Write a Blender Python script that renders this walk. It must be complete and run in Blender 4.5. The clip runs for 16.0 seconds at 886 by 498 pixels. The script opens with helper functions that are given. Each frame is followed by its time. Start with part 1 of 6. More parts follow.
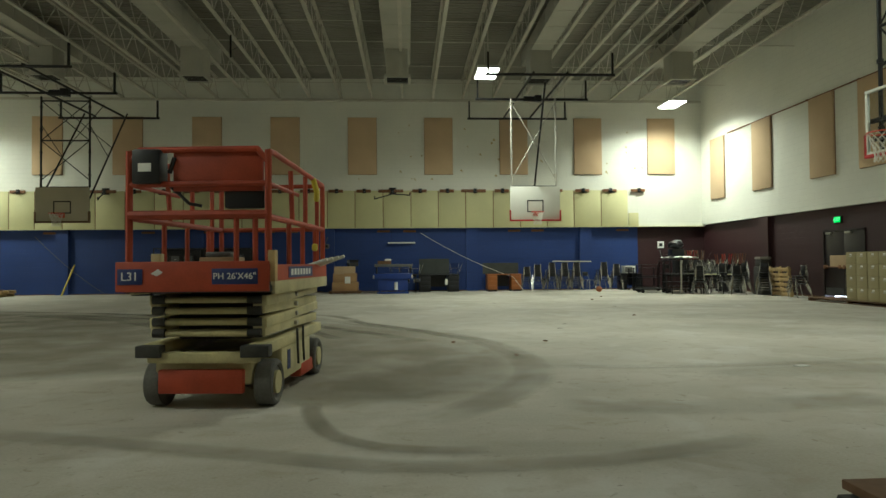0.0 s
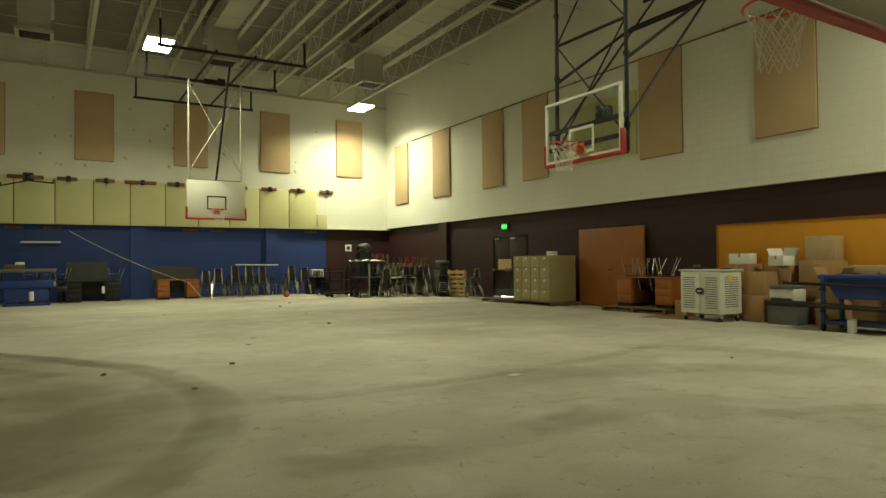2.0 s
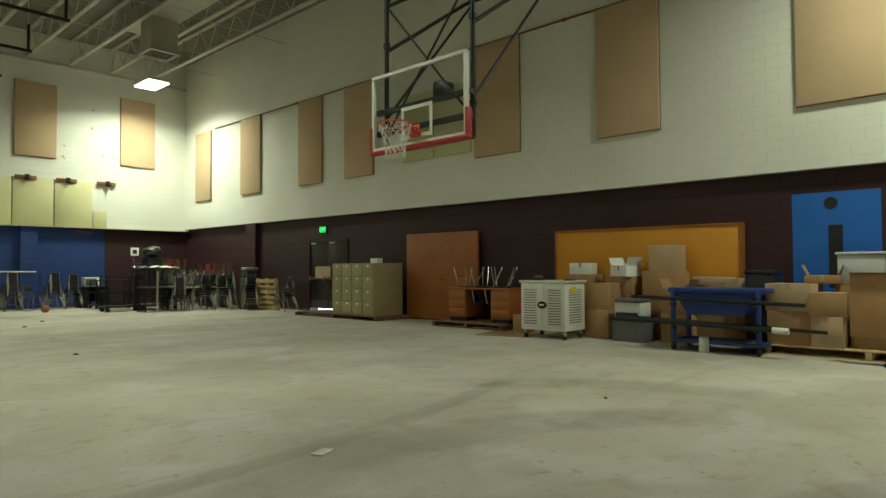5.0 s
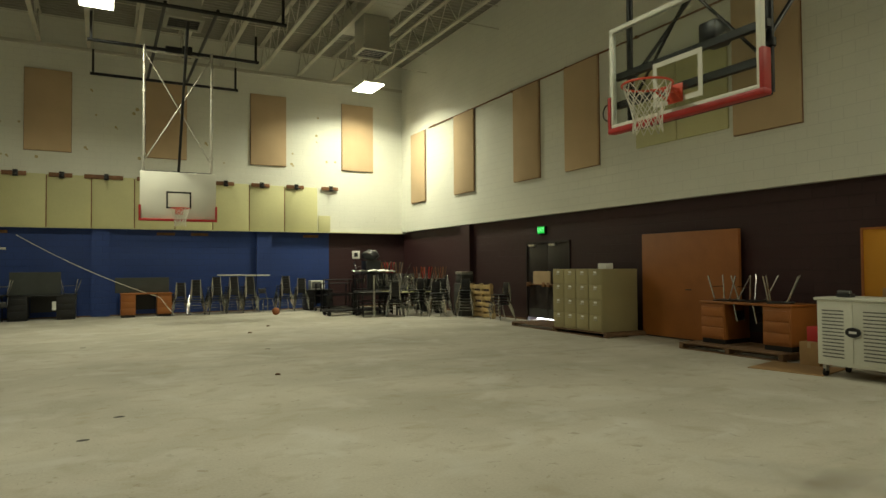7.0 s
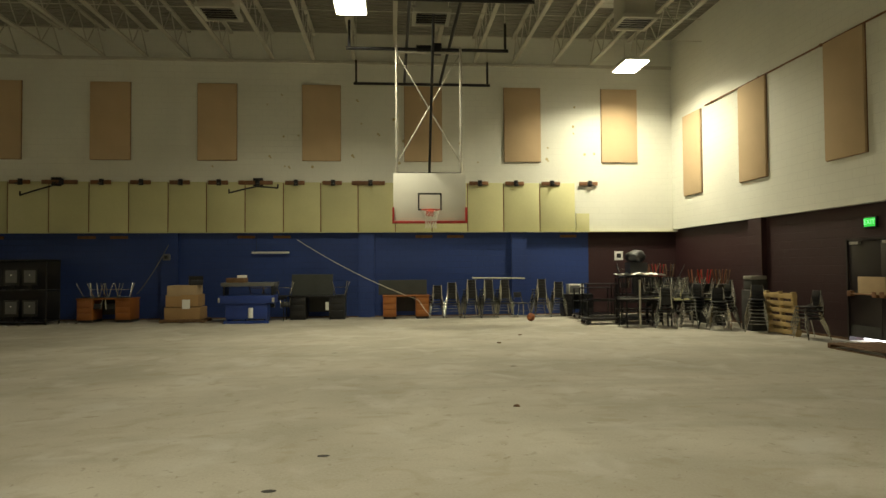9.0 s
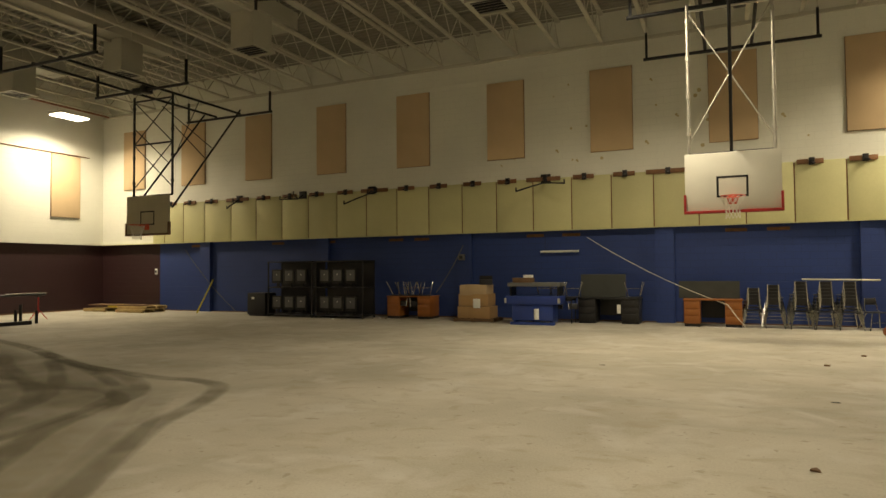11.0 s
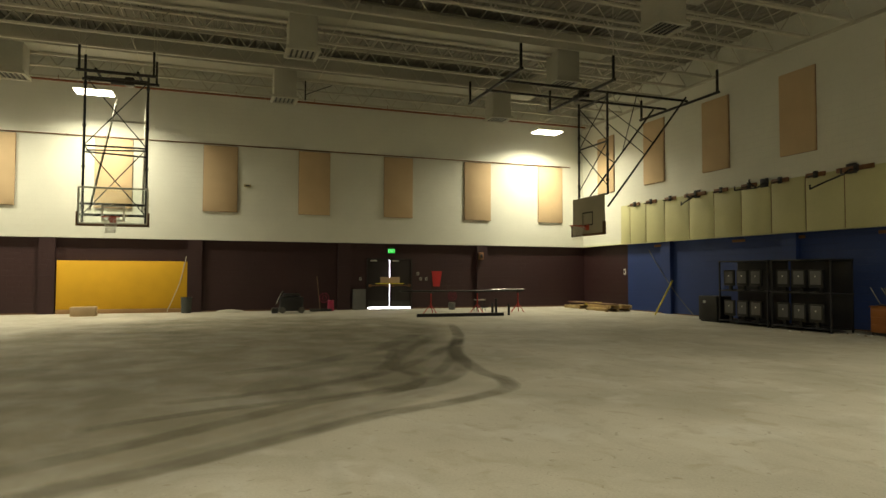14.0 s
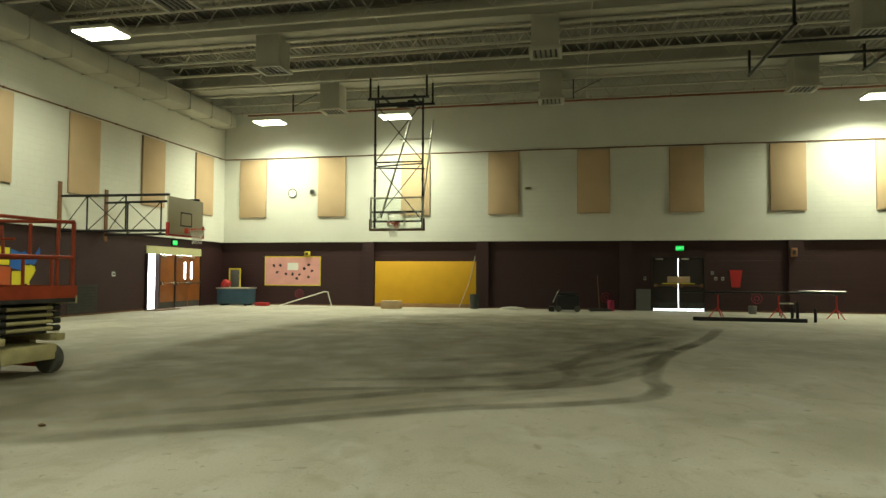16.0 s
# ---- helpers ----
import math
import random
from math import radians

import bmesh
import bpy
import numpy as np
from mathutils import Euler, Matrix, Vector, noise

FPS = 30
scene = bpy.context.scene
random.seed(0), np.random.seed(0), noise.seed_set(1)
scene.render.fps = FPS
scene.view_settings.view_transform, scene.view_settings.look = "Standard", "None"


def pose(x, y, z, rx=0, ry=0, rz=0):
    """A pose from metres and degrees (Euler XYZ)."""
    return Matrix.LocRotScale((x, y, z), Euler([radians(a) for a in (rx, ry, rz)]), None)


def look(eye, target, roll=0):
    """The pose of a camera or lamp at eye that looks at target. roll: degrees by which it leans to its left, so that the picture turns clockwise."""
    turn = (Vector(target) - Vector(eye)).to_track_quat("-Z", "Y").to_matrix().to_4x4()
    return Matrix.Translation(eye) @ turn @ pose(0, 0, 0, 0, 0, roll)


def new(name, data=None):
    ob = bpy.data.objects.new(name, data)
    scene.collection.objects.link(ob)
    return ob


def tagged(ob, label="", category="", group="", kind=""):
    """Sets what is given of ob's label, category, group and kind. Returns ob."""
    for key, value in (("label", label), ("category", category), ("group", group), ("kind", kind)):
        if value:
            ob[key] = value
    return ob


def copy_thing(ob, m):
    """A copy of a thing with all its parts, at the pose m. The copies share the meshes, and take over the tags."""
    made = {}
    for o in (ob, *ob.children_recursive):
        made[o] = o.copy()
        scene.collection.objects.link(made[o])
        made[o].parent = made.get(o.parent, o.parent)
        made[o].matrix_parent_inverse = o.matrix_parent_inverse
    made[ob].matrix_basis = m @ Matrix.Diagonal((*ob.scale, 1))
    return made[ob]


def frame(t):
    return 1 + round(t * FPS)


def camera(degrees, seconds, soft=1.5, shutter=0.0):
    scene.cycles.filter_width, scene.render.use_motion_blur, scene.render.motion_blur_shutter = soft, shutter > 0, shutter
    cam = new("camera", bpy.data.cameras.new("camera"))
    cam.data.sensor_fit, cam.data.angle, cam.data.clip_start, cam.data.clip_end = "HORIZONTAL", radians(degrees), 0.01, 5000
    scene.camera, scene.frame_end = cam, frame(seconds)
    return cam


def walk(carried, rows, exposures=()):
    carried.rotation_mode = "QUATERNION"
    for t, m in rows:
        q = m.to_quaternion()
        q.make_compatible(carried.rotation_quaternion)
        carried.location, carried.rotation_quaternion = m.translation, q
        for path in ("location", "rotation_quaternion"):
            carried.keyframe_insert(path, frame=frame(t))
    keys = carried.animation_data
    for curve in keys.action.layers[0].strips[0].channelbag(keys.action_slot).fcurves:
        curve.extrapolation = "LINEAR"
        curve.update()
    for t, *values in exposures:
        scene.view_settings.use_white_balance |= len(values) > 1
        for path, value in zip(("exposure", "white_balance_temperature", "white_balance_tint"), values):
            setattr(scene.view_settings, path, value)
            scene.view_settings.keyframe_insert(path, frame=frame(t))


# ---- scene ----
cam = camera(69.5, 16.0)
PATH = [
    (0, (-0.046, -0.272, 1.216), (0.065, 1.724, 1.261), -0.5),
    (0.5, (0.02, 0.134, 1.214), (0.31, 2.112, 1.259), -0.6),
    (1, (0.062, 0.52, 1.234), (0.539, 2.462, 1.278), -0.5),
    (1.5, (0.124, 0.899, 1.22), (0.836, 2.767, 1.266), -0.6),
    (2, (0.182, 1.247, 1.237), (1.217, 2.958, 1.282), -0.6),
    (2.5, (0.322, 1.568, 1.26), (1.648, 3.065, 1.305), -0.8),
    (3, (0.539, 1.862, 1.276), (2.191, 2.988, 1.324), -0.4),
    (3.2, (0.653, 1.973, 1.3), (2.328, 3.064, 1.346), -0.5),
    (5.5, (2.056, 3.511, 1.32), (3.403, 4.988, 1.376), -0.4),
    (6, (2.411, 3.961, 1.358), (3.632, 5.544, 1.41), -0.5),
    (6.5, (2.658, 4.43, 1.387), (3.745, 6.109, 1.441), -0.4),
    (7, (2.908, 4.9, 1.512), (3.844, 6.666, 1.566), -0.4),
    (7.5, (3.09, 5.381, 1.597), (3.86, 7.226, 1.652), -0.4),
    (8, (3.268, 5.813, 1.608), (3.903, 7.709, 1.663), -0.3),
    (8.5, (3.467, 6.194, 1.625), (3.89, 8.148, 1.679), -0.4),
    (9, (3.649, 6.648, 1.608), (3.807, 8.641, 1.666), -0.4),
    (9.2, (3.707, 6.873, 1.572), (3.77, 8.871, 1.637), -0.5),
    (11.5, (4.734, 8.638, 1.595), (3.674, 10.333, 1.66), -0.4),
    (12, (4.947, 9.165, 1.56), (3.656, 10.691, 1.63), -0.3),
    (12.5, (5.092, 9.644, 1.532), (3.607, 10.982, 1.606), -0.1),
    (13, (5.343, 10.167, 1.534), (3.7, 11.304, 1.609), 0.0),
    (13.5, (5.533, 10.799, 1.517), (3.751, 11.704, 1.593), 0.1),
    (14, (5.686, 11.474, 1.5), (3.8, 12.136, 1.578), 0.2),
    (14.5, (5.786, 12.136, 1.499), (3.834, 12.561, 1.573), -0.0),
    (15, (5.852, 12.816, 1.472), (3.862, 13.004, 1.548), 0.1),
    (15.5, (5.818, 13.544, 1.419), (3.824, 13.419, 1.498), 0.2),
    (16, (5.698, 14.25, 1.413), (3.739, 13.855, 1.491), 0.3),
]
walk(cam, [(t, look(eye, target, roll)) for t, eye, target, roll in PATH],
     exposures=[(0.0, -0.02, 5450, 8), (1.0, -0.07, 6300, 5), (2.5, -0.12, 7000, 0), (3.2, -0.12, 6800, 0), (5.5, -0.27, 5700, 4), (7.0, -0.33, 6400, 8), (9.0, -0.28, 6700, 14),
                (11.5, -0.07, 7300, 24), (12.5, -0.12, 7300, 22), (14.0, -0.07, 6700, 14), (16.0, -0.07, 6200, 2)])

# ---------- light ----------
world = bpy.data.worlds.new("world")
scene.world = world
world.use_nodes = True
world.node_tree.nodes["Background"].inputs[0].default_value = (0.9, 0.95, 1.0, 1)
world.node_tree.nodes["Background"].inputs[1].default_value = 0.3

N, E, W, S = 27.75, 13.21, -20.65, -1.2      # inner faces of the upper walls
SPLIT, TOP, JOIST = 2.78, 9.35, 8.45         # top of the dark wall, deck, joist bottoms
SPLIT_E = 2.855                              # the same edge on the east side
REC = 0.16                                   # the lower wall stands back by this much
LAMP_Z = 7.7
# x, y and tuned share of LAMP_W; the last lamp is unseen, added for the bright mid floor
LAMP_SPOTS = [(10.9, 25.4, 1.2), (2.7, 21.3, 0.8), (-18.9, 24.9, 1.05), (-18.75, 7.35, 0.9), (-18.8, 1.9, 0.9), (-8.8, 2.1, 0.65), (10.9, 3.2, 0.85), (3.6, 11.0, 0.6)]
LAMP_W = 362
for lx, ly, power in LAMP_SPOTS:
    ld = bpy.data.lights.new("tube_light", "AREA")
    ld.spread = radians(152)
    ld.shape, ld.size, ld.size_y, ld.energy, ld.color = "RECTANGLE", 0.7, 1.15, LAMP_W * power, (1.0, 0.97, 0.69)
    lo = new("tube_light", ld)
    lo.matrix_basis = pose(lx, ly, LAMP_Z - 0.08)


# ---------- materials ----------
def mat(name, col, rough=0.6, metal=0.0, var=0.18, scale=3.0, fine=40.0, bump=0.05, tint=None, trans=0.0, emit=0.0, coat=0.0):
    m = bpy.data.materials.new(name)
    m.use_nodes = True
    nt = m.node_tree
    p = nt.nodes["Principled BSDF"]
    p.inputs["Metallic"].default_value, p.inputs["Roughness"].default_value = metal, rough
    p.inputs["Transmission Weight"].default_value = trans
    p.inputs["Coat Weight"].default_value = coat
    if emit:
        p.inputs["Emission Color"].default_value, p.inputs["Emission Strength"].default_value = (*col, 1), emit
    tc = nt.nodes.new("ShaderNodeTexCoord")
    a, b = nt.nodes.new("ShaderNodeTexNoise"), nt.nodes.new("ShaderNodeTexNoise")
    for n, s, d in ((a, scale, 5.0), (b, fine, 3.0)):
        n.inputs["Scale"].default_value, n.inputs["Detail"].default_value = s, d
        nt.links.new(tc.outputs["Object"], n.inputs["Vector"])
    add = nt.nodes.new("ShaderNodeMath")
    add.operation = "MULTIPLY_ADD"
    nt.links.new(b.outputs["Fac"], add.inputs[0])
    add.inputs[1].default_value = 0.35
    nt.links.new(a.outputs["Fac"], add.inputs[2])
    ramp = nt.nodes.new("ShaderNodeValToRGB")
    lo = [c * (1 - var) for c in col]
    hi = list(tint) if tint else [min(1, c * (1 + var * 0.6)) for c in col]
    ramp.color_ramp.elements[0].position, ramp.color_ramp.elements[0].color = 0.42, (*lo, 1)
    ramp.color_ramp.elements[1].position, ramp.color_ramp.elements[1].color = 0.92, (*hi, 1)
    nt.links.new(add.outputs[0], ramp.inputs[0])
    info = nt.nodes.new("ShaderNodeObjectInfo")
    hsv = nt.nodes.new("ShaderNodeHueSaturation")
    mp = nt.nodes.new("ShaderNodeMapRange")
    mp.inputs["To Min"].default_value, mp.inputs["To Max"].default_value = 0.92, 1.08
    nt.links.new(info.outputs["Random"], mp.inputs["Value"])
    nt.links.new(mp.outputs[0], hsv.inputs["Value"])
    nt.links.new(ramp.outputs[0], hsv.inputs["Color"])
    nt.links.new(hsv.outputs[0], p.inputs["Base Color"])
    if bump:
        bp = nt.nodes.new("ShaderNodeBump")
        bp.inputs["Strength"].default_value, bp.inputs["Distance"].default_value = bump * 4, 0.01
        nt.links.new(add.outputs[0], bp.inputs["Height"])
        nt.links.new(bp.outputs[0], p.inputs["Normal"])
    return m


def block_wall(name, col, rough, joint=0.8, mortar=0.008, var=0.15):
    """Painted concrete block: 0.4 x 0.2 m courses, pitted, with shallow joints."""
    m = mat(name, col, rough, 0, var, 0.7, 30, 0)
    nt = m.node_tree
    p = nt.nodes["Principled BSDF"]
    tc = nt.nodes.new("ShaderNodeTexCoord")
    sep, com, ad = nt.nodes.new("ShaderNodeSeparateXYZ"), nt.nodes.new("ShaderNodeCombineXYZ"), nt.nodes.new("ShaderNodeMath")
    nt.links.new(tc.outputs["Object"], sep.inputs[0])
    nt.links.new(sep.outputs[0], ad.inputs[0]), nt.links.new(sep.outputs[1], ad.inputs[1])
    nt.links.new(ad.outputs[0], com.inputs[0]), nt.links.new(sep.outputs[2], com.inputs[1])
    br = nt.nodes.new("ShaderNodeTexBrick")
    br.inputs["Scale"].default_value = 1.0
    br.inputs["Brick Width"].default_value, br.inputs["Row Height"].default_value = 0.4, 0.2
    br.inputs["Mortar Size"].default_value, br.inputs["Mortar Smooth"].default_value = mortar, 0.4
    nt.links.new(com.outputs[0], br.inputs["Vector"])
    src = p.inputs["Base Color"].links[0].from_socket
    mix = nt.nodes.new("ShaderNodeMix")
    mix.data_type = "RGBA"
    nt.links.new(br.outputs["Fac"], mix.inputs["Factor"])
    nt.links.new(src, mix.inputs["A"])
    mix.inputs["B"].default_value = (*[c * joint for c in col], 1)
    nt.links.new(mix.outputs["Result"], p.inputs["Base Color"])
    nz = nt.nodes.new("ShaderNodeTexNoise")
    nz.inputs["Scale"].default_value, nz.inputs["Detail"].default_value = 60, 4
    nt.links.new(tc.outputs["Object"], nz.inputs["Vector"])
    h = nt.nodes.new("ShaderNodeMath")
    h.operation = "MULTIPLY_ADD"
    nt.links.new(br.outputs["Fac"], h.inputs[0])
    h.inputs[1].default_value = -1.5
    nt.links.new(nz.outputs["Fac"], h.inputs[2])
    bp = nt.nodes.new("ShaderNodeBump")
    bp.inputs["Strength"].default_value, bp.inputs["Distance"].default_value = 0.5, 0.006
    nt.links.new(h.outputs[0], bp.inputs["Height"]), nt.links.new(bp.outputs[0], p.inputs["Normal"])
    return m


def floor_material():
    """Scraped concrete slab: pale dust, broad grey stains, fine grit, scuffs."""
    m = mat("scraped_concrete", (0.42, 0.39, 0.315), 0.8, 0, 0.2, 0.5, 45, 0.16, tint=(0.52, 0.49, 0.42))
    nt = m.node_tree
    p = nt.nodes["Principled BSDF"]
    src = p.inputs["Base Color"].links[0].from_socket
    tc = nt.nodes.new("ShaderNodeTexCoord")
    last = src
    for scale, lo, hi, amount, col, stretch in ((0.22, 0.47, 0.70, 0.5, (0.29, 0.265, 0.20), (1, 1.6, 1)), (1.3, 0.52, 0.70, 0.5, (0.58, 0.57, 0.53), (1, 1, 1)), (2.6, 0.54, 0.70, 0.45, (0.33, 0.28, 0.19), (1, 1.3, 1)),
                                               (0.8, 0.57, 0.70, 0.25, (0.27, 0.255, 0.2), (0.25, 3.0, 1)), (9.0, 0.64, 0.72, 0.55, (0.24, 0.20, 0.14), (1, 1, 1)), (30.0, 0.66, 0.74, 0.6, (0.15, 0.13, 0.1), (1, 1, 1))):
        mp = nt.nodes.new("ShaderNodeMapping")
        mp.inputs["Scale"].default_value = stretch
        mp.inputs["Rotation"].default_value = (0, 0, scale * 2.0)
        nt.links.new(tc.outputs["Object"], mp.inputs["Vector"])
        nz = nt.nodes.new("ShaderNodeTexNoise")
        nz.inputs["Scale"].default_value, nz.inputs["Detail"].default_value, nz.inputs["Distortion"].default_value = scale, 7, 0.6
        nt.links.new(mp.outputs[0], nz.inputs["Vector"])
        mr = nt.nodes.new("ShaderNodeMapRange")
        mr.inputs["From Min"].default_value, mr.inputs["From Max"].default_value, mr.inputs["To Max"].default_value = lo, hi, amount
        nt.links.new(nz.outputs["Fac"], mr.inputs["Value"])
        mix = nt.nodes.new("ShaderNodeMix")
        mix.data_type = "RGBA"
        nt.links.new(mr.outputs[0], mix.inputs["Factor"])
        nt.links.new(last, mix.inputs["A"])
        mix.inputs["B"].default_value = (*col, 1)
        last = mix.outputs["Result"]
    nt.links.new(last, p.inputs["Base Color"])
    return m


def stain_material(name, col, strength):
    """A rubbed-off smear: opaque in the middle of its band, gone at its edges, broken up by grain."""
    m = bpy.data.materials.new(name)
    m.use_nodes = True
    nt = m.node_tree
    p = nt.nodes["Principled BSDF"]
    p.inputs["Base Color"].default_value, p.inputs["Roughness"].default_value = (*col, 1), 0.9
    uv = nt.nodes.new("ShaderNodeUVMap")
    sep = nt.nodes.new("ShaderNodeSeparateXYZ")
    nt.links.new(uv.outputs[0], sep.inputs[0])

    def math_node(op, a, b):
        n = nt.nodes.new("ShaderNodeMath")
        n.operation = op
        n.use_clamp = True
        for i, v in enumerate((a, b)):
            if isinstance(v, (int, float)):
                n.inputs[i].default_value = v
            else:
                nt.links.new(v, n.inputs[i])
        return n.outputs[0]
    edge = math_node("MULTIPLY", sep.outputs[0], math_node("SUBTRACT", 1.0, sep.outputs[0]))
    edge = math_node("MULTIPLY", edge, 5.0)
    ends = math_node("MULTIPLY", math_node("MULTIPLY", sep.outputs[1], math_node("SUBTRACT", 1.0, sep.outputs[1])), 9.0)
    tc = nt.nodes.new("ShaderNodeTexCoord")
    nz = nt.nodes.new("ShaderNodeTexNoise")
    nz.inputs["Scale"].default_value, nz.inputs["Detail"].default_value = 1.1, 8
    nt.links.new(tc.outputs["Object"], nz.inputs["Vector"])
    mr = nt.nodes.new("ShaderNodeMapRange")
    mr.inputs["From Min"].default_value, mr.inputs["From Max"].default_value = 0.3, 0.6
    mr.inputs["To Min"].default_value, mr.inputs["To Max"].default_value = 0.35 * strength, strength
    nt.links.new(nz.outputs["Fac"], mr.inputs["Value"])
    fac = math_node("MULTIPLY", math_node("MULTIPLY", edge, ends), mr.outputs[0])
    tr, mx = nt.nodes.new("ShaderNodeBsdfTransparent"), nt.nodes.new("ShaderNodeMixShader")
    nt.links.new(fac, mx.inputs[0]), nt.links.new(tr.outputs[0], mx.inputs[1]), nt.links.new(p.outputs[0], mx.inputs[2])
    nt.links.new(mx.outputs[0], nt.nodes["Material Output"].inputs["Surface"])
    return m


WHITE = block_wall("white_block", (0.69, 0.69, 0.61), 0.7, 0.93, 0.005, 0.07)
MAROON = block_wall("maroon_block", (0.030, 0.0075, 0.009), 0.62, 0.75)
BLUE = block_wall("blue_block", (0.014, 0.041, 0.18), 0.62, 0.75)
FLOOR = floor_material()
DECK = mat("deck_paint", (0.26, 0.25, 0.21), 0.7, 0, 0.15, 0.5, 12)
JOISTM = mat("joist_paint", (0.50, 0.48, 0.40), 0.55, 0, 0.12, 2, 20)
DUCT = mat("duct_paint", (0.44, 0.43, 0.36), 0.6, 0, 0.1, 1, 20)
PANEL = mat("acoustic_fabric", (0.56, 0.41, 0.25), 0.95, 0, 0.08, 1.2, 90, 0.15)
CREAM = mat("cream_board", (0.56, 0.54, 0.29), 0.6, 0, 0.1, 0.8, 25)
WOODB = mat("brown_wood", (0.20, 0.09, 0.035), 0.6, 0, 0.3, 6, 60)
BLACK = mat("black_steel", (0.015, 0.015, 0.016), 0.4, 0.3, 0.3)
DARKM = mat("dark_plastic", (0.012, 0.012, 0.014), 0.45, 0, 0.3)
STEEL = mat("chrome", (0.55, 0.55, 0.53), 0.22, 1.0, 0.1)
GALV = mat("galvanised_pipe", (0.50, 0.48, 0.42), 0.45, 0.6, 0.2, 8)
ORANGE = mat("orange_paint", (0.39, 0.056, 0.018), 0.55, 0, 0.3, 4, 50)
REDP = mat("red_pad", (0.35, 0.018, 0.015), 0.5)
RIMM = mat("rim_orange", (0.60, 0.07, 0.03), 0.45)
LIFTC = mat("lift_cream", (0.55, 0.49, 0.26), 0.55, 0, 0.3, 3, 40)
RUBBER = mat("dusty_rubber", (0.13, 0.125, 0.11), 0.95, 0, 0.35, 5, 40)
DUSTK = mat("dusty_black", (0.05, 0.048, 0.042), 0.85, 0, 0.4, 4, 40)
SIGNB = mat("sign_blue", (0.02, 0.035, 0.15), 0.4)
PAPER = mat("white_paper", (0.78, 0.78, 0.74), 0.8, 0, 0.06)
BOARDW = mat("board_white", (0.76, 0.75, 0.66), 0.45, 0, 0.06, 2)
BOARDT = mat("board_tan", (0.42, 0.38, 0.26), 0.5, 0, 0.08, 2)
GLASS = mat("clear_glass", (0.9, 0.95, 0.92), 0.02, 0, 0.0, trans=1.0, bump=0)
NET = mat("net_cord", (0.72, 0.70, 0.62), 0.9)
CARD = mat("cardboard", (0.36, 0.22, 0.10), 0.9, 0, 0.15, 3, 40)
CARDL = mat("pale_cardboard", (0.44, 0.32, 0.19), 0.9, 0, 0.12, 3, 40)
TANM = mat("tan_steel", (0.36, 0.31, 0.16), 0.45, 0, 0.08, 2)
OWOOD = mat("orange_wood", (0.31, 0.105, 0.02), 0.5, 0, 0.2, 2, 30)
OBOARD = mat("orange_fabric", (0.60, 0.27, 0.02), 0.8, 0, 0.08, 2)
YBOARD = mat("yellow_board", (0.75, 0.42, 0.012), 0.75, 0, 0.06, 2)
WHITEM = mat("white_enamel", (0.66, 0.66, 0.58), 0.45, 0, 0.06)
BLUEP = mat("blue_plastic", (0.016, 0.045, 0.23), 0.45, 0, 0.15)
BLUEM = mat("mural_blue", (0.02, 0.13, 0.50), 0.55, 0, 0.08)
YELM = mat("mural_yellow", (0.72, 0.62, 0.02), 0.55, 0, 0.06)
MBLACK = mat("mural_black", (0.012, 0.011, 0.012), 0.6)
MORANGE = mat("mural_orange", (0.55, 0.10, 0.02), 0.55)
DOORD = mat("dark_door", (0.018, 0.012, 0.012), 0.4)
DOORW = mat("varnished_door", (0.25, 0.085, 0.02), 0.35, 0, 0.2, 3, 30)
PALLET = mat("pallet_wood", (0.50, 0.36, 0.16), 0.8, 0, 0.3, 4, 50)
PALLETD = mat("old_board", (0.16, 0.09, 0.045), 0.85, 0, 0.3, 4, 50)
PLY = mat("plywood", (0.34, 0.19, 0.075), 0.6, 0, 0.25, 2, 40)
PINK = mat("pink_paper", (0.72, 0.36, 0.34), 0.85, 0, 0.12, 2)
PINKD = mat("pink_paint", (0.34, 0.02, 0.07), 0.6)
GREYG = mat("grey_plastic", (0.12, 0.12, 0.115), 0.5)
TEAL = mat("blue_grey_bin", (0.035, 0.085, 0.13), 0.5)
DGREEN = mat("dark_slate_panel", (0.045, 0.05, 0.045), 0.7)
ROPE = mat("rope", (0.62, 0.60, 0.50), 0.9)
YELP = mat("yellow_plastic", (0.68, 0.56, 0.04), 0.5)
REDM = mat("red_paint", (0.45, 0.02, 0.02), 0.5)
RUST = mat("rusty_pipe", (0.22, 0.075, 0.03), 0.7)
BALL = mat("ball_rubber", (0.28, 0.09, 0.03), 0.7)
PLASTIC = mat("clear_wrap", (0.55, 0.58, 0.58), 0.35, 0, 0.1)
SMEAR = stain_material("tyre_smear", (0.21, 0.185, 0.125), 0.5)
DIRT = stain_material("oily_dirt", (0.245, 0.215, 0.14), 0.47)
FAINT = stain_material("faint_scuff", (0.29, 0.265, 0.2), 0.2)
HAZE = stain_material("scuff_smear", (0.27, 0.245, 0.18), 0.36)
TUBE = mat("tube_diffuser", (1.0, 0.97, 0.74), 0.5, emit=12.0, bump=0, var=0)
EXITG = mat("exit_green", (0.01, 0.55, 0.06), 0.5, emit=0.9, bump=0, var=0)
EXITW = mat("exit_letters", (0.25, 1.0, 0.35), 0.5, emit=1.2, bump=0, var=0)
SKYLIT = mat("daylit_outside", (0.92, 0.95, 1.0), 0.9, emit=7.0, bump=0, var=0)


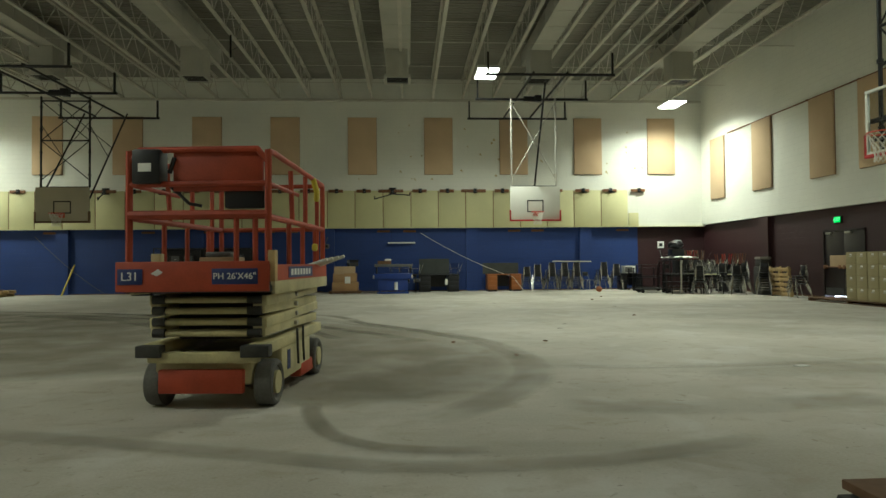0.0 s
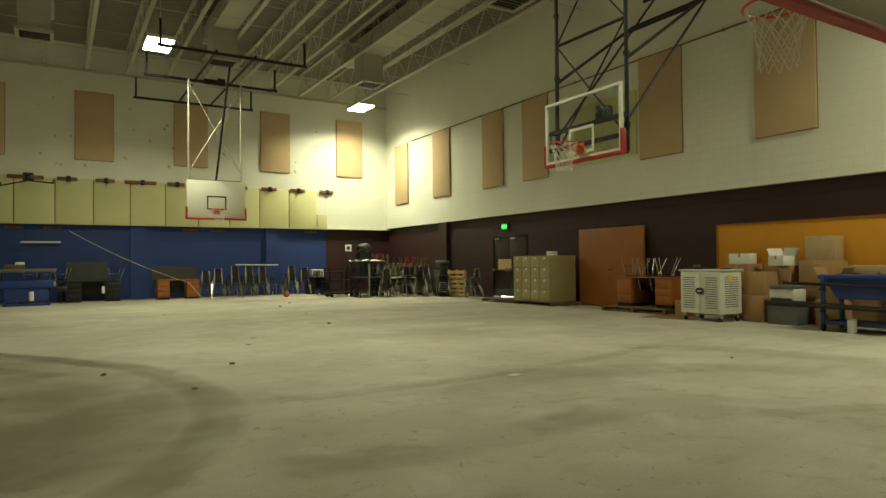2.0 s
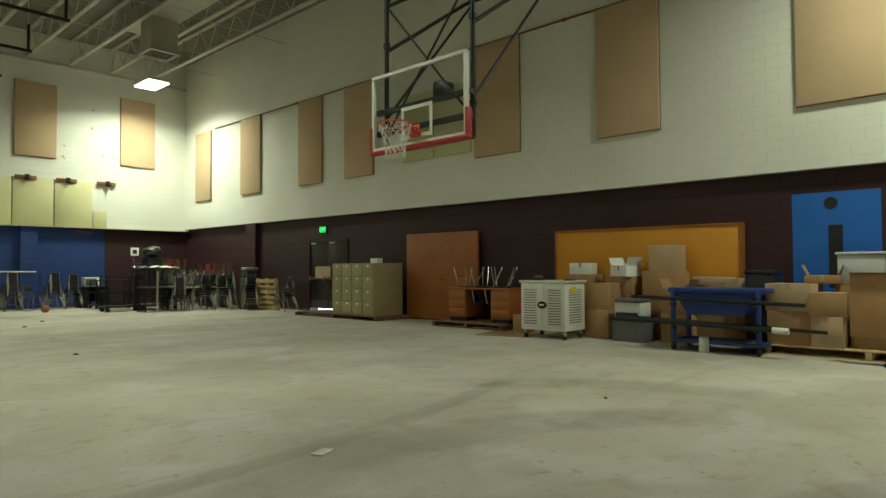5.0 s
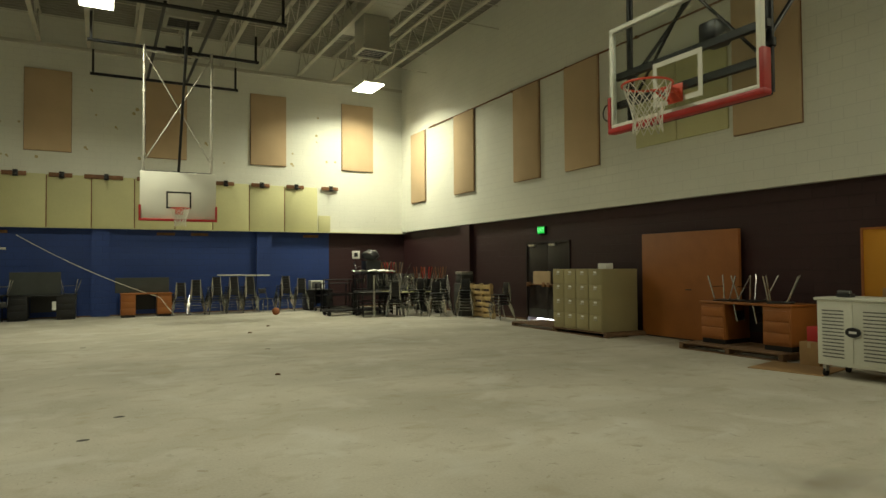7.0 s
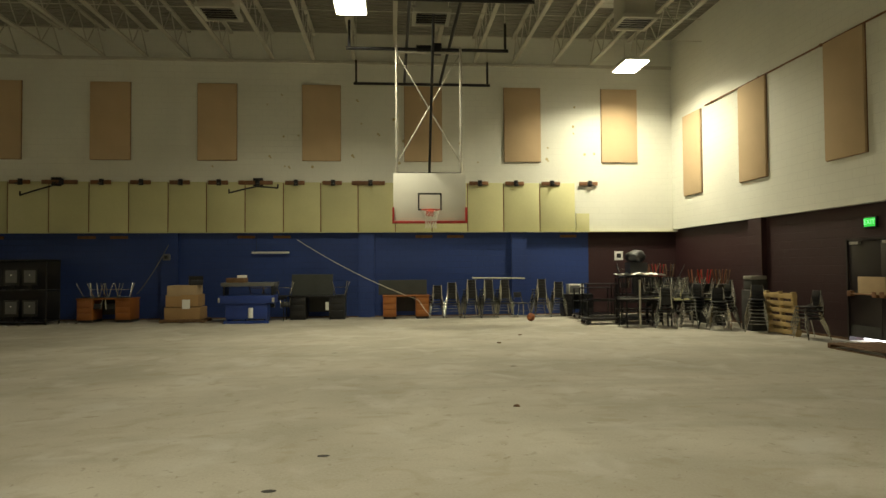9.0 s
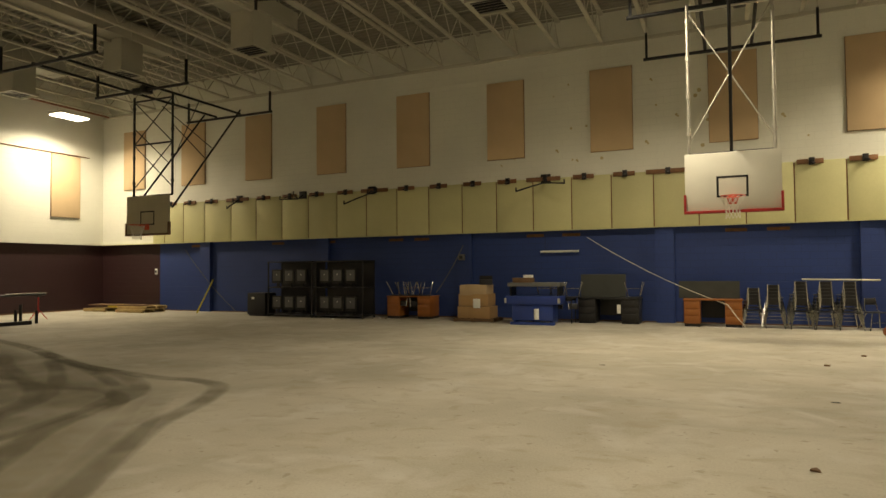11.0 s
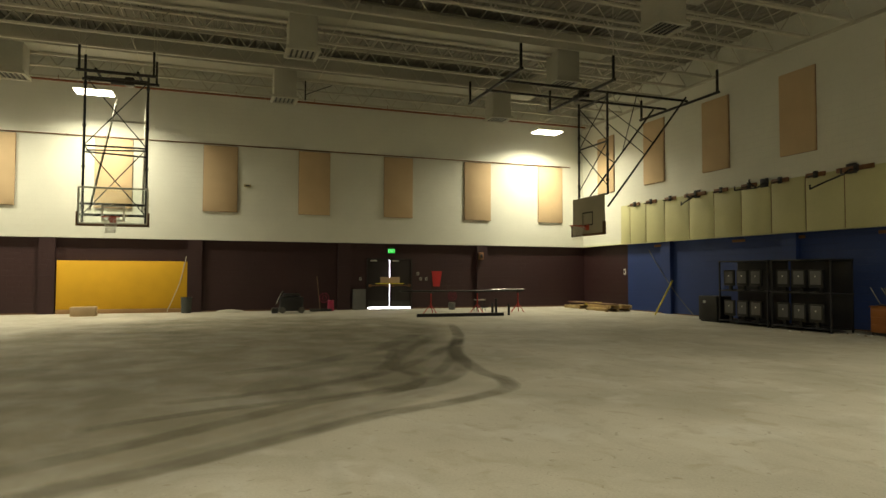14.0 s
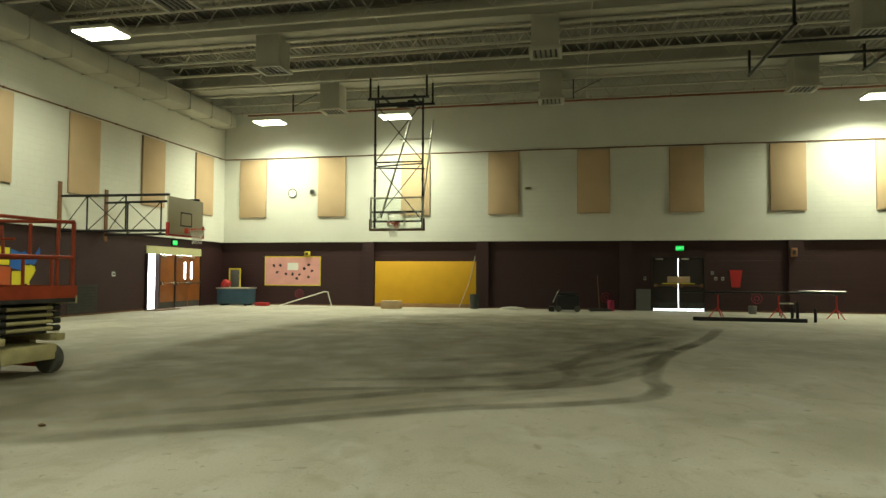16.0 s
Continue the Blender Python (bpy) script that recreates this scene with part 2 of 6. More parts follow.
# ---------- building helpers ----------
def bx(bm, a, b, bevel=0.0, rz=0.0, tilt=None):
    """Box between two corners; rz degrees round its own centre."""
    c = [(p + q) / 2 for p, q in zip(a, b)]
    d = [max(abs(q - p), 0.001) for p, q in zip(a, b)]
    m = Matrix.Translation(c) @ Euler((radians(tilt[0]) if tilt else 0, radians(tilt[1]) if tilt else 0, radians(rz))).to_matrix().to_4x4() @ Matrix.Diagonal((*d, 1))
    r = bmesh.ops.create_cube(bm, size=1, matrix=m)
    if bevel:
        edges = list({e for v in r["verts"] for e in v.link_edges})
        bmesh.ops.bevel(bm, geom=edges, offset=bevel, segments=2, affect="EDGES", profile=0.5)
    return bm


def rod(bm, p, q, r, n=10, r2=None, cap=True):
    p, q = Vector(p), Vector(q)
    d = q - p
    m = Matrix.Translation((p + q) / 2) @ d.to_track_quat("Z", "Y").to_matrix().to_4x4()
    bmesh.ops.create_cone(bm, cap_ends=cap, segments=n, radius1=r, radius2=r if r2 is None else r2, depth=d.length, matrix=m)
    return bm


def path(bm, pts, r, n=8):
    for p, q in zip(pts, pts[1:]):
        rod(bm, p, q, r, n)
    for p in pts[1:-1]:
        bmesh.ops.create_icosphere(bm, subdivisions=1, radius=r * 1.02, matrix=Matrix.Translation(p))
    return bm


def ring(bm, c, r, t, n=24, k=8, m=None):
    base = Matrix.Translation(c) @ (m or Matrix())
    vs = []
    for i in range(n):
        a = 2 * math.pi * i / n
        vs.append([bm.verts.new(base @ Vector(((r + t * math.cos(b)) * math.cos(a), (r + t * math.cos(b)) * math.sin(a), t * math.sin(b)))) for b in (2 * math.pi * j / k for j in range(k))])
    for i in range(n):
        for j in range(k):
            bm.faces.new((vs[i][j], vs[(i + 1) % n][j], vs[(i + 1) % n][(j + 1) % k], vs[i][(j + 1) % k]))
    return bm


def poly(bm, pts, thick):
    """Flat outline of 3D points pushed out along the vector thick."""
    a = [bm.verts.new(p) for p in pts]
    b = [bm.verts.new(Vector(p) + Vector(thick)) for p in pts]
    bm.faces.new(a)
    bm.faces.new(b[::-1])
    for i in range(len(a)):
        j = (i + 1) % len(a)
        bm.faces.new((a[i], b[i], b[j], a[j]))
    bmesh.ops.recalc_face_normals(bm, faces=bm.faces[:])
    return bm


def finish(name, bm, material, smooth=False):
    me = bpy.data.meshes.new(name)
    bmesh.ops.recalc_face_normals(bm, faces=bm.faces[:])
    bm.to_mesh(me)
    bm.free()
    me.materials.append(material)
    if smooth:
        me.polygons.foreach_set("use_smooth", [True] * len(me.polygons))
        me.set_sharp_from_angle(angle=radians(40))
    return me


def part(name, bm, material, parent, label="", smooth=True):
    ob = new(name, finish(name, bm, material, smooth))
    ob.parent = parent
    if label:
        ob["label"] = label
    return ob


def thing(name, label, category, m=None, group="", kind=""):
    ob = new(name)
    ob.empty_display_size = 0.1
    if m is not None:
        ob.matrix_basis = m
    return tagged(ob, label, category, group, kind)


def solid(name, bm, material, label, category="", kind="", group="", smooth=False):
    return tagged(new(name, finish(name, bm, material, smooth)), label, category, group, kind)


def boxes(*list_of, bevel=0.0):
    bm = bmesh.new()
    for a, b in list_of:
        bx(bm, a, b, bevel)
    return bm


def words(text, size, m, material, parent, label=""):
    cu = bpy.data.curves.new("lettering", "FONT")
    cu.body, cu.size, cu.extrude, cu.align_x, cu.align_y = text, size, 0.002, "CENTER", "CENTER"
    tmp = new("lettering", cu)
    me = bpy.data.meshes.new_from_object(tmp)
    bpy.data.objects.remove(tmp)
    me.materials.clear()
    me.materials.append(material)
    ob = new("lettering", me)
    ob.parent = parent
    ob.matrix_basis = m
    if label:
        ob["label"] = label
    return ob

# ---------- shell ----------
solid("floor", boxes(((W - 0.6, S - 0.6, -0.2), (E + 0.6, N + 0.6, 0))), FLOOR, "bare scraped concrete gymnasium floor with dust and tyre marks", kind="structure")


def wall_boxes(a0, a1, z0, z1, holes, along, p0, p1):
    """Boxes of a wall from a0 to a1 with rectangular openings (b0, b1, top)."""
    out, cur = [], a0
    for b0, b1, top in sorted(holes):
        out.append((cur, b0, z0, z1))
        out.append((b0, b1, top, z1))
        cur = b1
    out.append((cur, a1, z0, z1))
    return [((u, p0, z), (v, p1, w)) if along == "x" else ((p0, u, z), (p1, v, w)) for u, v, z, w in out]


UP = dict(north=(((W - 0.5, N, SPLIT), (E + 0.5, N + 0.5, TOP)),), south=(((W - 0.5, S - 0.5, SPLIT), (E + 0.5, S, TOP)),),
          east=(((E, S, SPLIT_E), (E + 0.5, N, TOP)),), west=(((W - 0.5, S, SPLIT), (W, N, TOP)),))
for side, bs in UP.items():
    solid("wall_%s_upper" % side, boxes(*bs), WHITE, "white painted concrete block upper wall with stains", kind="structure")
NL, EL, WL, SL = N + REC, E + REC, W - REC, S - REC
BW0, BW1 = -17.36, 10.29
solid("wall_north_blue", boxes(((BW0, NL, 0), (BW1, NL + 0.34, SPLIT))), BLUE, "blue painted concrete block lower wall", kind="structure")
solid("wall_north_lower", boxes(((W - 0.5, NL, 0), (BW0, NL + 0.34, SPLIT)), ((BW1, NL, 0), (E + 0.5, NL + 0.34, SPLIT))), MAROON, "dark maroon painted block lower wall", kind="structure")
EDOOR, WDOOR, SDOOR = (17.72, 19.62, 2.16), (17.37, 19.36, 2.15), (-19.1, -15.5, 2.42)
solid("wall_east_lower", boxes(*wall_boxes(S - 0.5, NL, 0, SPLIT_E, [EDOOR], "y", EL, EL + 0.34)), MAROON, "dark maroon painted block lower wall", kind="structure")
solid("wall_west_lower", boxes(*wall_boxes(S - 0.5, NL, 0, SPLIT, [WDOOR], "y", WL - 0.34, WL)), MAROON, "dark maroon painted block lower wall", kind="structure")
solid("wall_south_lower", boxes(*wall_boxes(WL, EL, 0, SPLIT, [SDOOR], "x", SL - 0.34, SL)), MAROON, "dark maroon painted block lower wall", kind="structure")
for px in (-15.0, -9.35, -3.75, 2.54, 7.63):
    solid("pilaster_north", boxes(((px, N + 0.01, 0), (px + 0.52, NL, SPLIT))), BLUE, "blue painted block pier", kind="structure")
for py in (22.55, 15.95, 10.9, 1.05):
    if py > 20:
        solid("pilaster_east", boxes(((E + 0.01, py, 0), (EL, py + 0.6, SPLIT_E))), MAROON, "dark maroon block pier", kind="structure")
for py in (5.38, 10.34, 16.13, 22.34):
    solid("pilaster_west", boxes(((WL, py, 0), (W - 0.01, py + 0.52, SPLIT))), MAROON, "dark maroon block pier", kind="structure")
# dusty mortar line left along the foot of the walls
bm = bmesh.new()
for a, b in (((WL, NL - 0.03, 0), (EL, NL, 0.035)), ((EL - 0.03, S, 0), (EL, 17.7, 0.05)), ((EL - 0.03, 19.65, 0), (EL, NL, 0.05)), ((WL, S, 0), (WL + 0.03, 17.35, 0.05)), ((WL, 19.4, 0), (WL + 0.03, NL, 0.05)), ((-15.4, SL, 0), (EL, SL + 0.03, 0.05))):
    bx(bm, a, b)
solid("baseboard", bm, PALLETD, "bare scraped strip where the base trim was removed", kind="structure")

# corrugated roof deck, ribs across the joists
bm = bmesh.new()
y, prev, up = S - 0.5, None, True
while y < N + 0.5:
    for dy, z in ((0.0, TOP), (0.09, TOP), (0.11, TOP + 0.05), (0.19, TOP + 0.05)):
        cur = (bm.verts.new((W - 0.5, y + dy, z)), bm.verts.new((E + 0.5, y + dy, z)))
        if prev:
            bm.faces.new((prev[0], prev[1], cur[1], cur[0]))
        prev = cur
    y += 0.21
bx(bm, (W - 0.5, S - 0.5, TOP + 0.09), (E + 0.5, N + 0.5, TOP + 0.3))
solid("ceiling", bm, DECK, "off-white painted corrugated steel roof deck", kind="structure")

# open-web joists, north to south
JY0, JY1 = S, N
jm_top, jm_bot = bmesh.new(), bmesh.new()
bx(jm_top, (-0.06, JY0, TOP - 0.07), (0.06, JY1, TOP - 0.005))
bx(jm_bot, (-0.055, JY0, JOIST), (0.055, JY1, JOIST + 0.06))
jweb = bmesh.new()
yy, k = JY0 + 0.2, 0
while yy < JY1 - 0.9:
    rod(jweb, (0, yy, JOIST + 0.05), (0, yy + 0.6, TOP - 0.04), 0.018, 5)
    rod(jweb, (0, yy + 0.6, TOP - 0.04), (0, yy + 1.2, JOIST + 0.05), 0.018, 5)
    yy += 1.2
joist = thing("roof_joist", "off-white painted open-web steel roof joist", "joist", pose(W + 0.47, 0, 0), "roof joists", "structure")
part("top_chord", jm_top, JOISTM, joist), part("bottom_chord", jm_bot, JOISTM, joist), part("web", jweb, JOISTM, joist)
jx = W + 0.47 + 1.33
while jx < E - 0.3:
    copy_thing(joist, pose(jx, 0, 0))
    jx += 1.33
bm = bmesh.new()
for by in (3.0, 8.9, 14.8, 20.7, 25.5):
    rod(bm, (W, by, JOIST + 0.09), (E, by, JOIST + 0.09), 0.014, 5)
    rod(bm, (W, by + 0.05, TOP - 0.1), (E, by + 0.05, TOP - 0.1), 0.014, 5)
solid("joist_bridging", bm, JOISTM, "thin steel bridging rods tying the roof joists", "bridging", "structure")
# roof-edge ledger angle
solid("trim", boxes(((W, N - 0.06, JOIST - 0.1), (E, N, JOIST)), ((W, S, JOIST - 0.1), (E, S + 0.06, JOIST))), JOISTM, "painted steel ledger angle at the joist ends", kind="structure")

# ducts with drop diffusers
for dx, w in ((-17.1, 0.8), (-12.1, 0.9), (-7.2, 0.9), (-0.35, 0.9), (4.6, 0.7), (9.6, 0.95)):
    d = thing("air_duct", "off-white painted rectangular sheet-metal air duct with drop diffusers", "duct", pose(dx, 0, 0), "air ducts")
    b = bmesh.new()
    bx(b, (-w / 2, S + 0.4, JOIST + 0.09), (w / 2, 23.2, JOIST + 0.6), 0.01)
    for q in np.arange(S + 1.6, 23.0, 1.25):
        bx(b, (-w / 2 - 0.012, q, JOIST + 0.08), (w / 2 + 0.012, q + 0.035, JOIST + 0.61))
    part("duct_body", b, DUCT, d, smooth=False)
    for vy in (5.35, 13.55, 21.75):
        v = part("drop_box", boxes(((-0.38, vy - 0.38, 7.62), (0.38, vy + 0.38, JOIST + 0.1)), bevel=0.01), DUCT, d)
        g = bmesh.new()
        bx(g, (-0.45, vy - 0.45, 7.55), (0.45, vy - 0.36, 7.64)), bx(g, (-0.45, vy + 0.36, 7.55), (0.45, vy + 0.45, 7.64))
        bx(g, (-0.45, vy - 0.36, 7.55), (-0.36, vy + 0.36, 7.64)), bx(g, (0.36, vy - 0.36, 7.55), (0.45, vy + 0.36, 7.64))
        f = part("diffuser_frame", g, DUCT, v)
        for i in range(5):
            part("diffuser_blade", boxes(((-0.36, vy - 0.3 + i * 0.14, 7.575), (0.36, vy - 0.25 + i * 0.14, 7.60))), DARKM, v)
sd = thing("wall_duct", "large off-white sheet-metal duct beside the wall", "duct")
part("duct_body", bx(bmesh.new(), (-19.9, S + 0.05, 7.75), (-6.0, S + 1.0, 8.4), 0.12), DUCT, sd)
b = bmesh.new()
for q in np.arange(-19.4, -6.2, 1.5):
    bx(b, (q, S + 0.03, 7.73), (q + 0.04, S + 1.02, 8.42), 0.02)
part("duct_seams", b, DUCT, sd)
b = bmesh.new()
rod(b, (W + 0.7, S + 1.5, 8.32), (W + 0.7, N - 0.3, 8.32), 0.04)
for q in range(0, 27, 3):
    rod(b, (W + 0.7, q, 8.32), (W + 0.7, q, 8.5), 0.01, 6)
solid("sprinkler_pipe", b, RUST, "rust-brown sprinkler pipe hung under the joists", "pipe", smooth=True)
for ex, ey in ((-5.575, 19.97), (W + 0.44 + 1.33 * 2, 3.5), (W + 0.44 + 1.33 * 2, 14.3)):
    h = thing("pipe_hanger", "dark steel angle hanger below the joists", "hanger")
    part("hanger_post", bx(bmesh.new(), (ex, ey, 7.75), (ex + 0.05, ey + 0.05, 8.47)), BLACK, h)
    part("brace", rod(bmesh.new(), (ex, ey, 7.95), (ex, ey + 1.0, 8.4), 0.015), BLACK, h)

# lamps
for lx, ly, power in LAMP_SPOTS:
    f = thing("ceiling_light", "lit fluorescent high-bay light hung from the joists", "light", pose(lx, ly, 0), "ceiling lights")
    b = bmesh.new()
    bx(b, (-0.38, -0.62, LAMP_Z + 0.0), (0.38, 0.62, LAMP_Z + 0.1), 0.02)
    part("housing", b, WHITEM, f)
    part("diffuser", boxes(((-0.35, -0.58, LAMP_Z - 0.04), (0.35, 0.58, LAMP_Z - 0.005))), TUBE, f, "glowing white tubes")
    for sx in (-0.5, 0.5):
        part("chain", rod(bmesh.new(), (0, sx, LAMP_Z + 0.1), (0, sx, TOP + 0.02), 0.008, 6), GALV, f)

# ---------- upper wall fittings ----------
def panel(m, w, h, group):
    p = thing("acoustic_panel", "tan fabric-covered acoustic wall panel", "wall panel", m, group)
    part("fabric", bx(bmesh.new(), (0, 0.006, 0), (w, 0.07, h), 0.012), PANEL, p)
    part("edge_frame", boxes(((-0.01, 0.0, -0.01), (w + 0.01, 0.02, h + 0.01))), WOODB, p)


for k in range(10):
    panel(pose(10.74 - 3.337 * k + 1.24, N, 5.13, 0, 0, 180), 1.24, 2.5, "north wall panels")
for y0, y1 in ((26.78, 25.6), (23.42, 22.15), (19.92, 18.72), (17.63, 16.4), (12.75, 11.45), (9.54, 8.23), (5.92, 4.66), (2.23, 0.95)):
    panel(pose(E, y1, 3.88, 0, 0, 90), y0 - y1, 2.6, "east wall panels")
for y0 in (-0.40, 3.33, 7.11, 10.86, 14.49, 18.05, 21.71, 25.36):
    panel(pose(W, y0 + 1.26, 3.9, 0, 0, -90), 1.26, 2.57, "west wall panels")
for x0 in (-19.63, -16.24, -12.77, -9.37):
    panel(pose(x0, S, 3.9, 0, 0, 0), 1.3, 2.55, "south wall panels")
for name, p, q in (("east", (E - 0.03, 25.3, 6.5), (E - 0.03, 5.0, 6.5)), ("west", (W + 0.03, S + 0.05, 6.53), (W + 0.03, 27.05, 6.53)), ("south", (W + 0.05, S + 0.03, 6.53), (-2.0, S + 0.03, 6.53))):
    b = bmesh.new()
    rod(b, p, q, 0.022)
    for t in np.linspace(0.02, 0.98, 9):
        c = Vector(p).lerp(Vector(q), t)
        bx(b, c - Vector((0.03, 0.03, 0.03)), c + Vector((0.03, 0.03, 0.03)))
    solid("conduit", b, WOODB, "thin dark brown conduit run along the wall", "conduit", smooth=True)
for i, (y0, y1) in enumerate(((12.87, 14.07), (14.09, 15.2))):
    solid("pad_panel", bx(bmesh.new(), (E - 0.05, y0, 4.05), (E, y1, 5.75), 0.01), CREAM, "cream board panel behind the basket", "wall panel")

# cream boards in a row along the north wall
bed = thing("wall_board_row", "row of cream boards screwed along the wall above the blue", "wall boards")
seam = -17.56
xs = [-17.56, -16.9, -15.85, -14.7, -13.34, -12.1, -10.87, -9.66, -8.42, -7.18, -5.96, -4.74, -3.52, -2.32, -1.1, 0.12, 1.32, 2.53, 3.75, 4.96, 6.15, 7.36, 8.59, 9.81, 10.3]
for i, (a, b) in enumerate(zip(xs, xs[1:])):
    top = 4.42 if i < len(xs) - 2 else 3.4
    part("board", bx(bmesh.new(), (a + 0.018, N - 0.045, 2.80), (b - 0.018, N - 0.002, top), 0.006), CREAM, bed)
# dark strips added in the gaps so that the open joints read dark
for i, x in enumerate(xs[1:-2]):
    part("seam_batten", boxes(((x - 0.016, N - 0.03, 2.80), (x + 0.016, N - 0.002, 4.40))), WOODB, bed, "dark strip filling the open joint")
part("ledge", boxes(((W + 0.02, N - 0.09, 2.775), (E - 0.02, N - 0.001, 2.798))), CREAM, bed)
for x in xs[1:-2] + [10.45]:
    wide = 0.62 if round(x, 2) in (-0.59, -1.1, -7.18, -13.34, 2.53) else 0.36
    c = thing("wood_block", "brown wooden mounting block with a steel hook", "wall bracket", pose(x + (0.42 if x < 10 else -0.15), N - 0.05, 4.4), "mounting blocks")
    part("block", bx(bmesh.new(), (-wide, -0.05, -0.065), (wide * 0.75, 0, 0.065), 0.01), WOODB, c)
    b = bmesh.new()
    bx(b, (-0.08, -0.09, -0.10), (0.06, -0.05, 0.10), 0.01)
    rod(b, (0, -0.06, -0.02), (0.02, -0.42, -0.10), 0.018)
    part("hook", b, BLACK, c)
for x, arms in ((-0.68, ((-0.75, -0.42), (0.75, -0.26))), (-6.95, ((-0.7, -0.5), (0.25, -0.2))), (-9.9, ((-0.5, -0.2), (0.1, -0.05))), (-12.9, ((0.0, -0.42), (0.3, -0.15)))):
    c = thing("net_bracket", "black steel wall bracket with folding arms", "wall bracket", pose(x, N - 0.04, 4.4), "net brackets")
    part("back_plate", bx(bmesh.new(), (-0.16, -0.03, -0.13), (0.16, 0, 0.15), 0.01), BLACK, c)
    for dx, dz in arms:
        part("arm", path(bmesh.new(), [(0.0, -0.05, 0), (0.0, -0.3, -0.16), (dx * 0.5, -0.55, (dz - 0.16) * 0.5), (dx, -0.72, dz), (dx, -0.72, dz + 0.12)], 0.024), BLACK, c)
for x in (-15.3, -11.2, -8.9, -6.1, -5.1, -1.1, 0.05, 4.7, 5.75, 9.6):
    solid("wood_cleat", bx(bmesh.new(), (x - 0.28, NL - 0.03, 2.60), (x + 0.28, NL - 0.001, 2.69), 0.008), WOODB, "short brown wooden cleat on the blue wall", "cleat", group="cleats")


# ---------- baskets ----------
def hoop(parent, y, z):
    """Rim and net in front of a board whose face lies at y; the front is -y."""
    r = part("rim", ring(bmesh.new(), (0, y - 0.38, z), 0.23, 0.011, 28, 6), RIMM, parent, "orange steel rim")
    b = bmesh.new()
    bx(b, (-0.09, y - 0.02, z - 0.13), (0.09, y, z + 0.05), 0.01)
    bx(b, (-0.06, y - 0.17, z - 0.03), (0.06, y, z + 0.0), 0.008)
    rod(b, (-0.07, y - 0.02, z - 0.1), (-0.1, y - 0.2, z - 0.005), 0.012), rod(b, (0.07, y - 0.02, z - 0.1), (0.1, y - 0.2, z - 0.005), 0.012)
    part("rim_bracket", b, RIMM, parent)
    b = bmesh.new()
    rows, n = 6, 12
    rad = (0.22, 0.20, 0.175, 0.15, 0.135, 0.13, 0.14)
    for i in range(rows):
        for j in range(n):
            for s in (-0.5, 0.5):
                a0, a1 = 2 * math.pi * (j + 0.5 * (i % 2)) / n, 2 * math.pi * (j + 0.5 * (i % 2) + s) / n
                rod(b, (rad[i] * math.cos(a0), y - 0.38 + rad[i] * math.sin(a0), z - 0.075 * i), (rad[i + 1] * math.cos(a1), y - 0.38 + rad[i + 1] * math.sin(a1), z - 0.075 * (i + 1)), 0.0048, 4, cap=False)
    part("net", b, NET, parent, "worn white cord net", smooth=False)


def board(parent, kind, z0, h, w=1.82, pad=None):
    """Backboard with its lower edge at z0, face on y = 0."""
    if kind == "glass":
        g = part("glass_pane", bx(bmesh.new(), (-w / 2 + 0.04, -0.012, z0 + 0.05), (w / 2 - 0.04, 0.0, z0 + h - 0.05)), GLASS, parent)
        g.visible_shadow = False
        b = bmesh.new()
        for a, c in (((-w / 2, -0.03, z0), (w / 2, 0.03, z0 + 0.05)), ((-w / 2, -0.03, z0 + h - 0.05), (w / 2, 0.03, z0 + h)), ((-w / 2, -0.03, z0 + 0.05), (-w / 2 + 0.05, 0.03, z0 + h - 0.05)), ((w / 2 - 0.05, -0.03, z0 + 0.05), (w / 2, 0.03, z0 + h - 0.05))):
            bx(b, a, c, 0.006)
        part("board_frame", b, WHITEM, parent)
        part("shooter_square", boxes(((-0.3, -0.018, z0 + 0.1), (-0.25, -0.0125, z0 + 0.55)), ((0.25, -0.018, z0 + 0.1), (0.3, -0.0125, z0 + 0.55)), ((-0.25, -0.018, z0 + 0.50), (0.25, -0.0125, z0 + 0.55)), ((-0.25, -0.018, z0 + 0.1), (0.25, -0.0125, z0 + 0.15))), WHITEM, parent, "white painted square")
        part("back_rail", boxes(((-w / 2, 0.05, z0 + 0.24), (w / 2, 0.11, z0 + 0.31)), ((-w / 2, 0.05, z0 + 0.55), (w / 2, 0.11, z0 + 0.62))), BLACK, parent)
    else:
        part("board", bx(bmesh.new(), (-w / 2, 0, z0), (w / 2, 0.05, z0 + h), 0.012), BOARDW if kind == "white" else BOARDT, parent)
        part("shooter_square", boxes(((-0.3, -0.004, z0 + 0.28), (-0.26, -0.0005, z0 + 0.72)), ((0.26, -0.004, z0 + 0.28), (0.3, -0.0005, z0 + 0.72)), ((-0.26, -0.004, z0 + 0.68), (0.26, -0.0005, z0 + 0.72)), ((-0.26, -0.004, z0 + 0.28), (0.26, -0.0005, z0 + 0.32))), BLACK, parent, "black painted square")
    b = bmesh.new()
    bx(b, (-w / 2 - 0.03, -0.045, z0 - 0.045), (w / 2 + 0.03, 0.06, z0 + 0.015), 0.015)
    for s in (-1, 1):
        bx(b, (s * (w / 2 + 0.03), -0.045, z0), (s * (w / 2 - 0.02), 0.06, z0 + 0.36), 0.015)
    part("edge_pad", b, pad or REDP, parent, "dark worn edge pad" if pad else "red rubber edge pad")


